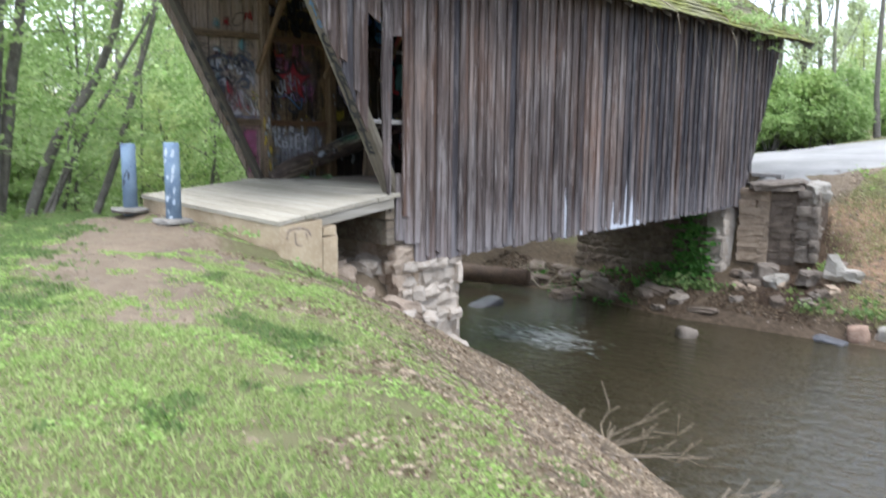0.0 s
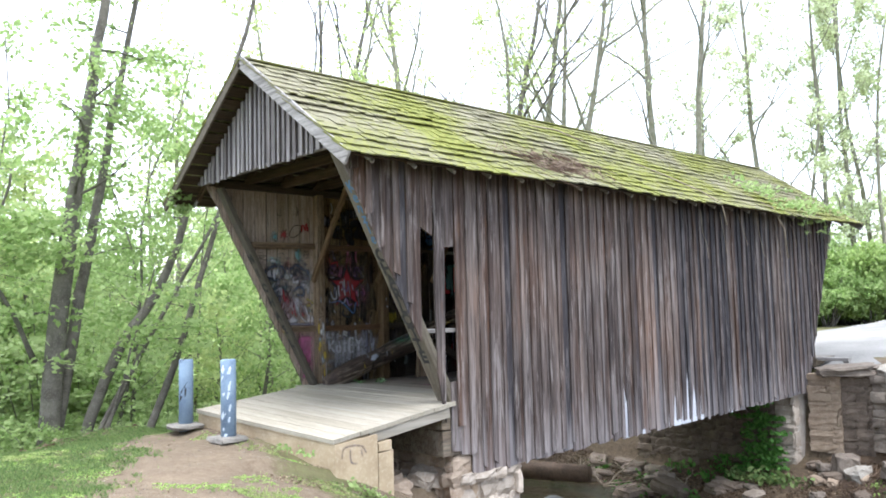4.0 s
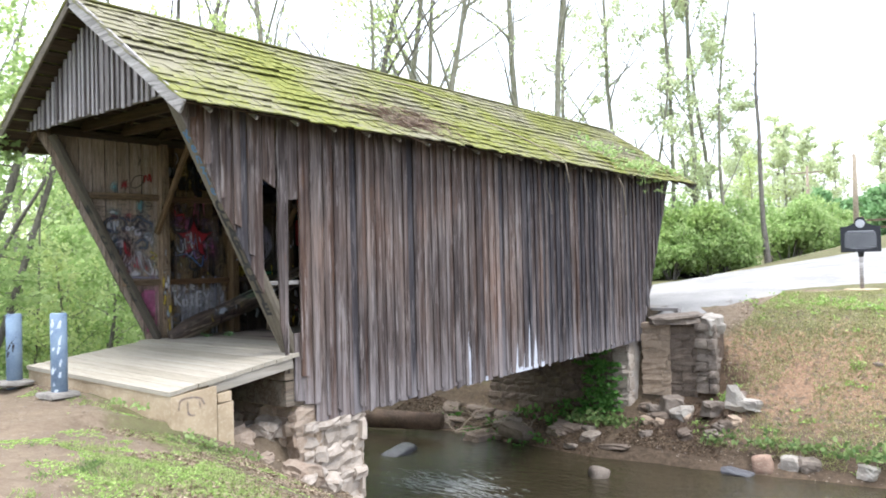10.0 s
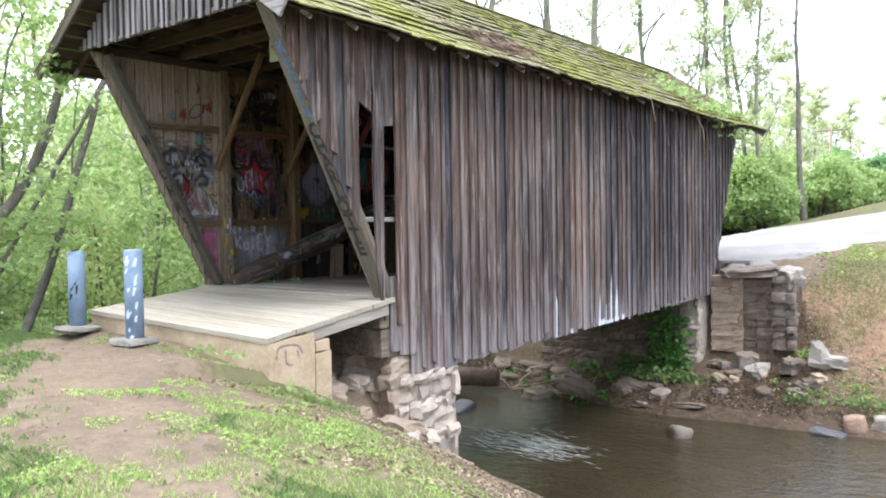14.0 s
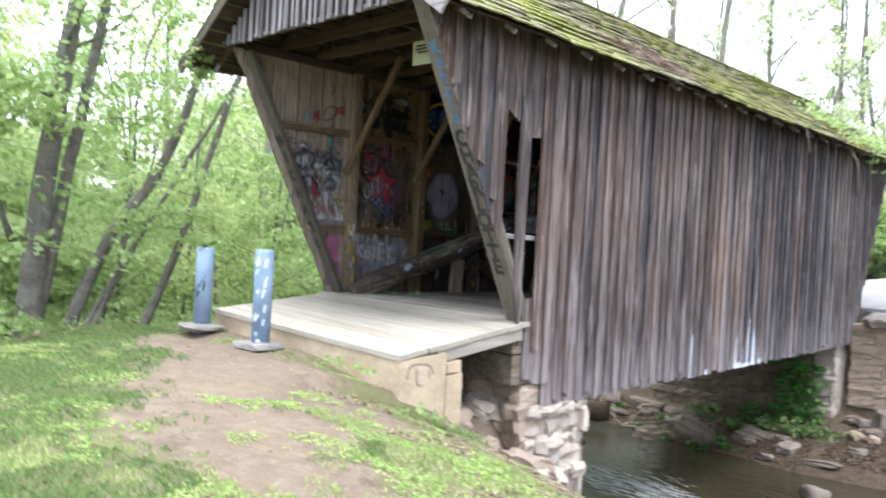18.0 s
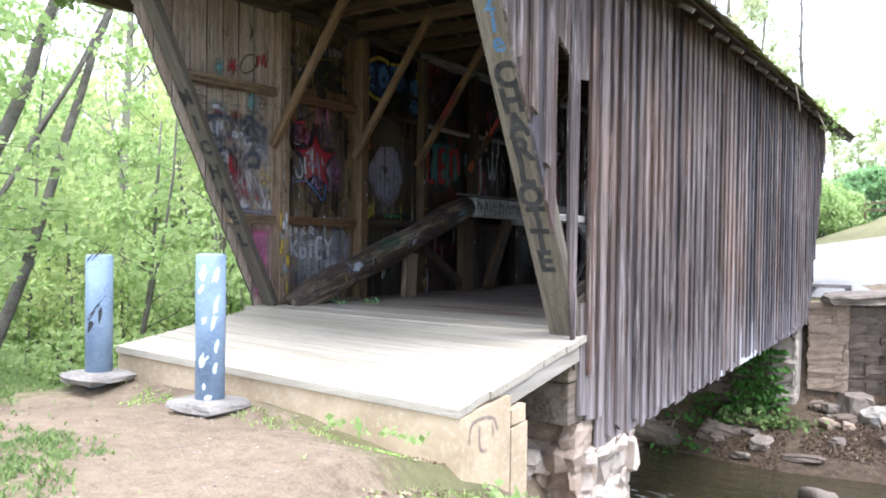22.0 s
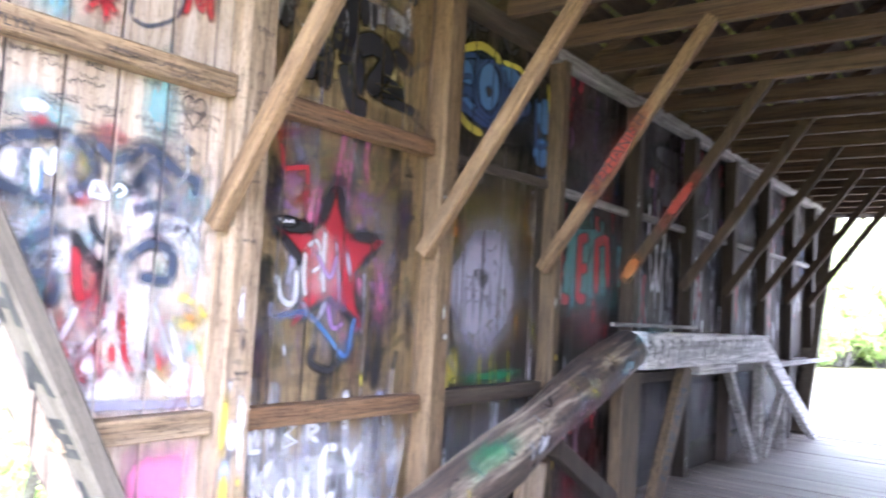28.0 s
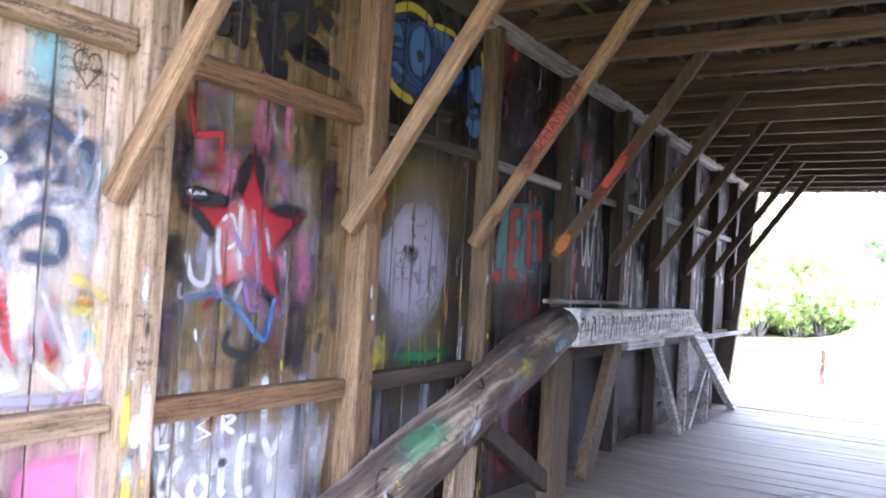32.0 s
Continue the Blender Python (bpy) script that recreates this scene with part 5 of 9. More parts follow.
P_PURPLE, P_LILAC, P_GREY = paint_mat("spray_purple", 0.30, 0.16, 0.36), paint_mat("spray_lilac", 0.42, 0.40, 0.52, 0.22), paint_mat("spray_grey", 0.35, 0.34, 0.36)
P_GREYINK = paint_mat("faded_ink", 0.07, 0.06, 0.06, 0.2)
P_POSTINK = spray("faded_ink_on_posts", (0.07, 0.06, 0.055), 0.2, 16, False)
# first colour: grime on the panels, and shade painted over the deep walls
P_GRIME_SHADE, P_OLIVE = paint_mat("grime_and_shade", 0.045, 0.038, 0.03, 0.28), paint_mat("old_olive_paint", 0.30, 0.23, 0.075, 0.28)

X_IN = XL + 0.027
WALL_L = lambda u, v, k=0: Vector((X_IN + 0.007 + 0.0012 * k, u, v))
X_IR = XR - 0.027
WALL_R = lambda u, v, k=0: Vector((X_IR - 0.007 - 0.0012 * k, u, v))


def paint_mesh(name, verts, cover, faces, mat, parent, label=""):
    ob = raw(name, verts, faces, mat, parent, label)
    at = ob.data.color_attributes.new("spray", "FLOAT_COLOR", "POINT")
    at.data.foreach_set("color", np.repeat(np.array(cover, dtype=np.float32) * 1.3, 4))
    ob.visible_shadow = False
    return ob


def blob(u, v, ru, rv, mat, k=0, strength=1.0, plane=None, parent=None, name="sprayed_patch", wob=0.25, n=22):
    plane = plane or WALL_L
    vs, cv, fs = [plane(u, v, k)], [strength], []
    ph = U(0, 50)
    for ring, (r, c) in enumerate(((0.45, strength * 0.9), (0.8, strength * 0.55), (1.18, 0.0))):
        for i in range(n):
            a = 6.2832 * i / n
            q = r * (1 + wob * noise.noise(Vector((math.cos(a) * 1.6 + ph, math.sin(a) * 1.6, ring * 0.2))) * 1.6)
            vs.append(plane(u + ru * q * math.cos(a), v + rv * q * math.sin(a), k))
            cv.append(c)
    for i in range(n):
        j = (i + 1) % n
        fs.append((0, 1 + i, 1 + j))
        for r in (0, 1):
            o, o2 = 1 + r * n, 1 + (r + 1) * n
            fs.append((o + i, o2 + i, o2 + j, o + j))
    return paint_mesh(name, vs, cv, fs, mat, parent or wall_l)


def stroke(pts, w, mat, k=1, plane=None, parent=None, name="painted_stroke", strength=1.0, smooth=True):
    """A sprayed line through the points, soft on both rims."""
    plane = plane or WALL_L
    p = [Vector((a, b)) for a, b in pts]
    if smooth and len(p) > 2:
        out = []
        for i in range(len(p) - 1):
            a, b, c, d = p[max(i - 1, 0)], p[i], p[i + 1], p[min(i + 2, len(p) - 1)]
            for s in range(6):
                t = s / 6
                out.append(0.5 * ((2 * b) + (c - a) * t + (2 * a - 5 * b + 4 * c - d) * t * t + (3 * b - a - 3 * c + d) * t ** 3))
        p = out + [p[-1]]
    if len(p) < 6:
        p = [a.lerp(b, k / 5) for a, b in zip(p, p[1:]) for k in range(5)] + [p[-1]]
    vs, cv, fs = [], [], []
    for i, q in enumerate(p):
        fade = min(1.0, 0.4 + 0.3 * min(i, len(p) - 1 - i))
        t = (p[min(i + 1, len(p) - 1)] - p[max(i - 1, 0)])
        t = t.normalized() if t.length > 1e-6 else Vector((1, 0))
        nrm = Vector((-t.y, t.x))
        for e, c in ((-1, 0), (-0.25, strength), (0.25, strength), (1, 0)):
            s = q + nrm * w * 0.85 * e
            vs.append(plane(s.x, s.y, k))
            cv.append(c * fade)
        if i:
            o = 4 * (i - 1)
            fs += [(o + m, o + m + 1, o + m + 5, o + m + 4) for m in range(3)]
    return paint_mesh(name, vs, cv, fs, mat, parent or wall_l)


def scribble(u0, u1, v0, v1, n, w, mat, seed, k=1, plane=None, parent=None):
    """A looping hand-drawn tag inside a rectangle."""
    r = random.Random(seed)
    pts = []
    for i in range(n):
        t = i / (n - 1)
        a = i * 2.2 + r.uniform(-0.5, 0.5)
        pts.append((u0 + (u1 - u0) * (0.1 + 0.8 * t + 0.12 * math.cos(a)), (v0 + v1) / 2 + (v1 - v0) * 0.5 * math.sin(a) * r.uniform(0.5, 1)))
    return stroke(pts, w, mat, k, plane, parent, "painted_tag")


def lettering(text, size, mat, matrix, parent, name="lettering", spacing=1.0, extrude=0.0004, inv=None, bold=0.0):
    """Painted or cut letters as a mesh: x to the right, y up the letters."""
    cu = bpy.data.curves.new(name, "FONT")
    cu.body, cu.size, cu.extrude, cu.align_x, cu.align_y, cu.space_character = text, size, extrude, "CENTER", "CENTER", spacing
    cu.resolution_u, cu.offset = 3, bold
    tmp = bpy.data.objects.new(name, cu)
    scene.collection.objects.link(tmp)
    me = bpy.data.meshes.new_from_object(tmp.evaluated_get(bpy.context.evaluated_depsgraph_get()))
    scene.collection.objects.unlink(tmp)
    bpy.data.objects.remove(tmp)
    me.transform(matrix)
    me.materials.clear()
    me.materials.append(mat)
    ob = new(name, me)
    ob.parent = parent
    if inv is not None:
        ob.matrix_parent_inverse = inv
    return ob


def on_left(u, v, rot=0.0, k=3):
    """Letters upright on the inner face of the far-side wall."""
    p = WALL_L(u, v, k)
    return Matrix.Translation(p) @ Matrix(((0, 0, 1, 0), (1, 0, 0, 0), (0, 1, 0, 0), (0, 0, 0, 1))) @ Matrix.Rotation(rot, 4, "Z")


def wash(u0, u1, v0, v1, mat, strength=0.6, k=0, plane=None, parent=None):
    """A thin patchy coat over a rectangle, fading at its rim."""
    plane = plane or WALL_L
    vs, cv, fs = [], [], []
    n = 8
    for i in range(n + 1):
        for j in range(n + 1):
            vs.append(plane(u0 + (u1 - u0) * i / n, v0 + (v1 - v0) * j / n, k))
            e = min(i, n - i, j, n - j)
            cv.append(strength * min(1.0, e / 2.0) * U(0.75, 1.1))
    for i in range(n):
        for j in range(n):
            a = i * (n + 1) + j
            fs.append((a, a + n + 1, a + n + 2, a + 1))
    return paint_mesh("paint_wash", vs, cv, fs, mat, parent or wall_l)


# first panel
wash(5.6, 6.6, 1.66, 2.75, P_WHITE, 0.35)
blob(6.24, 2.87, 0.1, 0.24, P_CYAN, 0, 0.62)
blob(5.80, 2.74, 0.16, 0.1, P_CYAN, 0, 0.6)
blob(5.79, 3.16, 0.09, 0.1, P_CYAN, 0, 0.6)
blob(5.77, 2.32, 0.13, 0.1, P_WHITE, 1, 1)
blob(5.84, 2.26, 0.16, 0.12, P_WHITE, 1, 0.95)
blob(5.72, 2.52, 0.1, 0.14, P_WHITE, 1, 0.8)
blob(6.36, 2.36, 0.1, 0.12, P_WHITE, 1, 0.85)
blob(6.19, 2.45, 0.09, 0.1, P_WHITE, 1, 0.8)
blob(6.27, 2.71, 0.16, 0.1, P_GREY, 0, 0.5)
blob(6.43, 2.31, 0.06, 0.12, P_WHITE, 1, 0.8)
blob(5.97, 1.85, 0.16, 0.1, P_WHITE, 1, 0.95)
blob(6.11, 1.78, 0.12, 0.09, P_WHITE, 1, 0.9)
blob(6.46, 1.78, 0.09, 0.12, P_WHITE, 1, 0.9)
blob(6.18, 2.04, 0.12, 0.2, P_WHITE, 1, 0.7)
blob(5.79, 2.08, 0.07, 0.1, P_CYAN, 1, 0.85)
blob(5.87, 2.15, 0.05, 0.09, P_CYAN, 1, 0.5)
blob(5.86, 2.04, 0.07, 0.07, P_ORANGE, 1, 0.5)
blob(6.04, 2.71, 0.09, 0.055, P_CRIMSON, 1, 0.55)
blob(5.78, 2.70, 0.06, 0.04, P_CRIMSON, 1, 0.6)
blob(5.96, 2.46, 0.05, 0.05, P_RED, 1, 0.6)
blob(6.02, 2.12, 0.08, 0.16, P_CRIMSON, 1, 0.7)
blob(5.96, 2.60, 0.05, 0.09, P_YELLOW, 1, 0.45)
blob(6.31, 2.06, 0.09, 0.08, P_OLIVE, 1, 0.4)
blob(6.44, 2.02, 0.08, 0.05, P_YELLOW, 1, 0.7)
blob(6.18, 2.47, 0.04, 0.1, P_RED, 1, 0.5)
blob(6.28, 2.36, 0.1, 0.05, P_PURPLE, 1, 0.5)
blob(6.32, 2.22, 0.06, 0.09, P_TEAL, 1, 0.5)
blob(6.47, 1.92, 0.05, 0.05, P_CYAN, 1, 0.6)
blob(6.44, 2.27, 0.04, 0.08, P_CYAN, 1, 0.5)
blob(5.93, 1.96, 0.06, 0.07, P_CRIMSON, 1, 0.5)
stroke([(5.88, 2.68), (5.70, 2.64), (5.62, 2.57), (5.64, 2.49), (5.75, 2.45), (5.90, 2.44)], 0.06, P_NAVY, 2, strength=0.8)
stroke([(5.75, 2.63), (5.75, 2.53), (5.77, 2.44)], 0.05, P_NAVY, 2, strength=0.7)
stroke([(5.81, 2.67), (5.93, 2.66), (5.99, 2.57), (5.96, 2.51), (5.89, 2.48)], 0.055, P_NAVY, 2, strength=0.78)
stroke([(5.97, 2.68), (6.08, 2.62), (6.20, 2.69), (6.34, 2.62), (6.43, 2.59), (6.41, 2.53)], 0.065, P_NAVY, 2, strength=0.78)
stroke([(6.04, 2.58), (6.14, 2.52), (6.23, 2.63), (6.33, 2.50)], 0.06, P_NAVY, 2, strength=0.7)
stroke([(6.15, 2.44), (6.27, 2.48), (6.36, 2.47)], 0.05, P_NAVY, 2, strength=0.7)
stroke([(6.15, 2.69), (6.17, 2.56), (6.21, 2.50)], 0.05, P_BLACK, 2, strength=0.7)
stroke([(5.79, 2.44), (5.78, 2.60), (5.83, 2.54), (5.85, 2.63)], 0.035, P_WHITE, 3, strength=1.1)
stroke([(5.80, 2.44), (5.80, 2.58)], 0.012, P_BLUE, 4, strength=0.9)
stroke([(5.98, 2.46), (6.00, 2.53), (6.05, 2.48), (5.99, 2.48)], 0.022, P_WHITE, 3, strength=1.1)
stroke([(6.08, 2.48), (6.12, 2.51), (6.09, 2.53), (6.07, 2.50)], 0.018, P_WHITE, 3, strength=0.8)
stroke([(5.91, 2.36), (5.77, 2.28), (5.78, 2.19), (5.87, 2.18), (5.87, 2.09), (5.76, 2.14)], 0.065, P_NAVY, 2, strength=0.78)
stroke([(5.78, 2.23), (5.91, 2.25)], 0.05, P_NAVY, 2, strength=0.8)
stroke([(5.92, 2.35), (6.00, 2.25), (6.05, 2.23), (6.12, 2.36)], 0.045, P_BLACK, 3, strength=0.8)
stroke([(6.04, 2.24), (6.06, 2.16), (6.08, 2.08)], 0.05, P_BLACK, 3, strength=0.8)
stroke([(5.99, 2.41), (6.01, 2.35), (6.06, 2.31), (6.06, 2.38)], 0.03, P_BLACK, 3, strength=0.9)
stroke([(6.14, 2.24), (6.23, 2.32), (6.34, 2.30), (6.33, 2.19), (6.19, 2.20)], 0.05, P_NAVY, 2, strength=0.85)
stroke([(6.23, 2.38), (6.36, 2.40), (6.41, 2.38)], 0.04, P_NAVY, 2, strength=0.6)
stroke([(5.95, 2.31), (5.96, 2.18), (5.99, 2.08)], 0.05, P_CRIMSON, 2, strength=0.8)
stroke([(5.91, 1.94), (5.95, 2.02), (5.97, 2.08)], 0.035, P_WHITE, 3, strength=0.62)
stroke([(5.95, 1.84), (6.03, 1.95), (6.10, 2.04)], 0.04, P_WHITE, 3, strength=0.62)
stroke([(5.95, 2.04), (5.93, 1.94), (5.97, 1.85)], 0.03, P_CRIMSON, 2, strength=0.9)
stroke([(6.00, 1.95), (5.99, 1.85), (6.04, 1.79)], 0.035, P_CRIMSON, 3, strength=0.62)
stroke([(6.08, 2.02), (6.06, 1.91), (6.09, 1.79)], 0.035, P_CRIMSON, 3, strength=0.6)
stroke([(6.12, 1.95), (6.12, 1.85)], 0.03, P_RED, 3, strength=0.9)
stroke([(6.16, 2.12), (6.22, 1.97), (6.27, 1.84), (6.42, 1.71)], 0.04, P_WHITE, 3, strength=0.62)
stroke([(6.15, 2.06), (6.17, 1.91), (6.21, 1.82)], 0.03, P_CRIMSON, 2, strength=0.8)
stroke([(6.23, 1.95), (6.28, 1.82)], 0.035, P_CRIMSON, 3, strength=0.6)
stroke([(6.29, 1.95), (6.35, 1.78)], 0.03, P_RED, 3, strength=0.8)
stroke([(6.26, 2.13), (6.34, 1.95), (6.41, 1.83)], 0.03, P_WHITE, 3, strength=0.55)
stroke([(6.35, 2.04), (6.43, 1.83), (6.46, 1.74)], 0.03, P_WHITE, 3, strength=0.8)
stroke([(6.38, 2.13), (6.46, 2.10), (6.54, 2.03)], 0.045, P_YELLOW, 3, strength=0.62)
stroke([(6.41, 2.06), (6.50, 2.02)], 0.03, P_ORANGE, 3, strength=0.7)
stroke([(6.00, 1.71), (6.16, 1.71), (6.36, 1.70), (6.56, 1.70)], 0.05, P_LILAC, 2, strength=0.7)
stroke([(5.88, 2.01), (5.87, 1.96), (5.90, 1.90)], 0.03, P_CYAN, 2, strength=0.7)
stroke([(5.71, 2.74), (5.77, 2.76), (5.80, 2.74)], 0.05, P_WHITE, 1, strength=0.8)
blob(6.38, 2.71, 0.032, 0.032, P_BLACK, 2, wob=0.1)
stroke([(5.90, 3.13), (6.03, 3.29)], 0.035, P_RED, 1, strength=1)
stroke([(5.91, 3.25), (6.04, 3.15)], 0.035, P_RED, 1, strength=1)
stroke([(5.96, 3.29), (5.99, 3.11)], 0.035, P_RED, 1, strength=1)
stroke([(5.90, 3.19), (6.04, 3.22)], 0.035, P_RED, 1, strength=1)
stroke([(6.31, 3.25), (6.34, 3.37), (6.39, 3.30), (6.41, 3.40), (6.44, 3.26)], 0.035, P_RED, 1, strength=1)
stroke([(6.08, 3.17), (6.16, 3.16), (6.28, 3.24), (6.30, 3.36), (6.17, 3.35), (6.09, 3.25), (6.08, 3.17)], 0.02, P_NAVY, 2, strength=0.7)
wash(6.16, 6.56, 0.95, 1.6, P_PINK, 0.85)
wash(6.26, 6.56, 0.72, 1.2, P_PINK, 0.7)
wash(6.3, 6.5, 1.2, 1.5, P_LILAC, 0.35, 1)
# a mist of overlapping sprays over the first panel
rq = random.Random(17)
for k in range(170):
    u, v = rq.uniform(5.68, 6.5), rq.uniform(1.74, 2.66)
    if u < 6.3 - (v - 0.75) * 0.53 + 0.12:
        continue
    low = v < 2.2
    m = rq.choice((P_WHITE, P_WHITE, P_CRIMSON, P_YELLOW, P_WHITE, P_RED, P_LILAC) if low else (P_WHITE, P_NAVY, P_CYAN, P_WHITE, P_LILAC, P_GREY))
    if k % 3 == 0:
        blob(u, v, rq.uniform(0.03, 0.09), rq.uniform(0.03, 0.11), m, k % 2, rq.uniform(0.25, 0.55))
    else:
        ln = rq.uniform(0.04, 0.13)
        stroke([(u + rq.uniform(-.05, .05), v + ln), (u + rq.uniform(-.03, .03), v), (u + rq.uniform(-.05, .05), v - ln)], rq.uniform(0.012, 0.04), m, 1 + k % 3, strength=rq.uniform(0.25, 0.55))
for txt, u, v, sz in (("Michael", 5.58, 2.83, 0.05), ("Cristin", 5.6, 2.77, 0.05), ("BILL", 5.96, 2.95, 0.045), ("M.M", 5.66, 2.43, 0.05), ("S.N+M", 6.43, 2.03, 0.04), ("B  T", 6.39, 2.92, 0.04), ("M  T", 6.39, 2.86, 0.04)):
    lettering(txt, sz * 0.9, M_INK, on_left(u, v, U(-0.06, 0.06)), wall_l)
def scrawl(u, v, w, h, mat, seed, plane=None, parent=None, k=3):
    """A word of quick small handwriting that cannot be read."""
    r = random.Random(seed)
    pts, x = [], u
    while x < u + w:
        for q in range(r.choice((3, 4))):
            pts.append((x + r.uniform(-0.1, 0.35) * h, v + r.uniform(-0.6, 0.6) * h))
        x += h * r.uniform(0.5, 0.8)
    return stroke(pts, 0.0030, mat, k, plane, parent, "handwriting", 1.0, False)


def RAIL_P(u, v, k=0):
    return Vector((XL + 0.027 + 0.0885 + 0.0006 * k, u, v))


def POST_F(u, v, k=0):
    return Vector((XL + 0.027 + 0.1315 + 0.0006 * k, u, v))


rr = random.Random(77)
for k in range(94):
    if k < 34 or k > 63:
        u, v = rr.uniform(5.36, 6.42), rr.uniform(2.66, 2.95) if k < 24 or k > 63 else rr.uniform(2.2, 2.7)
        if u > 6.3 - (v - 0.75) * 0.53 + 0.06:
            scrawl(u, v, rr.uniform(0.06, 0.15), rr.uniform(0.016, 0.026), P_GREYINK, 900 + k)
    elif k < 50:
        scrawl(rr.uniform(6.56, 6.60), rr.uniform(1.75, 3.3), rr.uniform(0.04, 0.08), rr.uniform(0.014, 0.022), P_POSTINK, 900 + k, POST_F)
    elif k < 58:
        scrawl(rr.uniform(5.85, 6.4), 3.0 + rr.uniform(-0.02, 0.02), rr.uniform(0.08, 0.2), 0.022, P_POSTINK, 900 + k, RAIL_P)
    else:
        scrawl(rr.uniform(8.3, 8.75), rr.uniform(2.0, 2.5), rr.uniform(0.06, 0.14), 0.03, P_GREYINK, 900 + k, None, None, 6)
stroke([(6.39 + 0.055 * 16 * math.sin(t) ** 3 / 16, 2.88 + 0.075 * (13 * math.cos(t) - 5 * math.cos(2 * t) - 2 * math.cos(3 * t) - math.cos(4 * t)) / 16) for t in np.linspace(0, 6.2832, 24)], 0.006, P_GREYINK, 3)

# second panel: star
wash(6.7, 7.88, 1.68, 2.96, P_OLIVE, 0.55)
wash(6.7, 7.88, 1.68, 1.98, P_GRIME_SHADE, 0.5)
wash(6.75, 7.88, 2.4, 2.98, P_OLIVE, 0.65)
wash(6.72, 7.88, 0.75, 1.58, P_GREY, 0.6)
wash(6.72, 7.88, 0.8, 1.58, P_WHITE, 0.6, 1)
wash(8.1, 9.2, 0.8, 1.58, P_GREY, 0.4)
wash(8.1, 9.22, 1.7, 2.95, P_OLIVE, 0.5)
wash(9.4, 10.58, 0.8, 2.9, P_GRIME_SHADE, 0.5)
blob(7.3, 2.75, 0.42, 0.22, P_OLIVE, 0, 0.9)
blob(7.25, 2.1, 0.48, 0.42, P_GRIME_SHADE, 0, 0.4)
blob(7.1, 2.62, 0.34, 0.18, P_PURPLE, 0, 1.0)
blob(7.55, 2.52, 0.16, 0.2, P_LILAC, 0, 0.6)
blob(6.98, 2.42, 0.14, 0.1, P_LILAC, 0, 0.5)
blob(7.48, 2.66, 0.2, 0.14, P_PURPLE, 0, 0.7)
blob(7.5, 2.25, 0.24, 0.4, P_PURPLE, 0, 0.75)
blob(6.85, 2.0, 0.1, 0.3, P_GRIME_SHADE, 0, 0.8)
blob(7.68, 2.3, 0.08, 0.45, P_GRIME_SHADE, 0, 0.8)
CS, RS = (7.23, 2.34), (0.40, 0.41)


def star_points(grow=1.0):
    out = []
    for i in range(10):
        a = radians(90 + 36 * i)
        r = (1.0 if i % 2 == 0 else 0.42) * grow
        out.append((CS[0] + RS[0] * r * math.cos(a), CS[1] + RS[1] * r * math.sin(a)))
    return out


sp = star_points(1.0)
paint_mesh("painted_star", [WALL_L(*CS, 5)] + [WALL_L(a, b, 5) for a, b in sp], [1.3] * 11, [(0, 1 + i, 1 + (i + 1) % 10) for i in range(10)], P_CRIMSON, wall_l, "red star with a black outline")
for i in range(10):
    stroke([sp[i], sp[(i + 1) % 10]], 0.062 if i in (9, 0, 1, 8) else 0.05, P_BLACK, 6, strength=1.2 if i in (9, 0, 1, 8, 2) else 0.8, smooth=False)
stroke([(6.88, 2.27), (6.92, 2.14), (7.00, 2.13), (7.00, 2.30)], 0.04, P_WHITE, 8, strength=0.62)
stroke([(7.05, 2.38), (7.05, 2.25), (7.07, 2.14)], 0.04, P_WHITE, 8, strength=0.62)
stroke([(7.05, 2.38), (7.12, 2.42), (7.15, 2.31), (7.07, 2.26)], 0.03, P_WHITE, 8, strength=0.58)
stroke([(7.17, 2.50), (7.17, 2.31), (7.19, 2.15)], 0.04, P_WHITE, 8, strength=0.58)
stroke([(7.24, 2.47), (7.28, 2.26), (7.31, 2.09)], 0.035, P_LILAC, 8, strength=0.6)
stroke([(7.32, 2.42), (7.37, 2.23)], 0.03, P_LILAC, 8, strength=0.8)
stroke([(7.04, 2.14), (7.14, 2.04), (7.21, 2.15)], 0.035, P_LILAC, 8, strength=0.8)
stroke([(7.11, 2.38), (7.22, 2.25), (7.26, 2.39)], 0.03, P_PURPLE, 9, strength=0.8)
stroke([(7.21, 2.15), (7.26, 2.01), (7.34, 2.04)], 0.035, P_PURPLE, 8, strength=0.8)
stroke([(6.87, 2.14), (6.87, 2.06), (7.05, 2.10)], 0.03, P_LILAC, 8, strength=0.6)
stroke([(6.87, 2.05), (7.07, 2.08), (7.21, 1.99), (7.36, 1.87), (7.40, 2.01), (7.42, 2.07)], 0.042, P_BLUE, 8, strength=0.66)
stroke([(7.35, 1.97), (7.37, 1.85)], 0.045, P_DEEPBLUE, 9, strength=0.6)
stroke([(7.00, 2.92), (6.85, 2.88), (6.89, 2.73), (7.03, 2.76), (7.04, 2.65), (6.95, 2.56)], 0.045, P_RED, 4, strength=0.85, smooth=False)
stroke([(7.16, 1.93), (7.13, 1.85), (7.26, 1.80), (7.34, 1.86)], 0.04, P_BLACK, 4, strength=1.0)
stroke([(7.52, 2.01), (7.59, 2.04)], 0.03, P_BLACK, 4, strength=0.8)
stroke([(6.96, 1.94), (6.97, 1.87)], 0.015, P_WHITE, 4, strength=0.9)
stroke([(7.49, 1.79), (7.50, 1.70)], 0.02, P_YELLOW, 4, strength=0.9)
stroke([(7.71, 2.29), (7.73, 2.20)], 0.012, P_YELLOW, 4, strength=0.9)
blob(7.16, 2.31, 0.11, 0.2, P_WHITE, 7, 0.5)
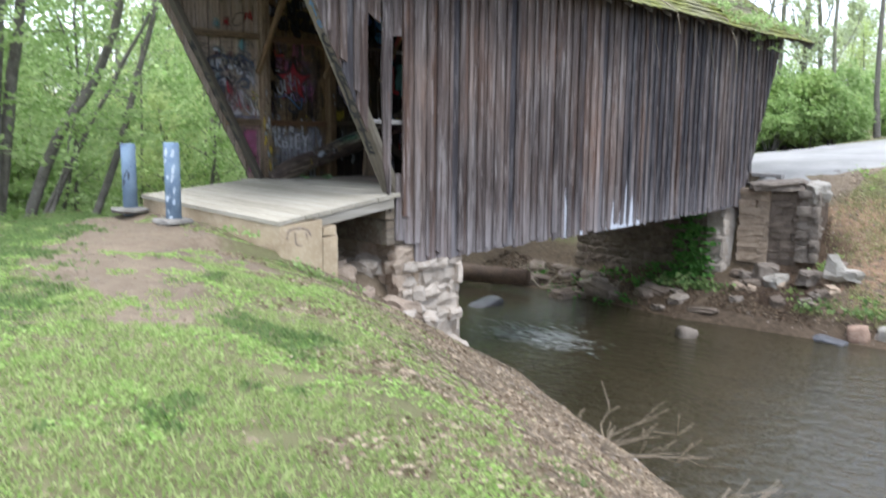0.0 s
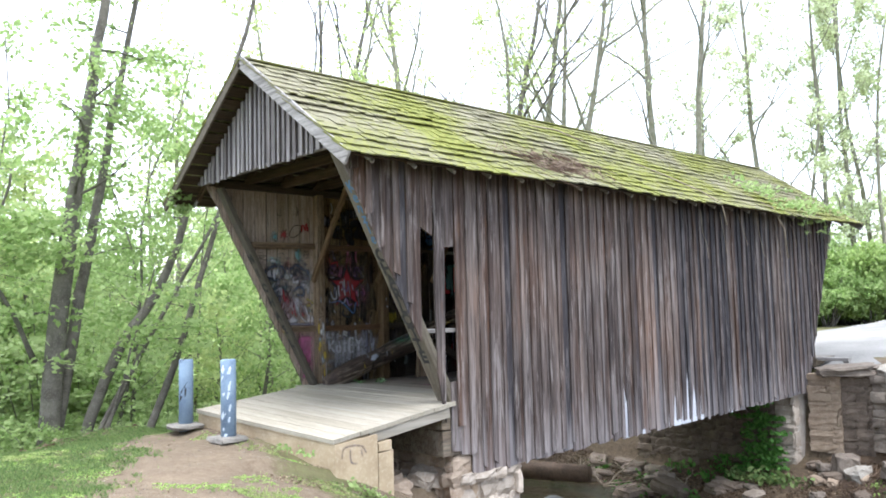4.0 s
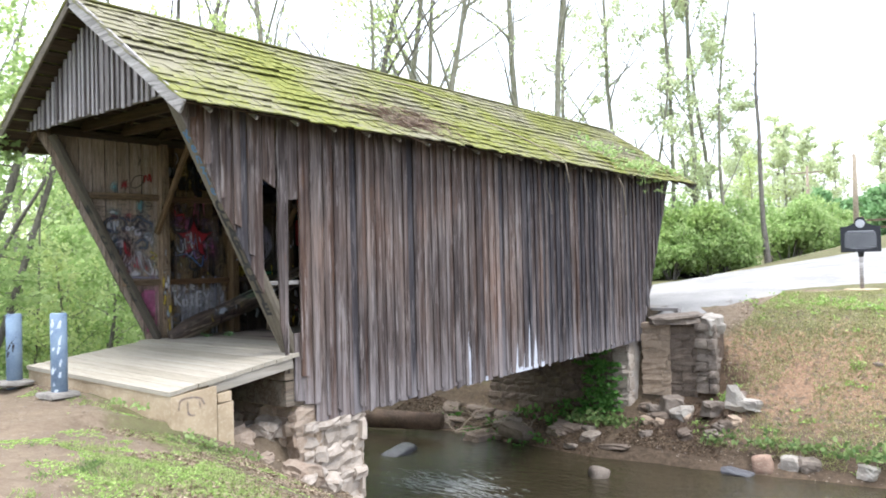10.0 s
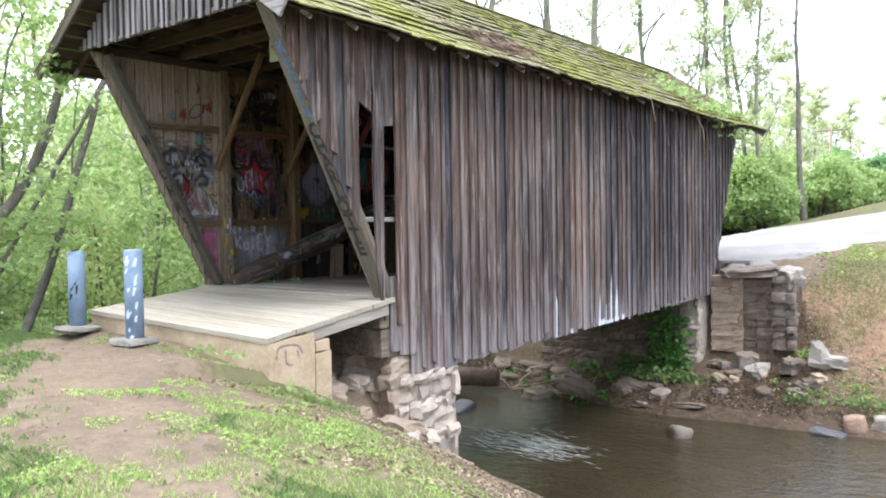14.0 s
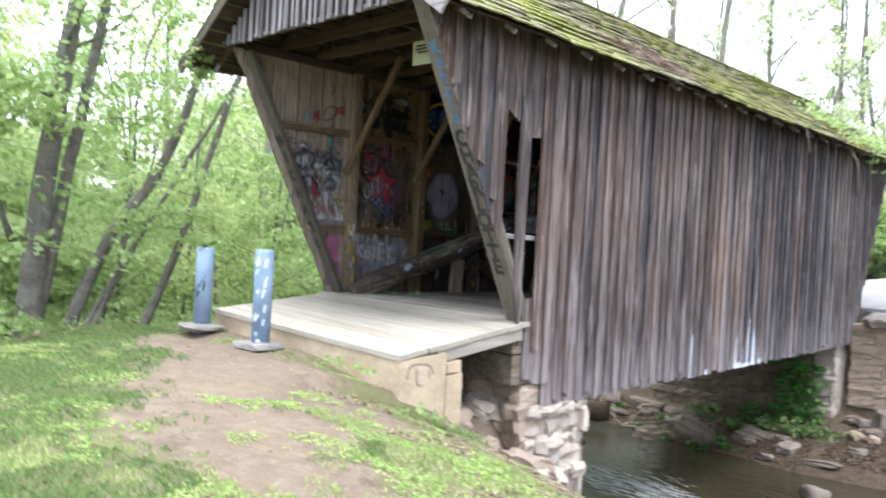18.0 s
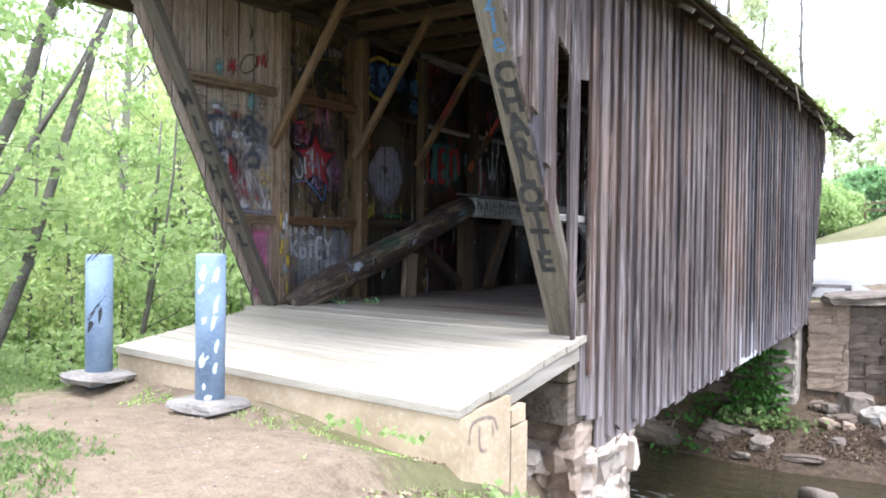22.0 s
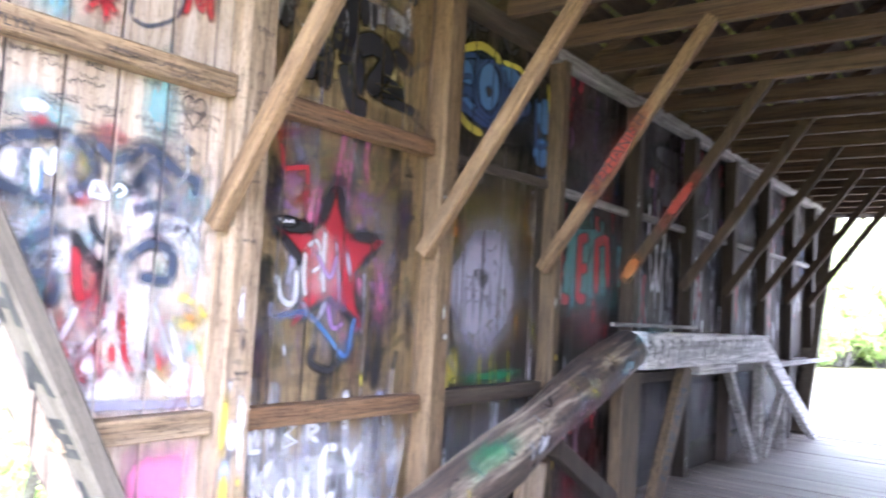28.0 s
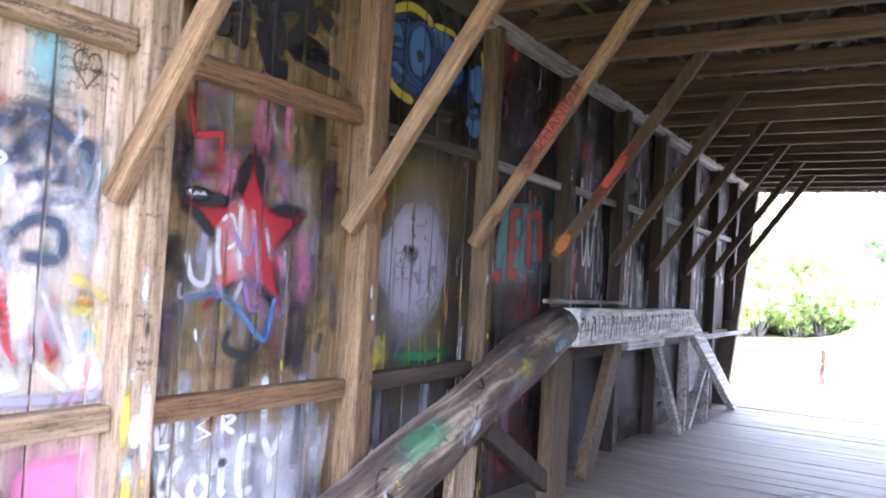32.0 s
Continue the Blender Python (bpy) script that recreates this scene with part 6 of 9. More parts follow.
blob(7.25, 2.15, 0.12, 0.1, P_PURPLE, 7, 0.5)
blob(6.99, 2.22, 0.08, 0.1, P_LILAC, 7, 0.55)
blob(6.92, 2.49, 0.09, 0.035, P_BLACK, 8, 1.2, wob=0.05)
scribble(6.86, 6.98, 2.485, 2.505, 9, 0.008, P_WHITE, 5, 10)
blob(7.35, 3.5, 0.4, 0.3, P_GREY, 0, 0.4)
blob(7.46, 3.63, 0.14, 0.07, P_GREY, 1, 1.10, wob=0.50)
blob(7.02, 3.34, 0.12, 0.05, P_GREY, 1, 1.00, wob=0.50)
blob(7.61, 3.64, 0.13, 0.08, P_GREY, 1, 1.00, wob=0.50)
blob(6.81, 3.47, 0.11, 0.10, P_GREY, 1, 0.90, wob=0.40)
blob(7.22, 3.53, 0.03, 0.08, P_WHITE, 2, 1.00, wob=0.25)
blob(7.41, 3.60, 0.03, 0.08, P_WHITE, 2, 1.00, wob=0.25)
blob(7.36, 3.33, 0.17, 0.12, P_BLACK, 2, 0.55, wob=0.40)
blob(7.08, 3.27, 0.13, 0.08, P_BLACK, 2, 0.45, wob=0.40)
blob(7.28, 3.61, 0.14, 0.14, P_BLACK, 2, 0.35, wob=0.40)
stroke([(6.88, 3.54), (6.82, 3.37)], 0.060, P_BLACK, 3, strength=1.7)
stroke([(7.15, 3.64), (7.18, 3.5), (7.17, 3.36)], 0.070, P_BLACK, 3, strength=1.7)
stroke([(7.26, 3.7), (7.26, 3.51), (7.22, 3.31)], 0.080, P_BLACK, 3, strength=1.7)
stroke([(7.33, 3.72), (7.36, 3.54)], 0.060, P_BLACK, 3, strength=1.7)
stroke([(7.42, 3.68), (7.42, 3.55)], 0.040, P_BLACK, 3, strength=1.7)
stroke([(6.98, 3.33), (7.0, 3.17)], 0.090, P_BLACK, 3, strength=1.7)
stroke([(6.99, 3.32), (7.1, 3.36), (7.09, 3.15)], 0.080, P_BLACK, 3, strength=1.7)
stroke([(7.22, 3.31), (7.3, 3.14), (7.41, 3.12)], 0.080, P_BLACK, 3, strength=1.7)
stroke([(7.31, 3.42), (7.43, 3.47), (7.54, 3.41), (7.41, 3.21)], 0.100, P_BLACK, 3, strength=1.7)
stroke([(7.32, 3.41), (7.33, 3.16)], 0.080, P_BLACK, 3, strength=1.7)
stroke([(7.58, 3.48), (7.75, 3.4)], 0.070, P_BLACK, 3, strength=1.7)
stroke([(7.5, 3.31), (7.68, 3.27), (7.46, 3.23), (7.79, 3.19)], 0.050, P_BLACK, 3, strength=1.7)
stroke([(7.66, 3.6), (7.73, 3.56), (7.65, 3.55), (7.75, 3.52)], 0.040, P_BLACK, 3, strength=1.7)
stroke([(7.49, 3.77), (7.51, 3.69)], 0.050, P_BLACK, 3, strength=1.7)
stroke([(7.68, 3.8), (7.76, 3.82)], 0.060, P_BLACK, 3, strength=1.7)
M_FADEDINK0 = mottled("old_black_lettering", (0.05, 0.05, 0.05), (0.16, 0.15, 0.14), None, 12.0, 0.8, 0.1, 0.002)
# white lower part with letters
for k in range(7):
    blob(6.84 + 0.15 * k, U(1.3, 1.5), 0.05, U(0.12, 0.28), P_WHITE, 0, U(0.4, 0.8))
blob(7.3, 1.2, 0.45, 0.3, P_GREY, 0, 0.45)
for q in ([(6.84, 1.42), (6.85, 1.2)], [(6.95, 1.42), (6.86, 1.31), (6.96, 1.19)], [(7.03, 1.32), (6.99, 1.26), (7.03, 1.2), (7.09, 1.25), (7.04, 1.32)], [(7.16, 1.42), (7.16, 1.22), (7.19, 1.2)], [(7.11, 1.34), (7.22, 1.35)], [(7.36, 1.42), (7.27, 1.41), (7.27, 1.2), (7.36, 1.2)], [(7.27, 1.31), (7.34, 1.31)], [(7.4, 1.43), (7.46, 1.32), (7.54, 1.44)], [(7.46, 1.32), (7.46, 1.18)]):
    stroke(q, 0.042, P_WHITE, 3, strength=1.1, smooth=len(q) > 3)
for q in ([(6.8, 1.56), (6.81, 1.46), (6.88, 1.46)], [(6.93, 1.56), (6.93, 1.46)], [(7.0, 1.56), (7.0, 1.46), (7.08, 1.48), (7.01, 1.52), (7.07, 1.55), (7.0, 1.56)], [(7.15, 1.46), (7.15, 1.56), (7.22, 1.53), (7.16, 1.5), (7.23, 1.46)]):
    stroke(q, 0.028, P_WHITE, 3, strength=0.95, smooth=False)
lettering("CAROL", 0.24, M_FADEDINK0, on_left(7.2, 0.98, 0.0, 3), wall_l, "lettering", 1.15)

# third panel: blue shape and grey oval
blob(8.45, 3.48, 0.44, 0.28, P_DEEPBLUE, 4, 1.20, wob=0.15)
blob(8.80, 3.52, 0.28, 0.22, P_DEEPBLUE, 4, 1.10, wob=0.30)
blob(8.22, 3.54, 0.13, 0.09, P_BLUE, 5, 1.30, wob=0.25)
blob(8.50, 3.52, 0.13, 0.17, P_BLUE, 6, 1.40, wob=0.06)
blob(8.27, 3.35, 0.12, 0.07, P_BLUE, 5, 0.90, wob=0.25)
blob(8.75, 3.65, 0.16, 0.09, P_BLUE, 5, 1.00, wob=0.25)
blob(9.21, 3.50, 0.14, 0.14, P_BLUE, 5, 1.30, wob=0.25)
blob(9.18, 3.22, 0.11, 0.12, P_BLUE, 5, 1.20, wob=0.25)
blob(8.86, 3.27, 0.23, 0.14, P_BLACK, 5, 0.70, wob=0.25)
blob(8.50, 3.49, 0.04, 0.05, P_BLACK, 8, 1.20, wob=0.25)
stroke([(8.09, 3.57), (8.21, 3.67), (8.39, 3.75), (8.58, 3.73), (8.57, 3.68)], 0.050, P_YELLOW, 7, strength=1.15)
stroke([(8.23, 3.46), (8.09, 3.43), (8.11, 3.35), (8.28, 3.24), (8.46, 3.21)], 0.050, P_YELLOW, 7, strength=1.15)
stroke([(9.02, 3.03), (9.26, 3.01)], 0.050, P_YELLOW, 7, strength=1.15)
stroke([(9.23, 3.74), (9.3, 3.41), (9.3, 3.03)], 0.035, P_YELLOW, 6, strength=1.15)
stroke([(8.63, 3.72), (8.85, 3.73), (8.89, 3.7)], 0.035, P_YELLOW, 6, strength=1.15)
stroke([(8.48, 3.69), (8.62, 3.66), (8.66, 3.53), (8.61, 3.4), (8.52, 3.33), (8.39, 3.38), (8.35, 3.48), (8.37, 3.6), (8.48, 3.69)], 0.030, P_DEEPBLUE, 8, strength=1.15)
stroke([(8.11, 3.52), (8.21, 3.63), (8.33, 3.67), (8.37, 3.64)], 0.035, P_DEEPBLUE, 8, strength=1.15)
stroke([(8.13, 3.46), (8.3, 3.53), (8.34, 3.38)], 0.030, P_DEEPBLUE, 8, strength=1.15)
stroke([(8.17, 3.37), (8.34, 3.3), (8.51, 3.27)], 0.040, P_DEEPBLUE, 8, strength=1.15)
stroke([(8.67, 3.68), (8.73, 3.49), (8.65, 3.33)], 0.030, P_DEEPBLUE, 8, strength=1.15)
stroke([(9.08, 3.62), (9.11, 3.29), (9.23, 3.29), (9.37, 3.43)], 0.030, P_DEEPBLUE, 8, strength=1.15)
stroke([(9.32, 3.68), (9.37, 3.38), (9.26, 3.08), (9.13, 3.06)], 0.030, P_DEEPBLUE, 8, strength=1.15)
stroke([(8.18, 3.91), (8.12, 3.81), (8.2, 3.74), (8.27, 3.84), (8.18, 3.91)], 0.045, P_BLACK, 2, strength=1.15)
stroke([(8.32, 3.93), (8.34, 3.76), (8.46, 3.78)], 0.045, P_BLACK, 2, strength=1.15)
stroke([(8.4, 3.96), (8.36, 3.86), (8.48, 3.88)], 0.035, P_BLACK, 2, strength=1.15)
stroke([(8.61, 3.94), (8.73, 3.81), (8.84, 3.86)], 0.040, P_BLACK, 2, strength=1.15)
stroke([(8.95, 3.95), (8.98, 3.81)], 0.040, P_BLACK, 2, strength=1.15)
blob(8.5, 2.55, 0.38, 0.3, P_YELLOW, 0, 0.45, wob=0.5)
blob(8.57, 2.27, 0.42, 0.45, P_LILAC, 3, 1.05, wob=0.12)
blob(8.56, 2.32, 0.06, 0.07, P_GRIME_SHADE, 4, 0.9)
for k in range(7):
    stroke([(8.28 + 0.09 * k, 2.45 - 0.05 * (k % 3)), (8.29 + 0.09 * k, 1.98)], 0.03, P_GREY, 4, strength=0.5)
stroke([(8.5 + 0.06 * math.cos(a), 2.28 + 0.1 * math.sin(a)) for a in np.linspace(0, 6.3, 10)], 0.008, P_BLACK, 3)
for k in range(9):
    u = U(8.16, 9.1)
    stroke([(u, 1.9), (u + 0.01, U(1.4, 1.75))], U(0.012, 0.03), P_YELLOW, 2)
blob(8.25, 1.78, 0.12, 0.16, P_YELLOW, 1, 0.7)
blob(8.75, 1.72, 0.4, 0.05, P_GREEN, 2, 0.8)
blob(8.22, 2.62, 0.08, 0.14, P_ORANGE, 1, 0.7)
# fourth panel and on
blob(9.95, 2.45, 0.5, 0.4, P_TEAL, 0, 0.9)
blob(9.95, 2.05, 0.5, 0.12, P_RED, 0, 0.6)
for q in ([(9.55, 2.8), (9.55, 2.25), (9.72, 2.22)], [(9.98, 2.72), (9.84, 2.7), (9.84, 2.25), (9.98, 2.25)], [(9.86, 2.48), (9.98, 2.48)], [(10.15, 2.25), (10.12, 2.7), (10.3, 2.74), (10.36, 2.3)]):
    stroke(q, 0.085, P_RED, 4, strength=1.1, smooth=False)
blob(9.6, 3.5, 0.3, 0.3, P_CRIMSON, 0, 0.4)
blob(10.0, 3.5, 0.3, 0.35, P_PURPLE, 0, 0.4)
blob(9.9, 1.1, 0.3, 0.35, P_CRIMSON, 0, 0.5)
for k in range(24):
    u = 10.75 + k * 0.29 + U(-0.05, 0.05)
    stroke([(u, U(2.5, 3.3)), (u + U(-0.02, 0.02), U(2.0, 2.25))], U(0.04, 0.10), (P_WHITE, P_GRIME_SHADE, P_GREY)[k % 3], 1, strength=U(0.5, 0.9))
for k in range(10):
    blob(U(10.6, 17), U(1.2, 3.5), U(0.2, 0.5), U(0.2, 0.5), (P_GRIME_SHADE, P_PURPLE, P_GRIME_SHADE, P_DEEPBLUE, P_CRIMSON)[k % 5], 0, U(0.4, 0.8))
for k in range(12):
    scribble(10.6 + k * 0.55, 11.0 + k * 0.55, 2.3, 2.9, 8, 0.03, (P_BLACK, P_WHITE)[k % 2], 600 + k, 2)
# opposite wall
for k in range(26):
    blob(U(7.6, 16), U(1.0, 3.5), U(0.12, 0.4), U(0.15, 0.4), (P_WHITE, P_CRIMSON, P_GRIME_SHADE, P_BLUE, P_PINK, P_GREEN, P_YELLOW)[k % 7], 0, U(0.5, 0.9), WALL_R, wall_r)
for k in range(14):
    scribble(7.6 + k * 0.55, 8.1 + k * 0.55, U(1.5, 2.2), U(2.4, 3.2), 9, 0.05, (P_BLACK, P_WHITE, P_RED)[k % 3], 700 + k, 2, WALL_R, wall_r)

rm = random.Random(91)
for u0, u1, v0, v1, n, mats, size in (
        (6.72, 7.86, 1.7, 2.9, 60, (P_PURPLE, P_LILAC, P_GRIME_SHADE, P_WHITE, P_OLIVE, P_BLACK, P_CRIMSON, P_GRIME_SHADE), 1.0), (6.72, 7.86, 3.08, 3.8, 26, (P_BLACK, P_GREY, P_GRIME_SHADE, P_OLIVE, P_WHITE), 1.2),
        (6.72, 7.88, 0.78, 1.55, 34, (P_WHITE, P_GREY, P_LILAC, P_GRIME_SHADE, P_WHITE), 1.2), (8.1, 9.2, 1.7, 2.9, 60, (P_OLIVE, P_YELLOW, P_LILAC, P_GREY, P_ORANGE, P_WHITE, P_LILAC), 1.0),
        (8.1, 9.2, 0.78, 1.6, 26, (P_GRIME_SHADE, P_YELLOW, P_GREY, P_BLACK), 1.0), (9.4, 10.55, 0.8, 2.9, 46, (P_CRIMSON, P_GRIME_SHADE, P_TEAL, P_BLACK, P_RED), 1.1), (10.8, 16.8, 0.9, 3.6, 90, (P_GRIME_SHADE, P_BLACK, P_WHITE, P_GREY, P_CRIMSON, P_GRIME_SHADE), 1.3),
        (5.5, 6.5, 3.1, 3.75, 12, (P_WHITE, P_CYAN, P_GRIME_SHADE), 0.8)):
    for k in range(n):
        u, v = rm.uniform(u0, u1), rm.uniform(v0, v1)
        a, ln = rm.choice((1.57, 1.57, rm.uniform(0, 3.14))), rm.uniform(0.05, 0.2) * size
        c, s_ = math.cos(a) * ln, math.sin(a) * ln
        stroke([(u - c, v - s_), (u + rm.uniform(-.05, .05), v), (u + c, v + s_)], rm.uniform(0.012, 0.06), mats[k % len(mats)], 1 + k % 3, strength=rm.uniform(0.22, 0.55))
# dark strokes high on the wall: dark scrawl plus shade laid on as paint
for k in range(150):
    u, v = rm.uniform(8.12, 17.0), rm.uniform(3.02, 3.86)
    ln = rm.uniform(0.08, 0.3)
    stroke([(u, v + ln), (u + rm.uniform(-.08, .08), v), (u + rm.uniform(-.05, .05), v - ln)], rm.uniform(0.06, 0.16), (P_GRIME_SHADE, P_BLACK, P_GRIME_SHADE, P_PURPLE, P_GRIME_SHADE, P_DEEPBLUE, P_CRIMSON)[k % 7 if u > 9.4 else k % 2 * 2], 0, strength=rm.uniform(0.5, 0.9))
for k in range(110):
    u, v = rm.uniform(6.75, 7.85) if k % 3 else rm.uniform(8.1, 10.4), rm.uniform(0.75, 1.58)
    ln = rm.uniform(0.06, 0.25)
    stroke([(u, v + ln), (u + rm.uniform(-.02, .02), v), (u + rm.uniform(-.03, .03), v - ln)], rm.uniform(0.03, 0.09), (P_WHITE, P_GREY, P_WHITE, P_LILAC, P_GREY)[k % 5], k % 2, strength=rm.uniform(0.4, 0.85))
for k in range(90):
    u, v = rm.uniform(6.74, 7.86), rm.uniform(1.68, 2.95)
    edge = min(u - 6.7, 7.9 - u) < 0.16 or v < 1.85
    ln = rm.uniform(0.05, 0.22)
    stroke([(u, v + ln), (u + rm.uniform(-.04, .04), v), (u + rm.uniform(-.05, .05), v - ln)], rm.uniform(0.03, 0.10), (P_GRIME_SHADE if k % 3 else P_BLACK) if edge else (P_PURPLE, P_LILAC, P_OLIVE, P_GRIME_SHADE, P_PINK, P_BLACK)[k % 6], k % 3, strength=rm.uniform(0.35, 0.75))
for k in range(70):
    u, v = rm.uniform(9.42, 10.56), rm.uniform(1.0, 2.95)
    ln = rm.uniform(0.05, 0.22)
    stroke([(u, v + ln), (u, v), (u + rm.uniform(-.04, .04), v - ln)], rm.uniform(0.04, 0.11), (P_TEAL, P_RED, P_TEAL, P_CYAN, P_CRIMSON)[k % 5] if v > 2.15 else (P_CRIMSON, P_BLACK, P_GRIME_SHADE, P_GREY, P_GRIME_SHADE)[k % 5], k % 2, strength=rm.uniform(0.4, 0.8))
for k in range(60):
    u, v = rm.uniform(10.75, 16.5), rm.uniform(1.9, 3.0)
    ln = rm.uniform(0.1, 0.4)
    stroke([(u, v + ln), (u + rm.uniform(-.015, .015), v), (u, v - ln)], rm.uniform(0.03, 0.09), (P_WHITE, P_BLACK, P_WHITE, P_GREY)[k % 4], 1 + k % 2, strength=rm.uniform(0.5, 1.0))
# dark washes: dark-painted panels, and shade under roof and chord put in as colour
wash(8.1, 9.24, 3.03, 3.9, P_GRIME_SHADE, 0.95)
wash(8.1, 9.22, 2.6, 2.98, P_OLIVE, 0.5, 1)
wash(6.74, 7.88, 2.5, 2.98, P_OLIVE, 0.75)
wash(6.74, 7.88, 2.55, 2.98, P_GRIME_SHADE, 0.4, 1)
wash(6.74, 7.88, 3.05, 3.88, P_OLIVE, 0.8)
wash(9.38, 10.6, 3.03, 3.9, P_GRIME_SHADE, 0.9)
wash(10.72, 13.3, 2.95, 3.9, P_GRIME_SHADE, 0.95)
wash(13.3, 17.0, 2.95, 3.9, P_GRIME_SHADE, 0.8)
wash(10.7, 17.0, 0.72, 1.7, P_GRIME_SHADE, 1.0)
wash(10.7, 17.0, 0.72, 1.7, P_GRIME_SHADE, 0.7, 1)
wash(9.4, 10.6, 2.12, 2.95, P_TEAL, 0.9, 1)
wash(9.4, 10.6, 1.72, 2.2, P_GRIME_SHADE, 0.7, 1)
for k, (u0, u1) in enumerate(((10.75, 11.2), (11.45, 11.95), (12.1, 12.6), (12.75, 13.2), (13.4, 13.9), (14.1, 14.55), (14.8, 15.3), (15.45, 15.9), (16.05, 16.6))):
    wash(u0 + 0.08 * (k % 2), u1 - 0.1, 1.75, 2.95, (P_WHITE, P_GREY, P_WHITE)[k % 3], 0.95 if k % 2 == 0 else 0.6, 1)
    scribble(u0, u1, 1.9 + 0.1 * (k % 3), 2.8, 9, 0.03, P_BLACK if k % 2 else P_CRIMSON, 640 + k, 3)
# runs of thick paint on posts and rails
def POST_P(u, v, k=0):
    return Vector((XL + 0.027 + 0.1325 + 0.0006 * k, u, v))


SP_LB = spray("post_pale_blue", (0.42, 0.5, 0.6), 0.34, 20, False)
SP_Y, SP_W, SP_B = spray("post_yellow", (0.62, 0.45, 0.06), 0.3, 20, False), spray("post_white", (0.7, 0.7, 0.72), 0.36, 20, False), spray("post_dark", (0.05, 0.045, 0.05), 0.4, 20, False)
for py in (6.62, 8.0, 9.31, 10.66, 12.0, 13.3):
    for k in range(16):
        u, v = py + rm.uniform(-0.05, 0.05), rm.uniform(0.85, 3.2 if k % 2 else 1.9)
        ln = rm.uniform(0.04, 0.22)
        stroke([(u, v), (u + rm.uniform(-.006, .006), v - ln)], rm.uniform(0.008, 0.04), (SP_Y, SP_W, SP_B, SP_B)[k % 4], 1 + k % 3, POST_P, wall_l, "paint_run", rm.uniform(0.5, 0.9), False)

for k in range(14):
    u, v = 6.62 + rm.uniform(-0.06, 0.06), rm.uniform(0.95, 1.8)
    stroke([(u, v), (u + rm.uniform(-.01, .01), v - rm.uniform(0.1, 0.3))], rm.uniform(0.03, 0.06), (SP_Y, SP_W, SP_Y, SP_LB)[k % 4], 1 + k % 3, POST_P, wall_l, "paint_run", rm.uniform(0.7, 1.1), False)
# letters down the slanting end posts, and on a brace
T_POST = Vector((0, -1.67, 3.16)).normalized()
N_POST = Vector((0, -T_POST.z, T_POST.y))


def post_letter(ch, x, y0, s, size, mat, off=0.068, bold=0.0, tilt=0.0):
    """One letter on the outer face of a slanting post, s metres up from its foot."""
    p = Vector((x, y0, DECK)) + T_POST * s + N_POST * off
    m = Matrix.Translation(p) @ Matrix((Vector((1, 0, 0)), T_POST, Vector((0, T_POST.y * 0 - T_POST.z, T_POST.y)))).transposed().to_4x4() @ Matrix.Rotation(tilt, 4, "Z")
    return lettering(ch, size, mat, m, bridge, "lettering", inv=BINV, bold=bold)


M_FADEDINK = mottled("faded_black_lettering", (0.018, 0.018, 0.018), (0.045, 0.043, 0.04), None, 14.0, 0.8, 0.1, 0.002)
for i, ch in enumerate("CHARLOTTE"):
    post_letter(ch, XR - 0.14 + U(-0.01, 0.01), 6.17, 2.15 - i * 0.1825, 0.245, M_FADEDINK, bold=0.011, tilt=U(-0.12, 0.12))
P_BLUELET = mottled("blue_lettering", (0.05, 0.12, 0.22), (0.09, 0.17, 0.27), None, 20, 0.7, 0.1, 0.002)
for i, ch in enumerate("Kenzie"):
    post_letter(ch, XR - 0.14, 6.17, 3.08 - i * 0.14, 0.2, P_BLUELET, bold=0.004, tilt=U(-0.2, 0.2))
for i in range(7):
    m = post_letter("MICHAEL"[i], XL + 0.14, 6.45, 2.35 - i * 0.257, 0.2, M_FADEDINK, off=0.0455, bold=0.011, tilt=U(-0.15, 0.15))
BR_A, BR_B = Vector((XL + 0.09, 9.18, 2.42)), Vector((XL + 1.20, 9.18, 4.0))
BR_T = (BR_B - BR_A).normalized()


def on_brace(s, y, off):
    p = BR_A + BR_T * s
    p = Vector((p.x, y - 0.0325 - off, p.z))
    up = Vector((-BR_T.z, 0, BR_T.x))
    return Matrix.Translation(p) @ Matrix((BR_T, up, Vector((0, -1, 0)))).transposed().to_4x4()


def brace_plane(y):
    def f(u, v, k=0):
        return on_brace(u, y, 0.002 + 0.0008 * k) @ Vector((0, v, 0))
    return f


SPRAYB_RED, SPRAYB_GREEN = spray("brace_red", (0.32, 0.05, 0.03), 0.40, 22, False), spray("brace_green", (0.02, 0.22, 0.12), 0.2, 16, False)
s_red = stroke([(0.55, 0), (1.3, 0)], 0.10, SPRAYB_RED, 0, brace_plane(9.18), bridge, smooth=False)
s_red.matrix_parent_inverse = BINV
lettering("STEPHANIE H", 0.10, M_INK, on_brace(0.92, 9.18, 0.005), bridge, "lettering", 1.0, inv=BINV)
for yb, m, a, b in ((10.53, SPRAYB_RED, 0.5, 1.1), (10.53, spray("brace_orange", (0.36, 0.13, 0.03), 0.2, 16, False), 0.0, 0.25)):
    o = stroke([(a, 0), (b, 0)], 0.10, m, 0, brace_plane(yb), bridge, smooth=False)
    o.matrix_parent_inverse = BINV
IN_RAIL = Matrix(((0, 0, 1, 0), (1, 0, 0, 0), (0, 1, 0, 0), (0, 0, 0, 1)))
lettering("RIP KATLYN", 0.052, M_INK, Matrix.Translation((XL + 0.027 + 0.0895, 5.55, 2.99)) @ IN_RAIL, wall_l, "lettering", 1.05)

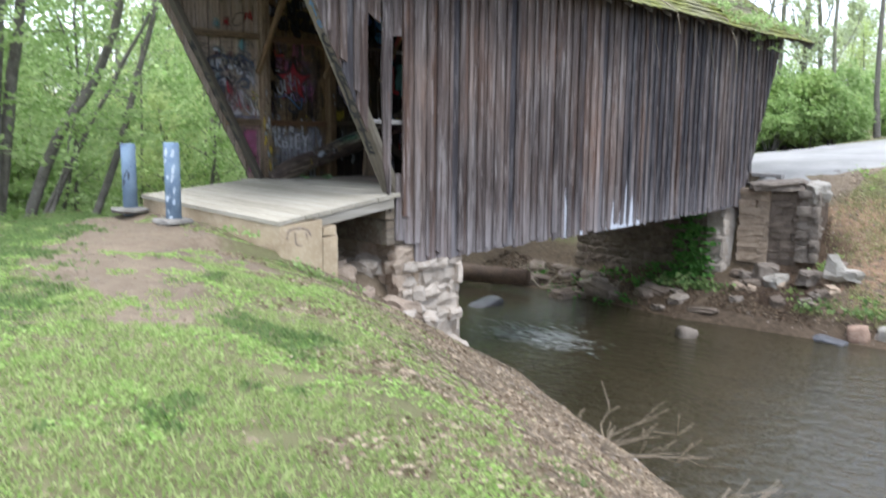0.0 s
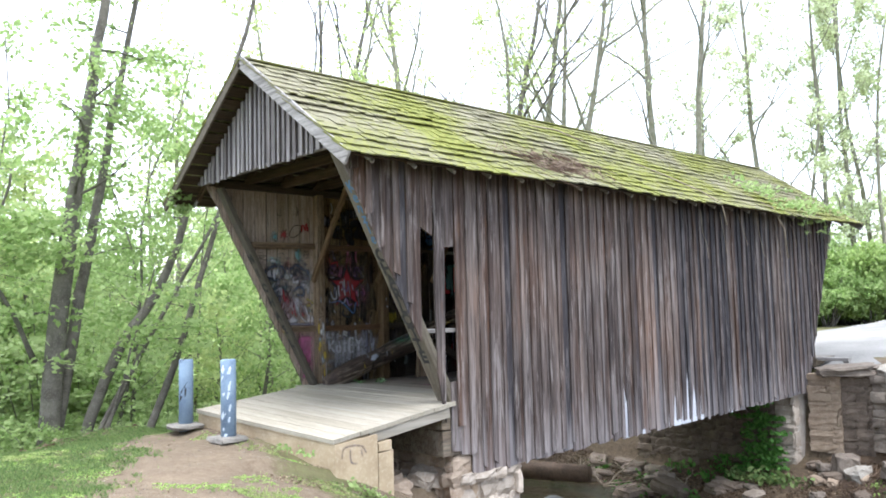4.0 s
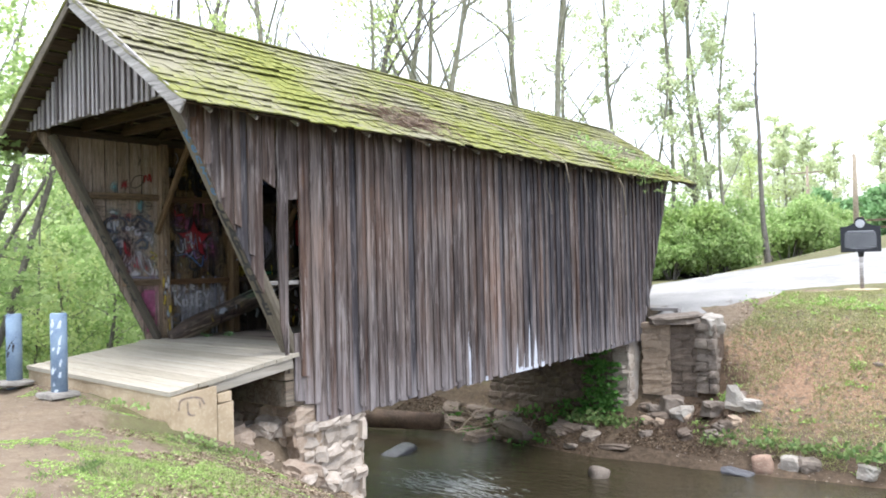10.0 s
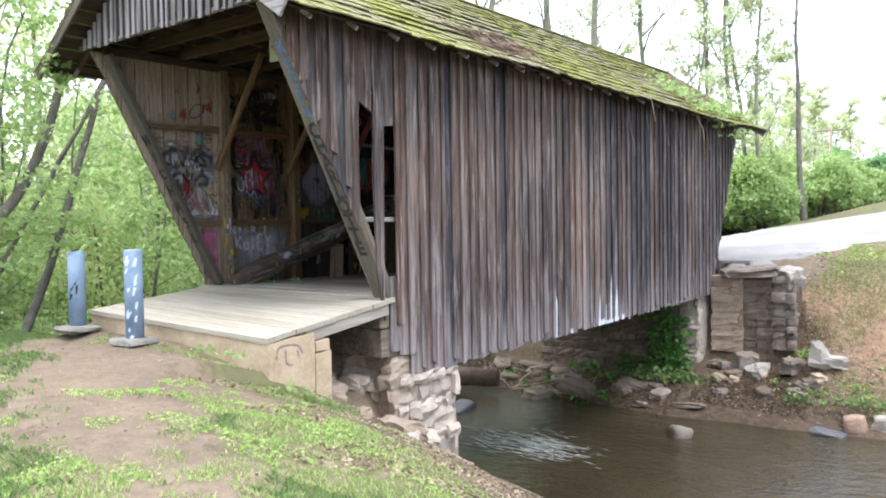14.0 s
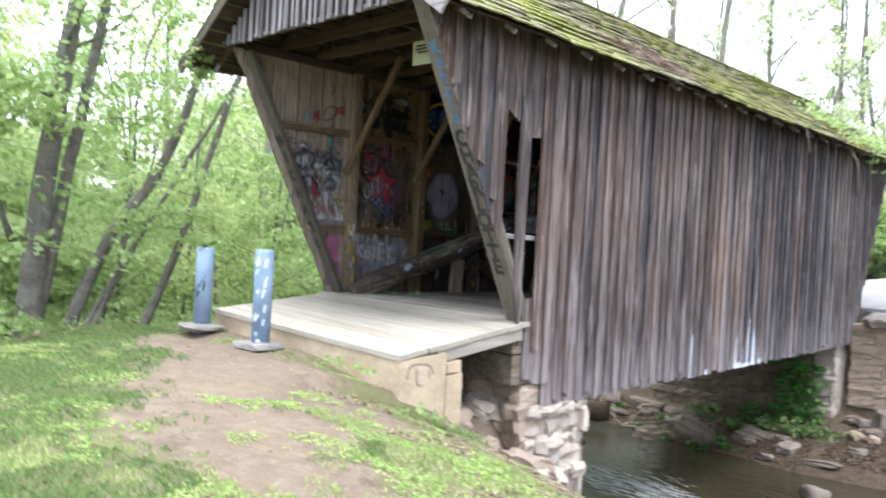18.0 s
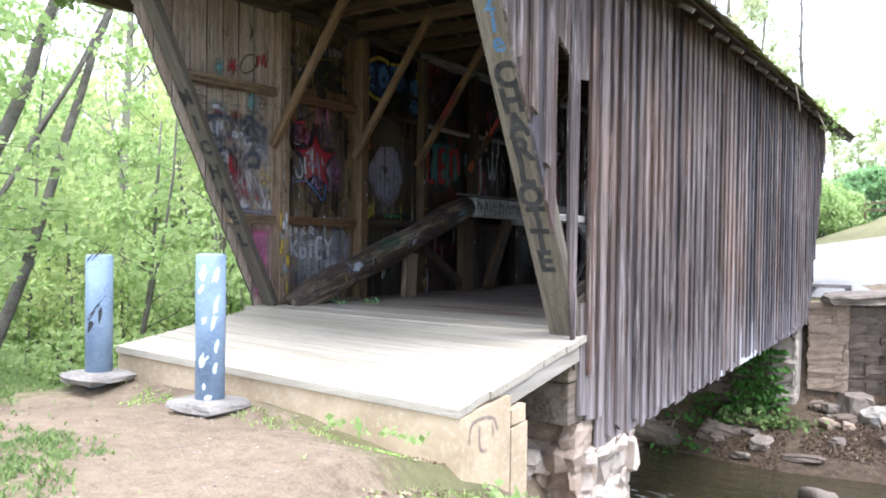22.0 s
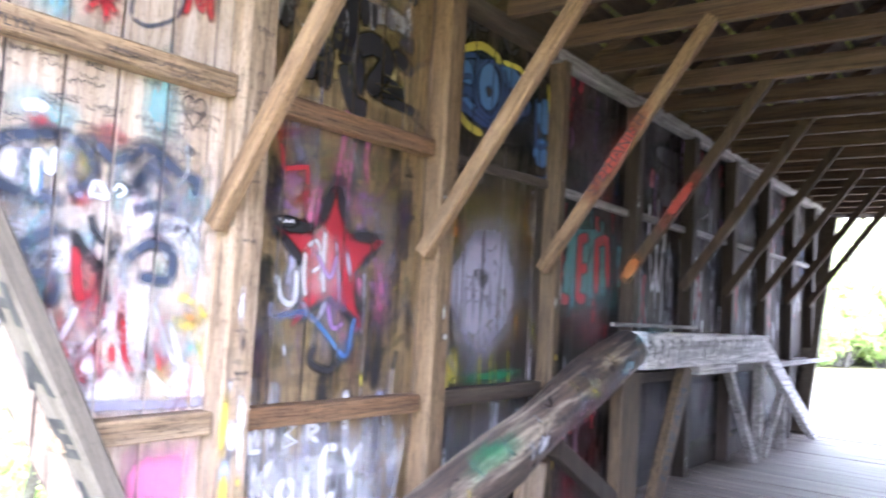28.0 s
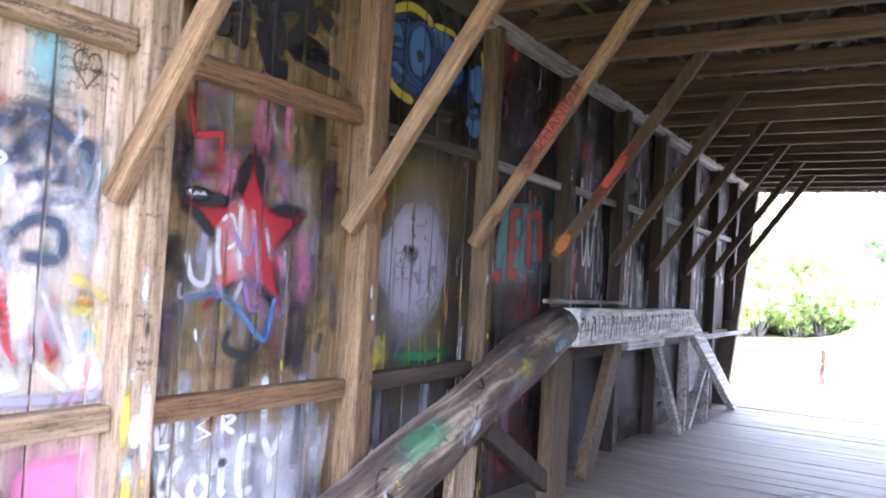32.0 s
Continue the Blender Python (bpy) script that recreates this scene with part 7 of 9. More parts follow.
# white paint left on the lower ends of some outside boards
OUT_R = lambda u, v, k=0: Vector((XR + 0.0075, u, v))
OUT_B = lambda u, v, k=0: Vector((XR + 0.030, u, v))
P_OUT = spray("peeling_white_paint", (0.72, 0.74, 0.80), 0.3, 22, False)
for u, top, w in ((9.87, 0.95, 0.05), (9.93, 0.45, 0.05), (11.2, 0.5, 0.03), (11.38, 0.35, 0.05), (11.5, 0.62, 0.04), (11.65, 0.4, 0.06), (11.8, 0.7, 0.05), (12.0, 0.45, 0.06), (12.25, 0.75, 0.04), (13.3, 0.4, 0.05), (13.5, 0.8, 0.04), (10.4, 0.15, 0.03)):
    lo = wall_bottom(u)
    paint_mesh("peeled_paint", [OUT_R(u - w * 1.4, lo - 0.01), OUT_R(u + w * 1.4, lo - 0.01), OUT_R(u + w * 0.8, lo + (top - lo) * 0.5), OUT_R(u - w * 0.7, lo + (top - lo) * 0.55), OUT_R(u, top)], [1.5, 1.5, 1.3, 1.3, 0.5], [(0, 1, 2, 3), (3, 2, 4)], P_OUT, wall_r, "remains of white paint")
# notice under the tie beams
notice = thing("notice_sign", "small pale notice board hung under a tie beam", "sign", (-7.84, 5.95, 3.96))
M_NOTICE = mottled("faded_notice", (0.62, 0.66, 0.52), (0.55, 0.60, 0.45), None, 6, 0.6, 0.1, 0.002)
o = part("board", box_bm(-8.07 + 7.84, -7.62 + 7.84, -0.012, 0.012, -0.29, 0.0, 0.003), M_NOTICE, notice)
for z, w in ((-0.06, 0.34), (-0.10, 0.36), (-0.14, 0.28)):
    part("line_of_writing", box_bm(-w / 2, w / 2, -0.0145, -0.0125, z - 0.012, z + 0.012, 0.0005), M_INK, notice)

# paint smeared on the floor inside the portal
FLOOR_P = lambda u, v, k=0: Vector((u, v, DECK + 0.008 - 0.008 * (v - 6.1)))
P_FLOORPINK = spray("floor_pink", (0.55, 0.22, 0.30), 0.40, 12, False)
P_FLOORWHITE = spray("floor_white", (0.6, 0.6, 0.6), 0.42, 12, False)
for u, v, ru, rv, m in ((-8.2, 7.5, 0.8, 0.10, P_FLOORPINK), (-7.4, 7.3, 0.5, 0.08, P_FLOORPINK), (-8.8, 8.6, 0.6, 0.1, P_FLOORWHITE), (-8.0, 11.5, 0.5, 0.25, P_FLOORWHITE), (-8.6, 10.2, 0.3, 0.3, P_FLOORWHITE)):
    blob(u, v, ru, rv, m, 0, 0.7, FLOOR_P, floor, "floor_smear")
# paint on the rising log
LOG_P = lambda u, v, k=0: Vector((XL + 0.36 + 0.178 * math.sin(v), u, DECK + 0.025 + 1.17 * (u - 6.55) / 3.55 + 0.185 * math.cos(v)))
for u, v, ru, rv, m in ((8.12, 0.8, 0.3, 0.75, spray("log_green", (0.03, 0.22, 0.10), 0.3, 16, False)), (9.2, 1.2, 0.12, 0.5, spray("log_yellow", (0.62, 0.5, 0.08), 0.35, 16, False)), (9.1, 1.75, 0.6, 0.45, spray("log_pink", (0.16, 0.05, 0.07), 0.35, 16, False)), (10.1, 0.9, 0.25, 0.4, spray("log_teal", (0.12, 0.34, 0.38), 0.35, 16, False)), (9.0, 1.5, 0.1, 0.4, P_FLOORWHITE)):
    blob(u, v, ru, rv, m, 0, 0.62, LOG_P, bridge, "painted_patch").matrix_parent_inverse = BINV
for u, v, ru, rv, c in ((7.45, 1.1, 0.12, 0.5, (0.55, 0.60, 0.66)), (8.53, 1.5, 0.1, 0.35, (0.50, 0.50, 0.54)), (9.04, 1.6, 0.25, 0.4, (0.10, 0.05, 0.06)), (9.68, 1.4, 0.18, 0.35, (0.16, 0.27, 0.32))):
    blob(u, v, ru, rv, spray("log_patch", c, 0.32, 18, False), 1, 0.8, LOG_P, bridge, "painted_patch").matrix_parent_inverse = BINV
LOG_PAINTS = [spray("log_%s" % n, c, 0.40, 26, False) for n, c in (("black", (0.012, 0.012, 0.013)), ("white", (0.5, 0.5, 0.5)), ("ochre", (0.42, 0.31, 0.06)), ("violet", (0.16, 0.07, 0.15)), ("blue", (0.08, 0.15, 0.24)), ("umber", (0.05, 0.03, 0.022)))]
for k in range(80):
    u, v = rm.uniform(7.2, 10.1), rm.uniform(0.2, 1.9)
    kind = rm.randrange(6)
    if kind in (0, 5):
        q = [(u - rm.uniform(0.03, 0.12), v + rm.uniform(-0.5, 0.5)), (u, v), (u + rm.uniform(0.03, 0.12), v + rm.uniform(-0.5, 0.5))]
    else:
        q = [(u, v), (u + rm.uniform(-0.02, 0.02), v + 0.3), (u + rm.uniform(-0.03, 0.03), v + rm.uniform(0.5, 0.9))]
    o = stroke(q, rm.uniform(0.012, 0.05), LOG_PAINTS[kind], k % 3, lambda a, b, j=0: LOG_P(a, b) + Vector((0.0015 * j, 0, 0.0008 * j)), bridge, "paint_run", rm.uniform(0.4, 0.75))
    o.matrix_parent_inverse = BINV
# drips and scrawl on the whitewashed chord
CH_P = lambda u, v, k=0: Vector((XL + 0.40 + 0.0875, u, v))
P_CH = spray("chord_scrawl", (0.06, 0.06, 0.07), 0.34, 30, False)
for k in range(46):
    a = 10.15 + k * 0.072
    q = [(a + rm.uniform(-.01, .01), 1.99 + rm.uniform(-.05, .02)), (a + rm.uniform(-.02, .05), 1.89), (a + rm.uniform(-.02, .04), 1.80 + rm.uniform(-.03, .05))]
    if k % 3 == 0:
        q.insert(1, (a + 0.06, 1.95))
    o = stroke(q, rm.uniform(0.012, 0.026), P_CH, 0, CH_P, bridge, strength=1.1, smooth=k % 3 == 0)
    o.matrix_parent_inverse = BINV
lettering("LOVE ANA", 0.16, M_INK, Matrix.Translation((XL + 0.36 + 0.0415, 10.98, 1.2)) @ Matrix(((0, 0, 1, 0), (0.51, -0.86, 0, 0), (0.86, 0.51, 0, 0), (0, 0, 0, 1))), bridge, "lettering", 1.15, inv=BINV, bold=0.006)

# scrawl on the concrete corner
CONC_P = lambda u, v, k=0: Vector((-6.117, u, v))
P_CONC = spray("faded_purple_scrawl", (0.10, 0.08, 0.14), 0.34, 20, False)
for q in ([(4.33, 0.22), (4.36, 0.34), (4.5, 0.36), (4.62, 0.33), (4.68, 0.24)], [(4.45, 0.34), (4.46, 0.18), (4.56, 0.15)], [(4.6, 0.34), (4.62, 0.2)]):
    o = stroke(q, 0.032, P_CONC, 0, CONC_P, footing, "painted_stroke", 0.6)
    o.matrix_parent_inverse = FINV

# ---- trees, bushes, ground plants ----
def tree_thing(name, label, category, base, h, r, lean=(0, 0), leaves=900, spread=0.32, mat=None, bark=None, seed=1, leaf=0.13, limbs=9, low=0.35, forks=1, bare=False, group=""):
    """A tapered, leaning trunk with limbs and twigs, and a loose crown of separate leaves."""
    rng = random.Random(seed)
    ob = thing(name, label, category, base, group)
    bm = bmesh.new()
    tips = []
    for fk in range(forks):
        fa = rng.uniform(0, 6.28)
        n = 9
        pts, rad = [], []
        off = Vector((0, 0, 0))
        for k in range(n):
            t = k / (n - 1)
            sp = 0.0 if fk == 0 else min(t * 1.2, 1) * 0.10 * h
            w = Vector((noise.noise(Vector((t * 2.2, seed * 1.7 + fk, 0))), noise.noise(Vector((t * 2.2, 9, seed * 1.3 + fk))), 0)) * 0.085 * h * t
            pts.append(Vector((lean[0] * t + sp * math.cos(fa), lean[1] * t + sp * math.sin(fa), h * t - (0.15 if k == 0 else 0))) + w)
            rad.append(r * (1.25 if k == 0 else 1) * (1 - 0.85 * t) * (1 if fk == 0 else 0.75) + 0.008)
        tube(bm, pts, rad, 9 if r > 0.1 else 6)
        for j in range(limbs):
            t = low + (1 - low) * (j + rng.uniform(0, 0.8)) / limbs
            t = min(t, 0.98)
            i = min(int(t * (n - 1)), n - 2)
            p = pts[i].lerp(pts[i + 1], t * (n - 1) - i)
            a = rng.uniform(0, 6.28)
            ln = spread * h * (1.15 - t * 0.75) * rng.uniform(0.6, 1.15)
            d = Vector((math.cos(a), math.sin(a), rng.uniform(0.25, 0.95))).normalized()
            q = [p]
            for s in range(1, 5):
                d = (d + Vector((rng.uniform(-.22, .22), rng.uniform(-.22, .22), rng.uniform(-.1, .22)))).normalized()
                q.append(q[-1] + d * ln / 4)
            lr = max(0.008, r * (1 - t * 0.8) * 0.42)
            tube(bm, q, [lr * (1 - 0.2 * s) for s in range(5)], 5)
            for tw in range(4):
                s = rng.randint(1, 4)
                e = Vector((rng.uniform(-1, 1), rng.uniform(-1, 1), rng.uniform(-0.2, 0.9))).normalized()
                tl = ln * rng.uniform(0.25, 0.5)
                m = q[s] + e * tl * 0.55 + Vector((0, 0, 0.03 * tl))
                en = q[s] + e * tl
                tube(bm, [q[s], m, en], [lr * 0.4, lr * 0.25, 0.004], 4, False)
                tips += [(m, tl * 0.4), (en, tl * 0.5)]
            tips += [(q[3], ln * 0.15), (q[4], ln * 0.2)]
    part("trunk", bm, bark or M_BARK, ob, "", True)
    if leaves:
        cs, ss = [], []
        for k in range(leaves):
            c, s = tips[rng.randrange(len(tips))]
            cs.append((c.x + rng.gauss(0, s * 0.6 + 0.08), c.y + rng.gauss(0, s * 0.6 + 0.08), max(0.2, c.z + rng.gauss(0, s * 0.45 + 0.05))))
            ss.append(leaf * rng.uniform(0.6, 1.4))
        leaf_mesh("crown", cs, ss, rng, mat or M_LEAF, ob)
    return ob


def on_ground(x, y):
    return (x, y, gz(x, y) - 0.05)


def stem_tree(label, x, y, stems, leaves, seed, mat=None, bark=None, leaf=0.085, layers=0.0, limbs=5):
    """Stems that rise from one foot; each stem: radius and (dx, dy, z) places up its length. Leaves hang in flat layers round fine limbs."""
    rng = random.Random(seed)
    z0 = gz(x, y) - 0.1
    ob = thing("tree", label, "tree", (x, y, z0))
    bm = bmesh.new()
    tips = []
    for r, pts in stems:
        q = [Vector(p) for p in pts]
        q.append(q[-1] + (q[-1] - q[-2]) * (0.9 if len(q) > 2 else 0.5))
        q.append(q[-1] + (q[-1] - q[-2]) * 0.8 + Vector((0.1, 0.1, 0.6)))
        fine = []
        for i in range(len(q) - 1):
            a, b, c, d = q[max(i - 1, 0)], q[i], q[i + 1], q[min(i + 2, len(q) - 1)]
            fine += [0.5 * ((2 * b) + (c - a) * t + (2 * a - 5 * b + 4 * c - d) * t * t + (3 * b - a - 3 * c + d) * t ** 3) for t in (0.0, 0.33, 0.66)]
        fine.append(q[-1])
        n = len(fine)
        fine = [p + Vector((noise.noise(Vector((i * 0.6, seed, r * 9))), noise.noise(Vector((seed, i * 0.6, r * 7))), 0)) * 0.06 for i, p in enumerate(fine)]
        tube(bm, fine, [r * (1.3 if i == 0 else 1.0) * (1 - 0.72 * i / n) for i in range(n)], 10 if r > 0.12 else 7)
        for j in range(limbs):
            p = fine[min(n - 1, int(n * (0.3 + 0.7 * (j + rng.random()) / limbs)))]
            a, ln = rng.uniform(0, 6.28), rng.uniform(0.7, 1.9)
            d = Vector((math.cos(a), math.sin(a), rng.uniform(-0.1, 0.45))).normalized()
            limb = [p]
            for k in range(4):
                d = (d + Vector((rng.uniform(-.3, .3), rng.uniform(-.3, .3), rng.uniform(-.2, .15)))).normalized()
                limb.append(limb[-1] + d * ln / 4)
            tube(bm, limb, [max(0.006, r * 0.16) * (1 - 0.2 * k) for k in range(5)], 4, False)
            tips += [(limb[2], 0.28), (limb[3], 0.32), (limb[4], 0.36)]
    part("trunk", bm, bark or M_BARK, ob, "", True)
    cs, ss = [], []
    for k in range(leaves):
        c, w = tips[rng.randrange(len(tips))]
        cs.append((c.x + rng.gauss(0, w), c.y + rng.gauss(0, w), c.z + rng.gauss(0, w * 0.28)))
        ss.append(leaf * rng.uniform(0.55, 1.3))
    leaf_mesh("crown", cs, ss, rng, mat or M_LEAF, ob, "", 0.5)
    return ob


def limb_tree(label, x, y, h, r, lean, leaves, seed, bark=None, mat=None, leaf=0.13, first=0.22, wide=0.34, group="", name="tree"):
    """A spreading tree drawn by repeated forking: trunk, rising limbs, branches, twigs; leaves on the outer twigs."""
    rng = random.Random(seed)
    ob = thing(name, label, "tree", (x, y, gz(x, y) - 0.1), group)
    bm = bmesh.new()
    tips = []

    def grow(p, d, ln, rad, lvl):
        n = 6 if lvl == 0 else 4
        q = [p]
        for k in range(n):
            w = 0.10 if lvl == 0 else 0.26
            d = (d + Vector((rng.uniform(-w, w), rng.uniform(-w, w), rng.uniform(-w * 0.4, w * 0.9) if lvl else 0.05))).normalized()
            q.append(q[-1] + d * ln / n)
        tube(bm, q, [max(0.008, rad * (1.25 if lvl == 0 and k == 0 else 1) * (1 - (0.75 if lvl else 0.7) * k / n)) for k in range(n + 1)], (9, 6, 5, 4)[lvl], False)
        if lvl == 3:
            tips.extend((q[2], q[4]))
            return
        kids = (8, 4, 3)[lvl]
        for j in range(kids):
            t = (first if lvl == 0 else 0.3) + (1 - (first if lvl == 0 else 0.3)) * (j + rng.random() * 0.8) / kids
            i = min(int(t * n), n - 1)
            b = q[i].lerp(q[i + 1], t * n - i)
            a = rng.uniform(0, 6.28)
            side = Vector((math.cos(a), math.sin(a), rng.uniform(-0.1, 0.5)))
            grow(b, (d * (0.75 if lvl == 0 else 0.9) + side * rng.uniform(0.5, 1.0)).normalized(), ln * (wide if lvl == 0 else 0.5) * rng.uniform(0.7, 1.2) * (1.15 - 0.5 * t), rad * (0.42 if lvl == 0 else 0.5) * (1.1 - 0.55 * t), lvl + 1)
        if lvl == 2:
            tips.append(q[4])
    grow(Vector((0, 0, 0)), Vector((lean[0] / h, lean[1] / h, 1)).normalized(), h, r, 0)
    part("trunk", bm, bark or M_BARK, ob, "", True)
    if leaves:
        cs, ss = [], []
        for k in range(leaves):
            c = tips[rng.randrange(len(tips))]
            cs.append((c.x + rng.gauss(0, 0.16), c.y + rng.gauss(0, 0.16), c.z + rng.gauss(0, 0.12)))
            ss.append(leaf * rng.uniform(0.6, 1.4))
        leaf_mesh("crown", cs, ss, rng, mat or M_LEAFPALE, ob)
    return ob


def lumpy_bush(name, label, cat, at, rx, ry, h, n, leaf, mat, seed, group="", lumps=14, bark=None):
    """A dense bush: thin stems and many leaves laid over overlapping uneven lumps."""
    rng = random.Random(seed)
    ob = thing(name, label, cat, at, group)
    bm = bmesh.new()
    balls = []
    for k in range(lumps):
        a, q = rng.uniform(0, 6.28), math.sqrt(rng.random())
        z = h * rng.uniform(0.18, 0.80) * (1 - 0.35 * q * q)
        c = Vector((rx * 0.75 * q * math.cos(a), ry * 0.75 * q * math.sin(a), z))
        w = min(rx, ry, h) * rng.uniform(0.26, 0.46)
        balls.append((c, w))
        tube(bm, [(c.x * 0.15, c.y * 0.15, -0.1), (c.x * 0.5, c.y * 0.5, c.z * 0.55), tuple(c), (c.x * 1.15, c.y * 1.15, c.z + w)], [0.05, 0.03, 0.018, 0.006], 5, False)
    part("stem", bm, bark or M_BARK, ob, "", True)
    cs, ss = [], []
    while len(cs) < n:
        c, w = balls[rng.randrange(len(balls))]
        d = Vector((rng.gauss(0, 1), rng.gauss(0, 1), rng.gauss(0, 1))).normalized()
        f = 0.62 + 0.5 * noise.noise(d * 2.2 + c) + rng.uniform(-0.15, 0.4)
        p = c + Vector((d.x, d.y, d.z * 1.15)) * w * max(0.2, f)
        if p.z > 0.02:
            cs.append(tuple(p))
            ss.append(leaf * rng.uniform(0.6, 1.4))
    leaf_mesh("crown", cs, ss, rng, mat, ob)
    return ob


# trees beside the path
stem_tree("big grey double-stemmed tree with new leaves beside the path", -12.9, 3.05, [
    (0.2, [(0, 0, 0), (0.0, 0.14, 1.7), (0, 0.36, 4.2), (0, 0.5, 5.4), (0, 0.72, 7.1)]),
    (0.115, [(-0.1, 0.2, 0.9), (-0.1, 0.55, 3.1), (-0.1, 0.85, 5.0), (-0.2, 1.2, 6.9)]),
    (0.045, [(-0.2, -0.05, 2.6), (-0.1, -0.5, 3.6), (0.1, -1.1, 4.3)])], 7600, 3, M_LEAF, M_BARK, 0.075, limbs=14)
stem_tree("dark leaning trunk rising from the foot of the big tree", -13.0, 3.3, [
    (0.115, [(0, 0, 0), (0, 0.4, 1.3), (0, 1.05, 3.0), (0, 1.75, 4.0), (0, 2.3, 5.4), (0, 2.85, 7.1)])], 900, 4, M_LEAF, M_BARK, 0.075)
stem_tree("thin leaning stem beside the big tree", -12.8, 3.35, [
    (0.05, [(0, 0, 0), (0, 0.7, 1.7), (0, 1.85, 3.7)]), (0.045, [(0.1, -0.1, 0), (0.1, 0.5, 1.2), (0.1, 1.35, 2.9), (0.1, 2.1, 4.2)]), (0.035, [(0.0, 0.05, 0), (0.2, 0.45, 0.8), (0.3, 0.75, 1.9)])], 1500, 5, M_LEAF, M_BARK, 0.075)
stem_tree("dark slim leaning trunk beside the bridge", -12.7, 4.1, [
    (0.085, [(0, 0, 0), (0, 0.78, 1.5), (0, 1.3, 2.9), (0, 1.85, 4.6)])], 500, 6, M_LEAF, M_BARK, 0.075)
stem_tree("bent hooked stem growing out from the bank", -13.0, 2.42, [
    (0.06, [(0, 0, 0), (0, -0.1, 0.6), (0, -0.5, 0.85), (0, -0.52, 1.8), (0, -0.36, 3.1), (0, -0.2, 3.6)])], 1500, 7, M_LEAF, M_BARK, 0.075, limbs=8)
tree_thing("tree", "grey straight tree at the wood's edge", "tree", on_ground(-18.5, 1.2), 15, 0.16, (0.3, 1.0), 4200, 0.2, M_LEAF, M_BARK, 7, 0.09, 13, 0.2)
tree_thing("tree", "thin dark forked sapling beside the bridge", "tree", on_ground(-14.6, 7.6), 7.0, 0.055, (0.3, 0.6), 1900, 0.22, M_LEAF, M_BARK, 8, 0.075, 9, 0.3, 2)
tree_thing("tree", "thin leafy sapling beside the bridge", "tree", on_ground(-15.5, 10.5), 8.5, 0.06, (-0.4, 0.4), 2200, 0.22, M_LEAF, M_BARK, 9, 0.075, 9, 0.25, 2)

for k, (x, y, lx, ly, h) in enumerate(((-15.4, 4.9, 0.3, 1.6, 9), (-16.4, 2.4, 0.4, 0.8, 10), (-16.0, 6.0, -0.2, -0.8, 8), (-17.0, 7.4, 0.2, 0.6, 9), (-16.8, 9.5, 0.3, -0.4, 8))):
    tree_thing("sapling", "thin dark leaning stem with sparse new leaves", "tree", on_ground(x, y), h, 0.04, (lx, ly), 1500, 0.2, M_LEAF, M_BARK, 160 + k, 0.075, 9, 0.2, 1, group="thin stems")
# woodland understory: four kinds, repeated over the slope
kinds = [
    tree_thing("young_tree", "young tree in pale spring leaf on the wooded slope", "tree", on_ground(-19, 9), 6.5, 0.07, (0.3, 0.2), 4600, 0.42, M_LEAF, M_BARK, 21, 0.095, 13, 0.06, 2, group="woodland trees"),
    tree_thing("young_tree", "young bright-green tree on the wooded slope", "tree", on_ground(-20, 14), 8, 0.08, (-0.3, 0.3), 4600, 0.38, M_LEAFPALE, M_BARK, 22, 0.10, 14, 0.08, 2, group="woodland trees"),
    tree_thing("tree", "tall slim woodland tree in thin new leaf", "tree", on_ground(-24, 18), 15, 0.15, (0.5, 0.3), 1500, 0.24, M_LEAFPALE, M_PALEBARK, 23, 0.11, 15, 0.25, 1, group="woodland trees"),
    tree_thing("shrub", "low green shrub in the woodland", "shrub", on_ground(-17, 12), 3.0, 0.04, (0.2, 0.1), 4200, 0.6, M_LEAF, M_BARK, 24, 0.08, 12, 0.05, 3, group="woodland shrubs"),
]
rw = random.Random(5)
spots = []
for k in range(150):
    x = -16.0 - 26 * rw.random() ** 1.2
    y = rw.uniform(-4, 40) if x < -19 else rw.uniform(1.5, 30)
    if x > -18 and y < 6.5 and rw.random() < 0.6:
        continue
    spots.append((x, y))
for k, (x, y) in enumerate(spots):
    kd = kinds[(0, 1, 3, 0, 2, 1, 3)[k % 7]]
    s = rw.uniform(0.55, 0.95)
    copy_thing(kd, Matrix.Translation(on_ground(x, y)) @ Matrix.Rotation(rw.uniform(0, 6.28), 4, "Z") @ Matrix.Diagonal((s, s, s * rw.uniform(0.9, 1.15), 1)))
for x, y, s in ((-15.6, 9.2, 0.8), (-17.4, 7.2, 0.75), (-17.6, 4.6, 0.7), (-15.6, 12.4, 0.7), (-16.5, 14.5, 1.0), (-15.2, 16.5, 0.9), (-18.4, 3.0, 0.9), (-19.5, 0.5, 1.0), (-22, -1.5, 1.2), (-20, 4.5, 1.0)):
    copy_thing(kinds[3], Matrix.Translation(on_ground(x, y)) @ Matrix.Rotation(x * 7 % 6.28, 4, "Z") @ Matrix.Diagonal((s * 1.2, s * 1.2, s, 1)))

for x, y, s in ((-11.6, 5.2, 0.32), (-12.2, 6.6, 0.4), (-11.9, 4.0, 0.3), (-12.8, 5.4, 0.42), (-12.6, 3.2, 0.36), (-13.4, 6.9, 0.5), (-12.0, 8.3, 0.42), (-13.2, 2.2, 0.4), (-14.2, 7.8, 0.55), (-14.6, 2.4, 0.5)):
    copy_thing(kinds[3], Matrix.Translation(on_ground(x, y)) @ Matrix.Rotation(x * 5 % 6.28, 4, "Z") @ Matrix.Diagonal((s * 1.3, s * 1.3, s, 1)))

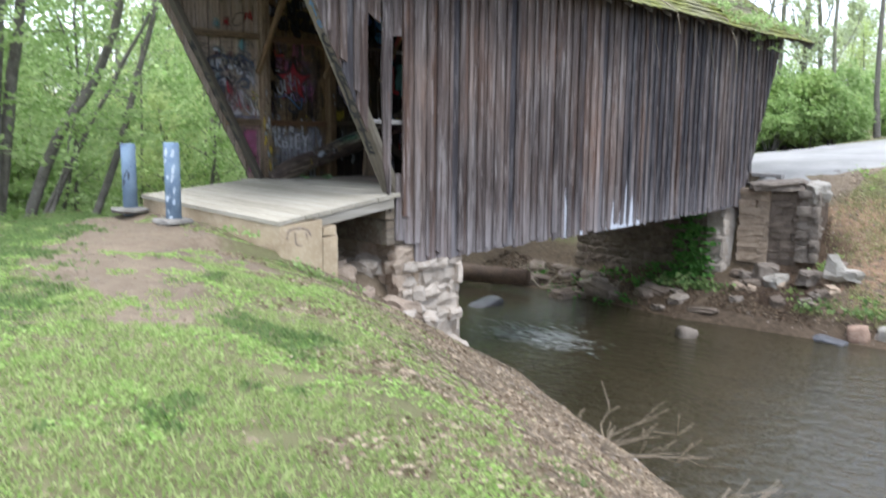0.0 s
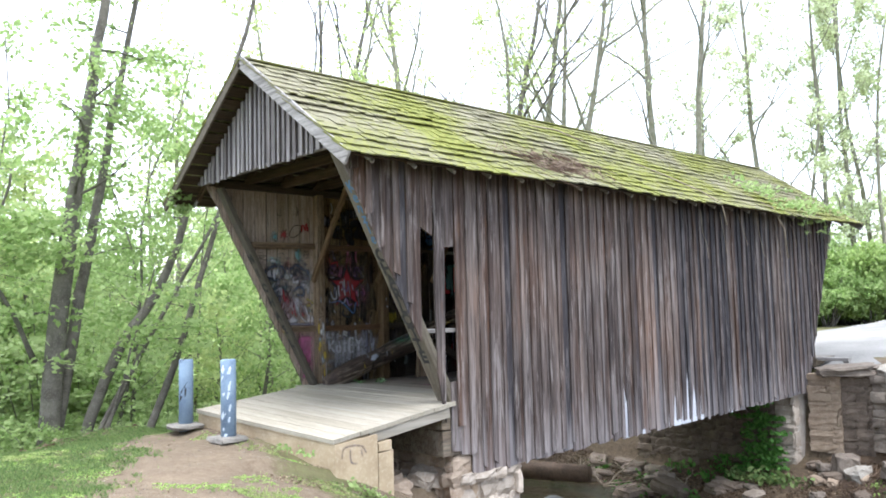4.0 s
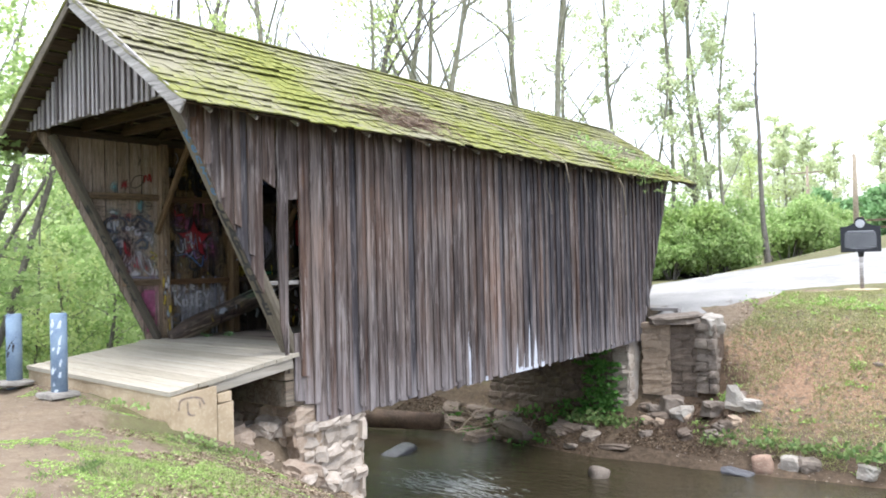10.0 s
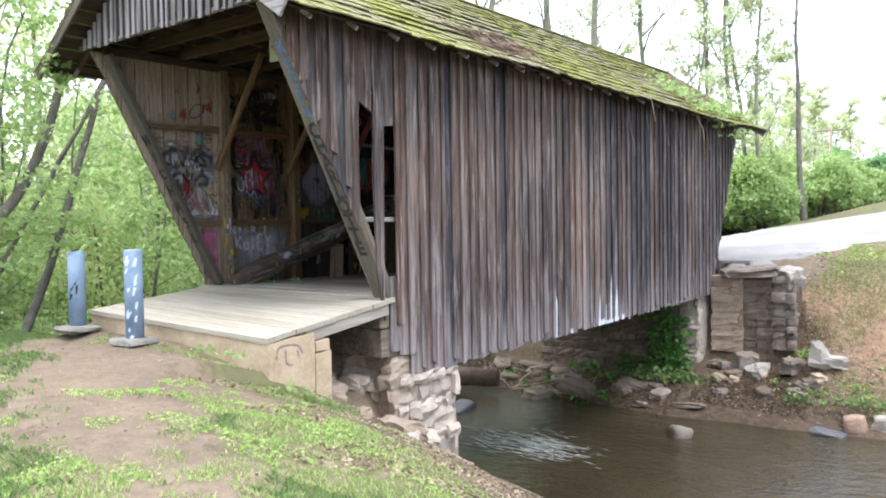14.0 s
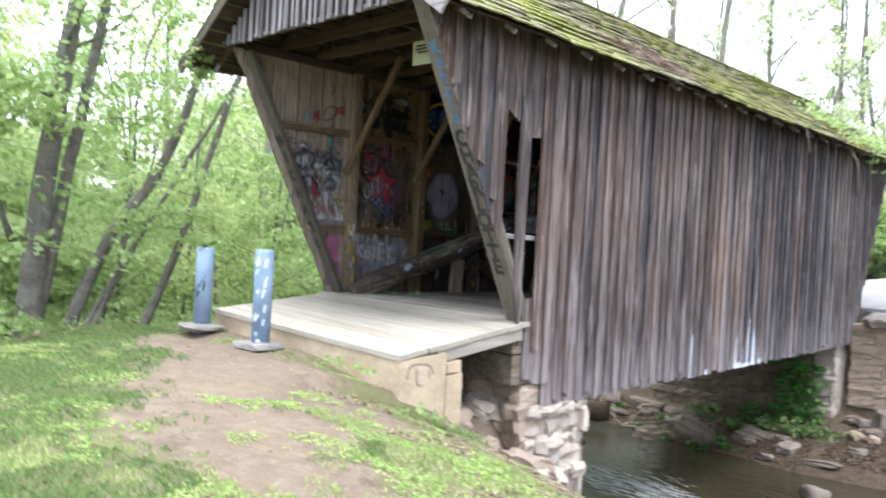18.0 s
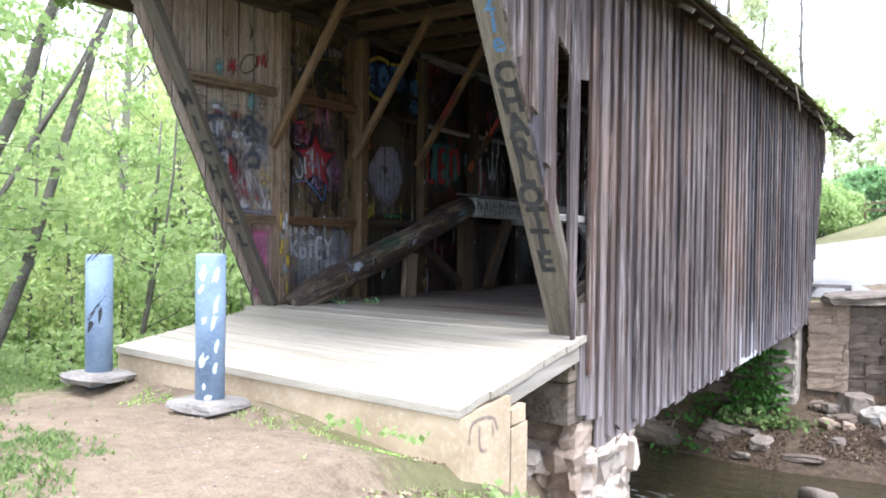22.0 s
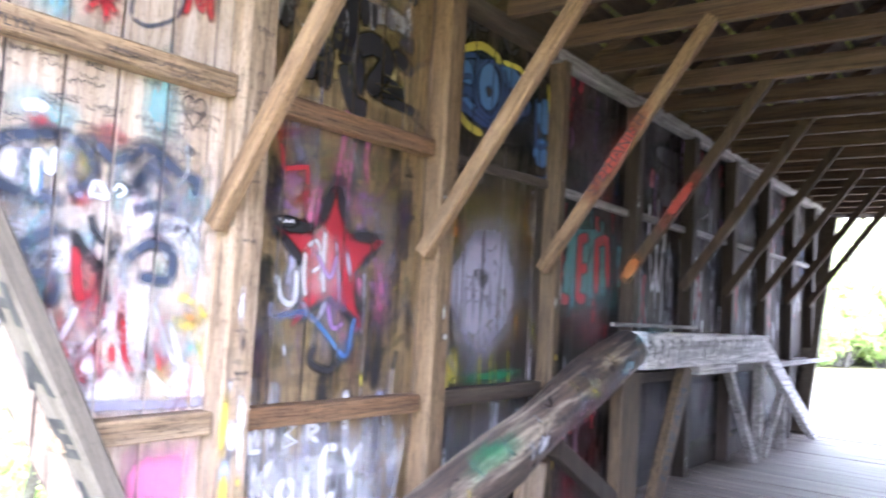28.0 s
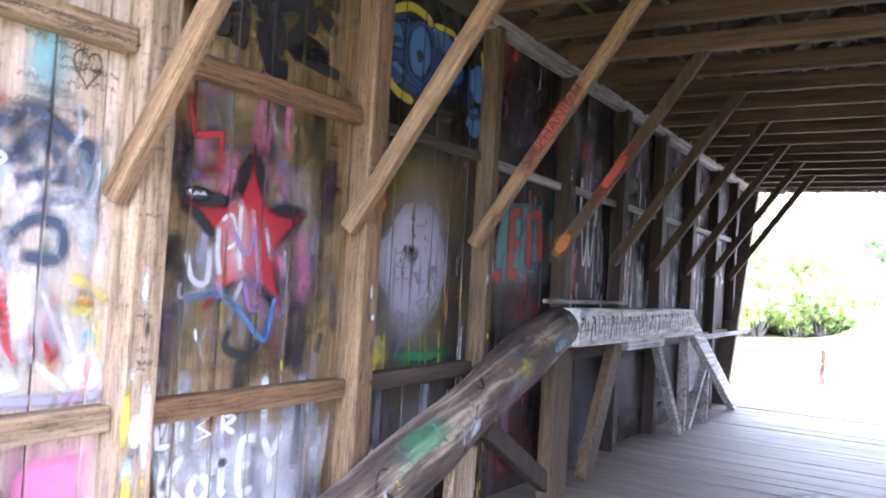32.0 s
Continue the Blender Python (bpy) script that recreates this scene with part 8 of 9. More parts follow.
def thicket(label, at, rx, ry, h, n, leaf, mat, seed, group):
    """Layered spring foliage: thin stems carrying many flat sprays of small leaves."""
    rng = random.Random(seed)
    ob = thing("thicket", label, "shrub", at, group)
    bm = bmesh.new()
    sprays = []
    for k in range(16):
        a, q = rng.uniform(0, 6.28), math.sqrt(rng.random())
        foot = Vector((rx * 0.5 * q * math.cos(a), ry * 0.5 * q * math.sin(a), -0.2))
        top = foot * 1.6 + Vector((rng.uniform(-.4, .4), rng.uniform(-.4, .4), h * rng.uniform(0.6, 1.0)))
        mid = foot.lerp(top, 0.5) + Vector((rng.uniform(-.2, .2), rng.uniform(-.2, .2), 0))
        tube(bm, [foot, mid, top], [0.022, 0.014, 0.005], 4, False)
        for j in range(9):
            t = rng.uniform(0.1, 1.0)
            p = foot.lerp(mid, t * 2) if t < 0.5 else mid.lerp(top, t * 2 - 1)
            b = rng.uniform(0, 6.28)
            sprays.append((p + Vector((math.cos(b), math.sin(b), 0.1)) * rng.uniform(0.1, 0.8), rng.uniform(0.25, 0.55)))
    tagged(part("stem", bm, M_BARK, ob, "", True), kind="stuff")
    cs, ss = [], []
    for k in range(n):
        c, w = sprays[rng.randrange(len(sprays))]
        cs.append((c.x + rng.gauss(0, w), c.y + rng.gauss(0, w), max(0.0, c.z + rng.gauss(0, w * 0.16))))
        ss.append(leaf * rng.uniform(0.6, 1.4))
    leaf_mesh("foliage", cs, ss, rng, mat, ob, "", 0.9)
    return ob


thickets = [thicket("pale layered spring foliage filling the wood's edge", on_ground(-15.0, 6.4), 2.0, 2.0, 3.2, 9000, 0.075, M_LEAF, 301, "woodland thicket"),
            thicket("bright new leaves on thin stems in the wood", on_ground(-17.4, 9.6), 2.4, 2.2, 4.4, 10000, 0.08, M_LEAFSPRING, 302, "woodland thicket")]
rk = random.Random(77)
for k in range(46):
    x = -15.2 - 9.5 * rk.random()
    y = rk.uniform(-3.5, 17)
    s = rk.uniform(0.75, 1.25)
    copy_thing(thickets[k % 2], Matrix.Translation(on_ground(x, y)) @ Matrix.Rotation(rk.uniform(0, 6.28), 4, "Z") @ Matrix.Diagonal((s, s, s * rk.uniform(0.85, 1.2), 1)))
for x, y, s in ((-13.7, 5.2, 0.6), (-13.2, 6.6, 0.65), (-13.6, 8.2, 0.8), (-13.8, 10.2, 0.9), (-14.2, 1.4, 0.6), (-14.6, 0.0, 0.7), (-14.8, 3.4, 0.55), (-12.6, 5.6, 0.45), (-15.0, -1.6, 0.8)):
    copy_thing(thickets[int(x * 10) % 2], Matrix.Translation(on_ground(x, y)) @ Matrix.Rotation(x * 9, 4, "Z") @ Matrix.Diagonal((s, s, s, 1)))

# trees behind the bridge
for k, (px, py, h, r, lx, ly, nl, b, first, wide) in enumerate((
        (-19.5, 21.0, 15, 0.20, 1.2, 1.6, 500, M_BARK, 0.30, 0.50), (-18.6, 22.5, 15, 0.19, 2.6, 2.6, 300, M_BARK, 0.34, 0.52), (-21.2, 24.5, 17, 0.20, 0.8, 1.0, 900, M_PALEBARK, 0.30, 0.42),
        (-25.0, 20.8, 17, 0.22, -0.5, 1.0, 500, M_BARK, 0.25, 0.46), (-28.5, 19.0, 17, 0.22, 0.8, 0.5, 700, M_BARK, 0.25, 0.44), (-23.0, 29.0, 17, 0.2, 0.4, 0.8, 700, M_BARK, 0.3, 0.42), (-32.0, 22.0, 18, 0.22, -0.6, 0.4, 700, M_BARK, 0.25, 0.44))):
    limb_tree("spreading tree with bare spring branches behind the bridge", px, py, h, r, (lx, ly), nl, 60 + k, M_PALEBARK if k % 2 else b, M_LEAFPALE, 0.11, first, wide)
for k, (px, py, h, r, lx, ly, nl, first, wide) in enumerate((
        (-16.5, 28.5, 20, 0.20, 0.2, 0.3, 800, 0.18, 0.22), (-15.6, 29.0, 20, 0.18, 0.3, 0.1, 800, 0.18, 0.22), (-15.6, 35.5, 20, 0.16, 0.4, 0.4, 1700, 0.16, 0.26), (-14.5, 35.2, 13, 0.11, 1.6, 0.9, 1300, 0.25, 0.42),
        (-13.6, 37.6, 18, 0.13, 0.1, 0.2, 2600, 0.14, 0.17), (-12.8, 38.2, 19, 0.14, 0.2, 0.1, 2600, 0.14, 0.17), (-12.2, 38.9, 19, 0.13, -0.2, 0.2, 2600, 0.14, 0.17), (-11.5, 38.6, 17, 0.11, 0.1, 0.2, 2600, 0.12, 0.17), (-19.6, 36.4, 18, 0.15, 0.3, 0.2, 2500, 0.2, 0.26))):
    limb_tree("straight tall tree in thin pale leaf behind the bridge", px, py, h, r, (lx, ly), nl, 160 + k, M_PALEBARK, M_LEAFHAZE, 0.12, first, wide, "tall trees beyond the road")
limb_tree("bare dead pole of a tree above the hedge", -9.7, 38.8, 13.2, 0.14, (-0.3, 0.0), 0, 190, M_BARK, None, 0.1, 0.5, 0.05)

# hedge of shrubs beyond the road, and the far trees on the rise
bush = lumpy_bush("bush", "dense green bush in the hedge beyond the road", "bush", on_ground(-12.3, 36.8), 2.1, 1.7, 4.0, 9000, 0.115, M_LEAFMID, 81, "roadside bushes", 16)
palebush = lumpy_bush("bush", "bright yellow-green bush in the hedge beyond the road", "bush", on_ground(-11.4, 35.2), 1.9, 1.6, 3.6, 8000, 0.11, M_LEAF, 82, "roadside bushes", 15)
rb = random.Random(9)
for k in range(7):
    x = -13.6 + k * 0.5
    y = 34.3 + (x + 13.6) * 0.62 + rb.uniform(-0.3, 1.2)
    s = rb.uniform(0.95, 1.3) * (0.8 if x > -11.5 else 1.0)
    copy_thing(palebush if k % 3 != 1 else bush, Matrix.Translation(on_ground(x, y)) @ Matrix.Rotation(rb.uniform(0, 6.28), 4, "Z") @ Matrix.Diagonal((s, s, s * rb.uniform(0.85, 1.1), 1)))
for x, y, s in ((-13.4, 32.6, 0.7), (-14.6, 33.2, 0.75), (-12.4, 33.4, 0.8), (-15.0, 36.0, 0.9), (-17.0, 35.0, 0.9), (-19.0, 34.0, 1.0), (-14.2, 38.5, 1.3), (-12.4, 39.5, 1.3), (-12.6, 53.0, 1.4), (-11.9, 56.0, 1.5), (-13.6, 55.0, 1.5), (-11.7, 60.0, 1.5)):
    copy_thing(palebush, Matrix.Translation(on_ground(x, y)) @ Matrix.Rotation(x * 3, 4, "Z") @ Matrix.Diagonal((s, s, s, 1)))
ever = lumpy_bush("evergreen", "dense round mid-green tree in a row on the far rise", "tree", on_ground(-18.2, 86.5), 2.6, 2.6, 7.4, 7000, 0.30, M_LEAFDEEP, 91, "far evergreens", 22)
for k in range(6):
    copy_thing(ever, Matrix.Translation(on_ground(-16.6 + k * 1.9, 87 - k * 0.6 + rb.uniform(-1, 1))) @ Matrix.Rotation(k * 1.3, 4, "Z") @ Matrix.Diagonal((1, 1, rb.uniform(0.8, 1.05), 1)))
lumpy_bush("flowering_tree", "small pale pink flowering tree on the far verge", "tree", on_ground(-5.6, 76), 2.2, 2.2, 4.6, 4500, 0.24, M_BLOSSOM, 92, "", 14)
fart = tree_thing("tree", "far hazy tree in thin new leaf", "tree", on_ground(-12, 120), 17, 0.25, (0, 0), 1500, 0.3, M_LEAFHAZE, M_PALEBARK, 95, 0.35, 16, 0.2, 1, group="far trees")
for k in range(22):
    x, y = rb.uniform(-34, 30), rb.uniform(105, 150)
    s = rb.uniform(0.7, 1.1)
    copy_thing(fart, Matrix.Translation(on_ground(x, y)) @ Matrix.Rotation(rb.uniform(0, 6.28), 4, "Z") @ Matrix.Diagonal((s, s, s, 1)))
for x, y, s in ((-4.0, 78, 1.3), (-1.0, 72, 1.2), (3, 70, 1.4), (7, 75, 1.5), (-21, 72, 1.1), (-24, 68, 1.1)):
    copy_thing(kinds[1], Matrix.Translation(on_ground(x, y)) @ Matrix.Rotation(x, 4, "Z") @ Matrix.Diagonal((s, s, s, 1)))
for k in range(10):
    x, y = rb.uniform(-60, -30), rb.uniform(30, 60)
    copy_thing(kinds[2], Matrix.Translation(on_ground(x, y)) @ Matrix.Rotation(rb.uniform(0, 6.28), 4, "Z"))


# grass, litter and weeds
def make_grass():
    rs = np.random.RandomState(3)
    n = 620000
    x, y = rs.uniform(-13.2, 5, n), rs.uniform(-3.5, 6.5, n)
    d = (lip_near(x) - y) / 1.141

    def away(x0, y0, x1, y1, r):
        t = np.clip(((x - x0) * (x1 - x0) + (y - y0) * (y1 - y0)) / ((x1 - x0) ** 2 + (y1 - y0) ** 2), 0, 1)
        return np.hypot(x - x0 - t * (x1 - x0), y - y0 - t * (y1 - y0)) - r
    dist = np.minimum(np.minimum(away(-8.3, 3.4, -6.6, 2.85, 0.95), away(-6.6, 2.75, -4.9, 1.95, 0.85)), np.minimum(away(-4.9, 1.95, -3.3, 1.25, 0.42), away(-5.6, 3.4, -4.9, 2.9, 0.35)))
    clump = np.array([noise.noise(Vector((a * 1.3, b * 1.3, 0))) + 0.6 * noise.noise(Vector((a * 4, b * 4, 7))) for a, b in zip(x, y)])
    fine = np.array([noise.noise(Vector((a * 11, b * 11, 2))) for a, b in zip(x, y)])
    lawn = np.clip((1.6 + 0.45 * (-5.0 - x) * (x < -5.0) - y) * 0.6, 0, 0.35)
    score = (clump + 0.8 * fine + lawn + np.clip((d - 2.7) * 0.5, -0.7, 0.08) + np.clip(dist * 1.0, -1.2, 0.25))
    keep = (d > 0.7) & (rs.uniform(0, 1, n) < np.clip(score * 1.7 + 0.08, 0, 1)) & ~((x > -10.2) & (x < -6.0) & (y > 3.95))
    x, y = x[keep], y[keep]
    z = ground_z(x, y) + np.array([0.05 * noise.noise(Vector((a * 0.9, b * 0.9, 0))) + 0.025 * noise.noise(Vector((a * 3.1, b * 3.1, 5))) for a, b in zip(x, y)])
    return x, y, z, rs


def blades(name, x, y, z, rs, hmin, hmax, mat, label, w=0.006):
    n = len(x)
    h = rs.uniform(hmin, hmax, n)
    a = rs.uniform(0, 6.28, n)
    b = rs.uniform(0, 6.28, n)
    c = np.stack([x, y, z], 1)
    side = np.stack([np.cos(a), np.sin(a), 0 * a], 1) * w
    tip = c + np.stack([np.cos(b) * h * 0.7, np.sin(b) * h * 0.7, h * 0.85], 1)
    mid = c + np.stack([np.cos(b) * h * 0.22, np.sin(b) * h * 0.22, h * 0.55], 1)
    v = np.stack([c - side, c + side, mid + side * 0.8, tip, mid - side * 0.8], 1).reshape(-1, 3)
    me = bpy.data.meshes.new(name)
    me.vertices.add(5 * n)
    me.vertices.foreach_set("co", v.ravel())
    me.loops.add(5 * n)
    me.loops.foreach_set("vertex_index", np.arange(5 * n, dtype=np.int32))
    me.polygons.add(n)
    me.polygons.foreach_set("loop_start", np.arange(0, 5 * n, 5, dtype=np.int32))
    me.update(calc_edges=True)
    me.materials.append(mat)
    return tagged(new(name, me), label, "grass", kind="stuff")


gx_, gy_, gzz, rs_ = make_grass()
deep = np.array([noise.noise(Vector((a * 0.8, b * 0.8, 11))) + 0.35 * noise.noise(Vector((a * 5, b * 5, 4))) + 0.5 * min(1, max(-0.4, -(a + 4.0) * 0.35 - (b - 1.2) * 0.5)) > 0.14 for a, b in zip(gx_, gy_)])
blades("grass", gx_[~deep], gy_[~deep], gzz[~deep], rs_, 0.014, 0.038, M_GRASS, "short bright spring grass beside the path", 0.0045)
blades("grass", gx_[deep], gy_[deep], gzz[deep], rs_, 0.016, 0.048, M_GRASSDEEP, "deeper green patches of clover and grass", 0.005)
rs2 = np.random.RandomState(8)
fx, fy = rs2.uniform(-4.3, 9, 170000), rs2.uniform(15.0, 24, 170000)
fc = np.array([noise.noise(Vector((a * 0.9, b * 0.9, 3))) + 0.5 * noise.noise(Vector((a * 3, b * 3, 3))) for a, b in zip(fx, fy)])
kp = (fc + np.clip((fy - 17) * 0.15, -0.2, 0.6) > -0.22 + rs2.uniform(-0.3, 0.3, 170000)) & ~((fy > 17.6) & (fx < -4.2)) & (fy < 21.2 + np.clip(fx + 3.4, 0, 9) * 0.45)
fx, fy = fx[kp], fy[kp]
blades("grass", fx, fy, ground_z(fx, fy), rs2, 0.02, 0.07, M_GRASSDRY, "patchy grass on the far clay bank", 0.010)


def litter(name, label, n, seed, box, rule, size, mat):
    rs = np.random.RandomState(seed)
    x, y = rs.uniform(box[0], box[1], n), rs.uniform(box[2], box[3], n)
    k = rule(x, y)
    x, y = x[k], y[k]
    z = ground_z(x, y) + np.array([0.05 * noise.noise(Vector((a * 0.9, b * 0.9, 0))) + 0.025 * noise.noise(Vector((a * 3.1, b * 3.1, 5))) for a, b in zip(x, y)]) + 0.012
    ob = leaf_mesh(name, np.stack([x, y, z], 1), rs.uniform(size * 0.6, size * 1.4, len(x)), random.Random(seed), mat, None, "", 1.4)
    return tagged(ob, label, "leaf litter", kind="stuff")


litter("leaf_litter", "dry brown leaves scattered on the near bank", 80000, 4, (-6.5, 4.5, -1, 7.2), lambda x, y: ((lip_near(x) - y) / 1.141 < 2.7 + 0.5 * np.sin(x * 5)) & ((lip_near(x) - y) > -0.6), 0.021, M_LITTER)
def clover_rule(x, y):
    d = (lip_near(x) - y) / 1.141
    c = np.array([noise.noise(Vector((a * 1.5, b * 1.5, 21))) + 0.7 * noise.noise(Vector((a * 5, b * 5, 3))) for a, b in zip(x, y)])
    bare = np.hypot((x + 7.0) * 0.55, (y - 2.9) + 0.4 * (x + 7.0)) < 0.75
    return (c > 0.16) & (d > 1.5) & ~bare & ~((x > -10.2) & (x < -6.0) & (y > 3.95))


clover = litter("clover", "patches of small round bright-green clover leaves in the grass", 210000, 16, (-8.5, 4.5, -3.0, 5.4), clover_rule, 0.014, M_CLOVER)
clover["category"] = "clover"
litter("leaf_litter", "a few dry leaves lying in the grass", 1500, 6, (-10, 4, -2.5, 5), lambda x, y: (lip_near(x) - y) / 1.141 > 2.2, 0.013, M_LITTER)
litter("leaf_litter", "dry leaves and chips on the far bank", 12000, 7, (-6, 6, 14.8, 20), lambda x, y: (y - lip_far(x) > 0.3) & ((x > -4.6) | (y < 17)), 0.03, M_LITTER)
litter("leaf_litter", "brown leaf litter under the woodland", 9000, 9, (-24, -10.6, 0, 13), lambda x, y: y < 6.9, 0.07, M_LITTER)


def pebbles(name, label, n, seed, box, rule, size, mat):
    """Small stones and clods, eight faces each, joined."""
    rs = np.random.RandomState(seed)
    x, y = rs.uniform(box[0], box[1], n), rs.uniform(box[2], box[3], n)
    k = rule(x, y)
    x, y = x[k], y[k]
    n = len(x)
    z = ground_z(x, y) + np.array([0.05 * noise.noise(Vector((a * 0.9, b * 0.9, 0))) + 0.025 * noise.noise(Vector((a * 3.1, b * 3.1, 5))) for a, b in zip(x, y)])
    s = size * rs.uniform(0.35, 1.0, n) ** 2
    c = np.stack([x, y, z + s * 0.1], 1)
    corners = np.array([(1, 0, 0), (0, 1, 0), (-1, 0, 0), (0, -1, 0), (0, 0, 0.6), (0, 0, -0.6)])
    v = c[:, None, :] + corners[None] * s[:, None, None] * rs.uniform(0.6, 1.3, (n, 6, 1))
    tri = np.array([(0, 1, 4), (1, 2, 4), (2, 3, 4), (3, 0, 4), (1, 0, 5), (2, 1, 5), (3, 2, 5), (0, 3, 5)])
    f = (tri[None] + 6 * np.arange(n)[:, None, None]).reshape(-1, 3)
    return tagged(raw(name, v.reshape(-1, 3).tolist(), f.tolist(), mat), label, "pebbles", kind="stuff")


M_PEBBLE = mottled("small_stones", (0.30, 0.25, 0.20), (0.20, 0.16, 0.125), (0.38, 0.34, 0.29), 3.0, 0.9, 0.4, 0.004, per="island")
pebbles("gravel", "small stones and clods on the trodden path", 4200, 12, (-9.9, -2.5, 0.2, 4.3), lambda x, y: np.abs((y - 3.2) - (-0.42) * (x + 7.8)) < 1.3, 0.014, M_PEBBLE)
pebbles("gravel", "gravel and chips at the road's edge and on the far bank", 3500, 13, (-5.2, 3.0, 14.6, 22.0), lambda x, y: (y < 21.0) & ((x > -4.6) | (y > 17.4) | (y < 16)), 0.035, M_PEBBLE)
pebbles("gravel", "pale grit and small stones along the near stream edge", 2600, 14, (-6.4, 2.0, 0.5, 7.4), lambda x, y: np.abs(lip_near(x) - y) < 0.9, 0.045, M_PEBBLE)


def leaf_cluster(name, label, cat, pts, seed, mat, size=0.05):
    """Small ground plants: leaves round given spots."""
    rng = random.Random(seed)
    c, s = [], []
    for (x, y, z, r, n) in pts:
        for k in range(n):
            c.append((x + rng.gauss(0, r), y + rng.gauss(0, r * 0.6), z + abs(rng.gauss(0, r * 0.5))))
            s.append(size * rng.uniform(0.6, 1.4))
    ob = leaf_mesh(name, c, s, rng, mat, None)
    return tagged(ob, label, cat, kind="stuff")


ivy = []
ri = random.Random(2)
for k in range(90):
    z = ri.uniform(-1.75, -0.2)
    x = -6.95 + ri.gauss(0, 0.22) - 0.12 * (z + 1.0)
    ivy.append((x, 15.93, z, 0.07, 26))
for k in range(26):
    ivy.append((ri.uniform(-8.0, -6.5), 15.9, ri.uniform(-2.1, -1.5), 0.1, 14))
leaf_cluster("ivy", "green ivy hanging down the corner of the far abutment", "ivy", ivy, 3, M_IVY, 0.06)
leaf_cluster("weeds", "green weeds at the foot of the far bank", "weeds", [(ri.uniform(-4.3, 0.5), ri.uniform(14.9, 15.6), -1.9, 0.22, 26) for k in range(30)] + [(ri.uniform(-7.4, -6.0), 15.5, -1.9, 0.2, 40) for k in range(10)], 4, M_GRASSDEEP, 0.07)
tufts = []
rt = random.Random(44)
while len(tufts) < 300:
    x, y = rt.uniform(-4.6, 5.0), rt.uniform(15.0, 20.6)
    if noise.noise(Vector((x * 0.8, y * 0.8, 1))) + rt.uniform(-0.3, 0.3) > 0.0:
        tufts.append((x, y, gz(x, y) + 0.02, 0.09, 16))
leaf_cluster("weeds", "low green weeds scattered over the clay bank", "weeds", tufts, 45, M_CLOVER, 0.04)
leaf_cluster("weeds", "low weeds round the concrete footing", "weeds", [(-6.0 + ri.uniform(-0.05, 0.15), 4.3 + 0.12 * k, gz(-6.0, 4.3 + 0.12 * k) + 0.02, 0.07, 22) for k in range(9)] + [(-6.9 + 0.2 * k, 4.0, gz(-6.9, 4.0) + 0.06, 0.07, 14) for k in range(4)], 5, M_LEAF, 0.035)
leaf_cluster("weeds", "small green sprigs growing at the log's foot", "weeds", [(-9.55 + 0.25 * k, 7.1 + 0.25 * k, DECK, 0.05, 30) for k in range(2)], 6, M_LEAFDEEP, 0.03)
leaf_cluster("weeds", "green plants under the far side of the bridge", "weeds", [(xx, yy, gz(xx, yy), 0.16, 26) for xx, yy in [(ri.uniform(-12, -7.2), ri.uniform(14.3, 15.9)) for k in range(16)]], 7, M_IVY, 0.08)


# dead branches on the near bank, driftwood under the bridge
def branch(name, label, base, tips, r, mat, seed):
    rng = random.Random(seed)
    ob = thing(name, label, "branch", base)
    bm = bmesh.new()
    for t in tips:
        t = Vector(t)
        pts = [Vector((0, 0, 0))]
        for k in range(1, 6):
            pts.append(t * k / 5 + Vector((rng.uniform(-1, 1), rng.uniform(-1, 1), rng.uniform(-1, 1))) * t.length * 0.05)
        tube(bm, pts, [r * (1 - 0.17 * k) for k in range(6)], 6)
        for s in range(3):
            p = pts[rng.randint(1, 4)]
            e = t.normalized() + Vector((rng.uniform(-.8, .8), rng.uniform(-.8, .8), rng.uniform(-.2, .8)))
            tube(bm, [p, p + e * t.length * 0.25], [r * 0.4, 0.003], 5)
    tagged(part("branch", bm, mat, ob, "", True), kind="stuff")
    return ob


M_DEADTWIG = mottled("weathered_twigs", (0.24, 0.195, 0.14), (0.14, 0.11, 0.08), None, 9.0, 0.9, 0.3, 0.003)
branch("dead_branch", "bleached dead branches sticking out over the stream bank", (-1.75, 4.25, gz(-1.75, 4.25)), [(0.5, 0.55, 0.2), (0.15, 0.75, 0.3), (0.75, 0.15, 0.12), (-0.3, 0.6, 0.3), (0.9, 0.4, 0.05), (0.3, 0.4, 0.2), (0.6, 0.5, 0.0), (-0.1, 0.4, 0.1), (-0.5, 0.3, 0.1)], 0.007, M_DEADTWIG, 5)
branch("dead_branch", "pale dead twigs lying down the stream bank", (-0.7, 3.4, gz(-0.7, 3.4)), [(0.7, 0.35, 0.05), (0.5, 0.65, 0.12), (0.9, 0.0, 0.08), (0.3, 0.6, 0.06), (0.6, 0.3, 0.2)], 0.007, M_DEADTWIG, 6)
bm = bmesh.new()
rr = random.Random(72)
while len(bm.verts) < 900 * 6:
    x = rr.uniform(-6.0, 3.0)
    y = lip_near(x) - rr.uniform(-0.3, 2.6)
    a, ln = rr.uniform(0, 3.14), rr.uniform(0.03, 0.16) * rr.choice((1, 1, 2))
    p0, p1 = (x - ln * math.cos(a), y - ln * math.sin(a)), (x + ln * math.cos(a), y + ln * math.sin(a))
    tube(bm, [Vector((p[0], p[1], gz(*p) + rr.uniform(0.01, 0.03))) for p in (p0, p1)], [0.004, 0.002], 3, False)
twigs = part("twigs", bm, M_DEADTWIG, None)
tagged(twigs, "short dry twigs scattered among the leaves of the near bank", "twigs", kind="stuff")
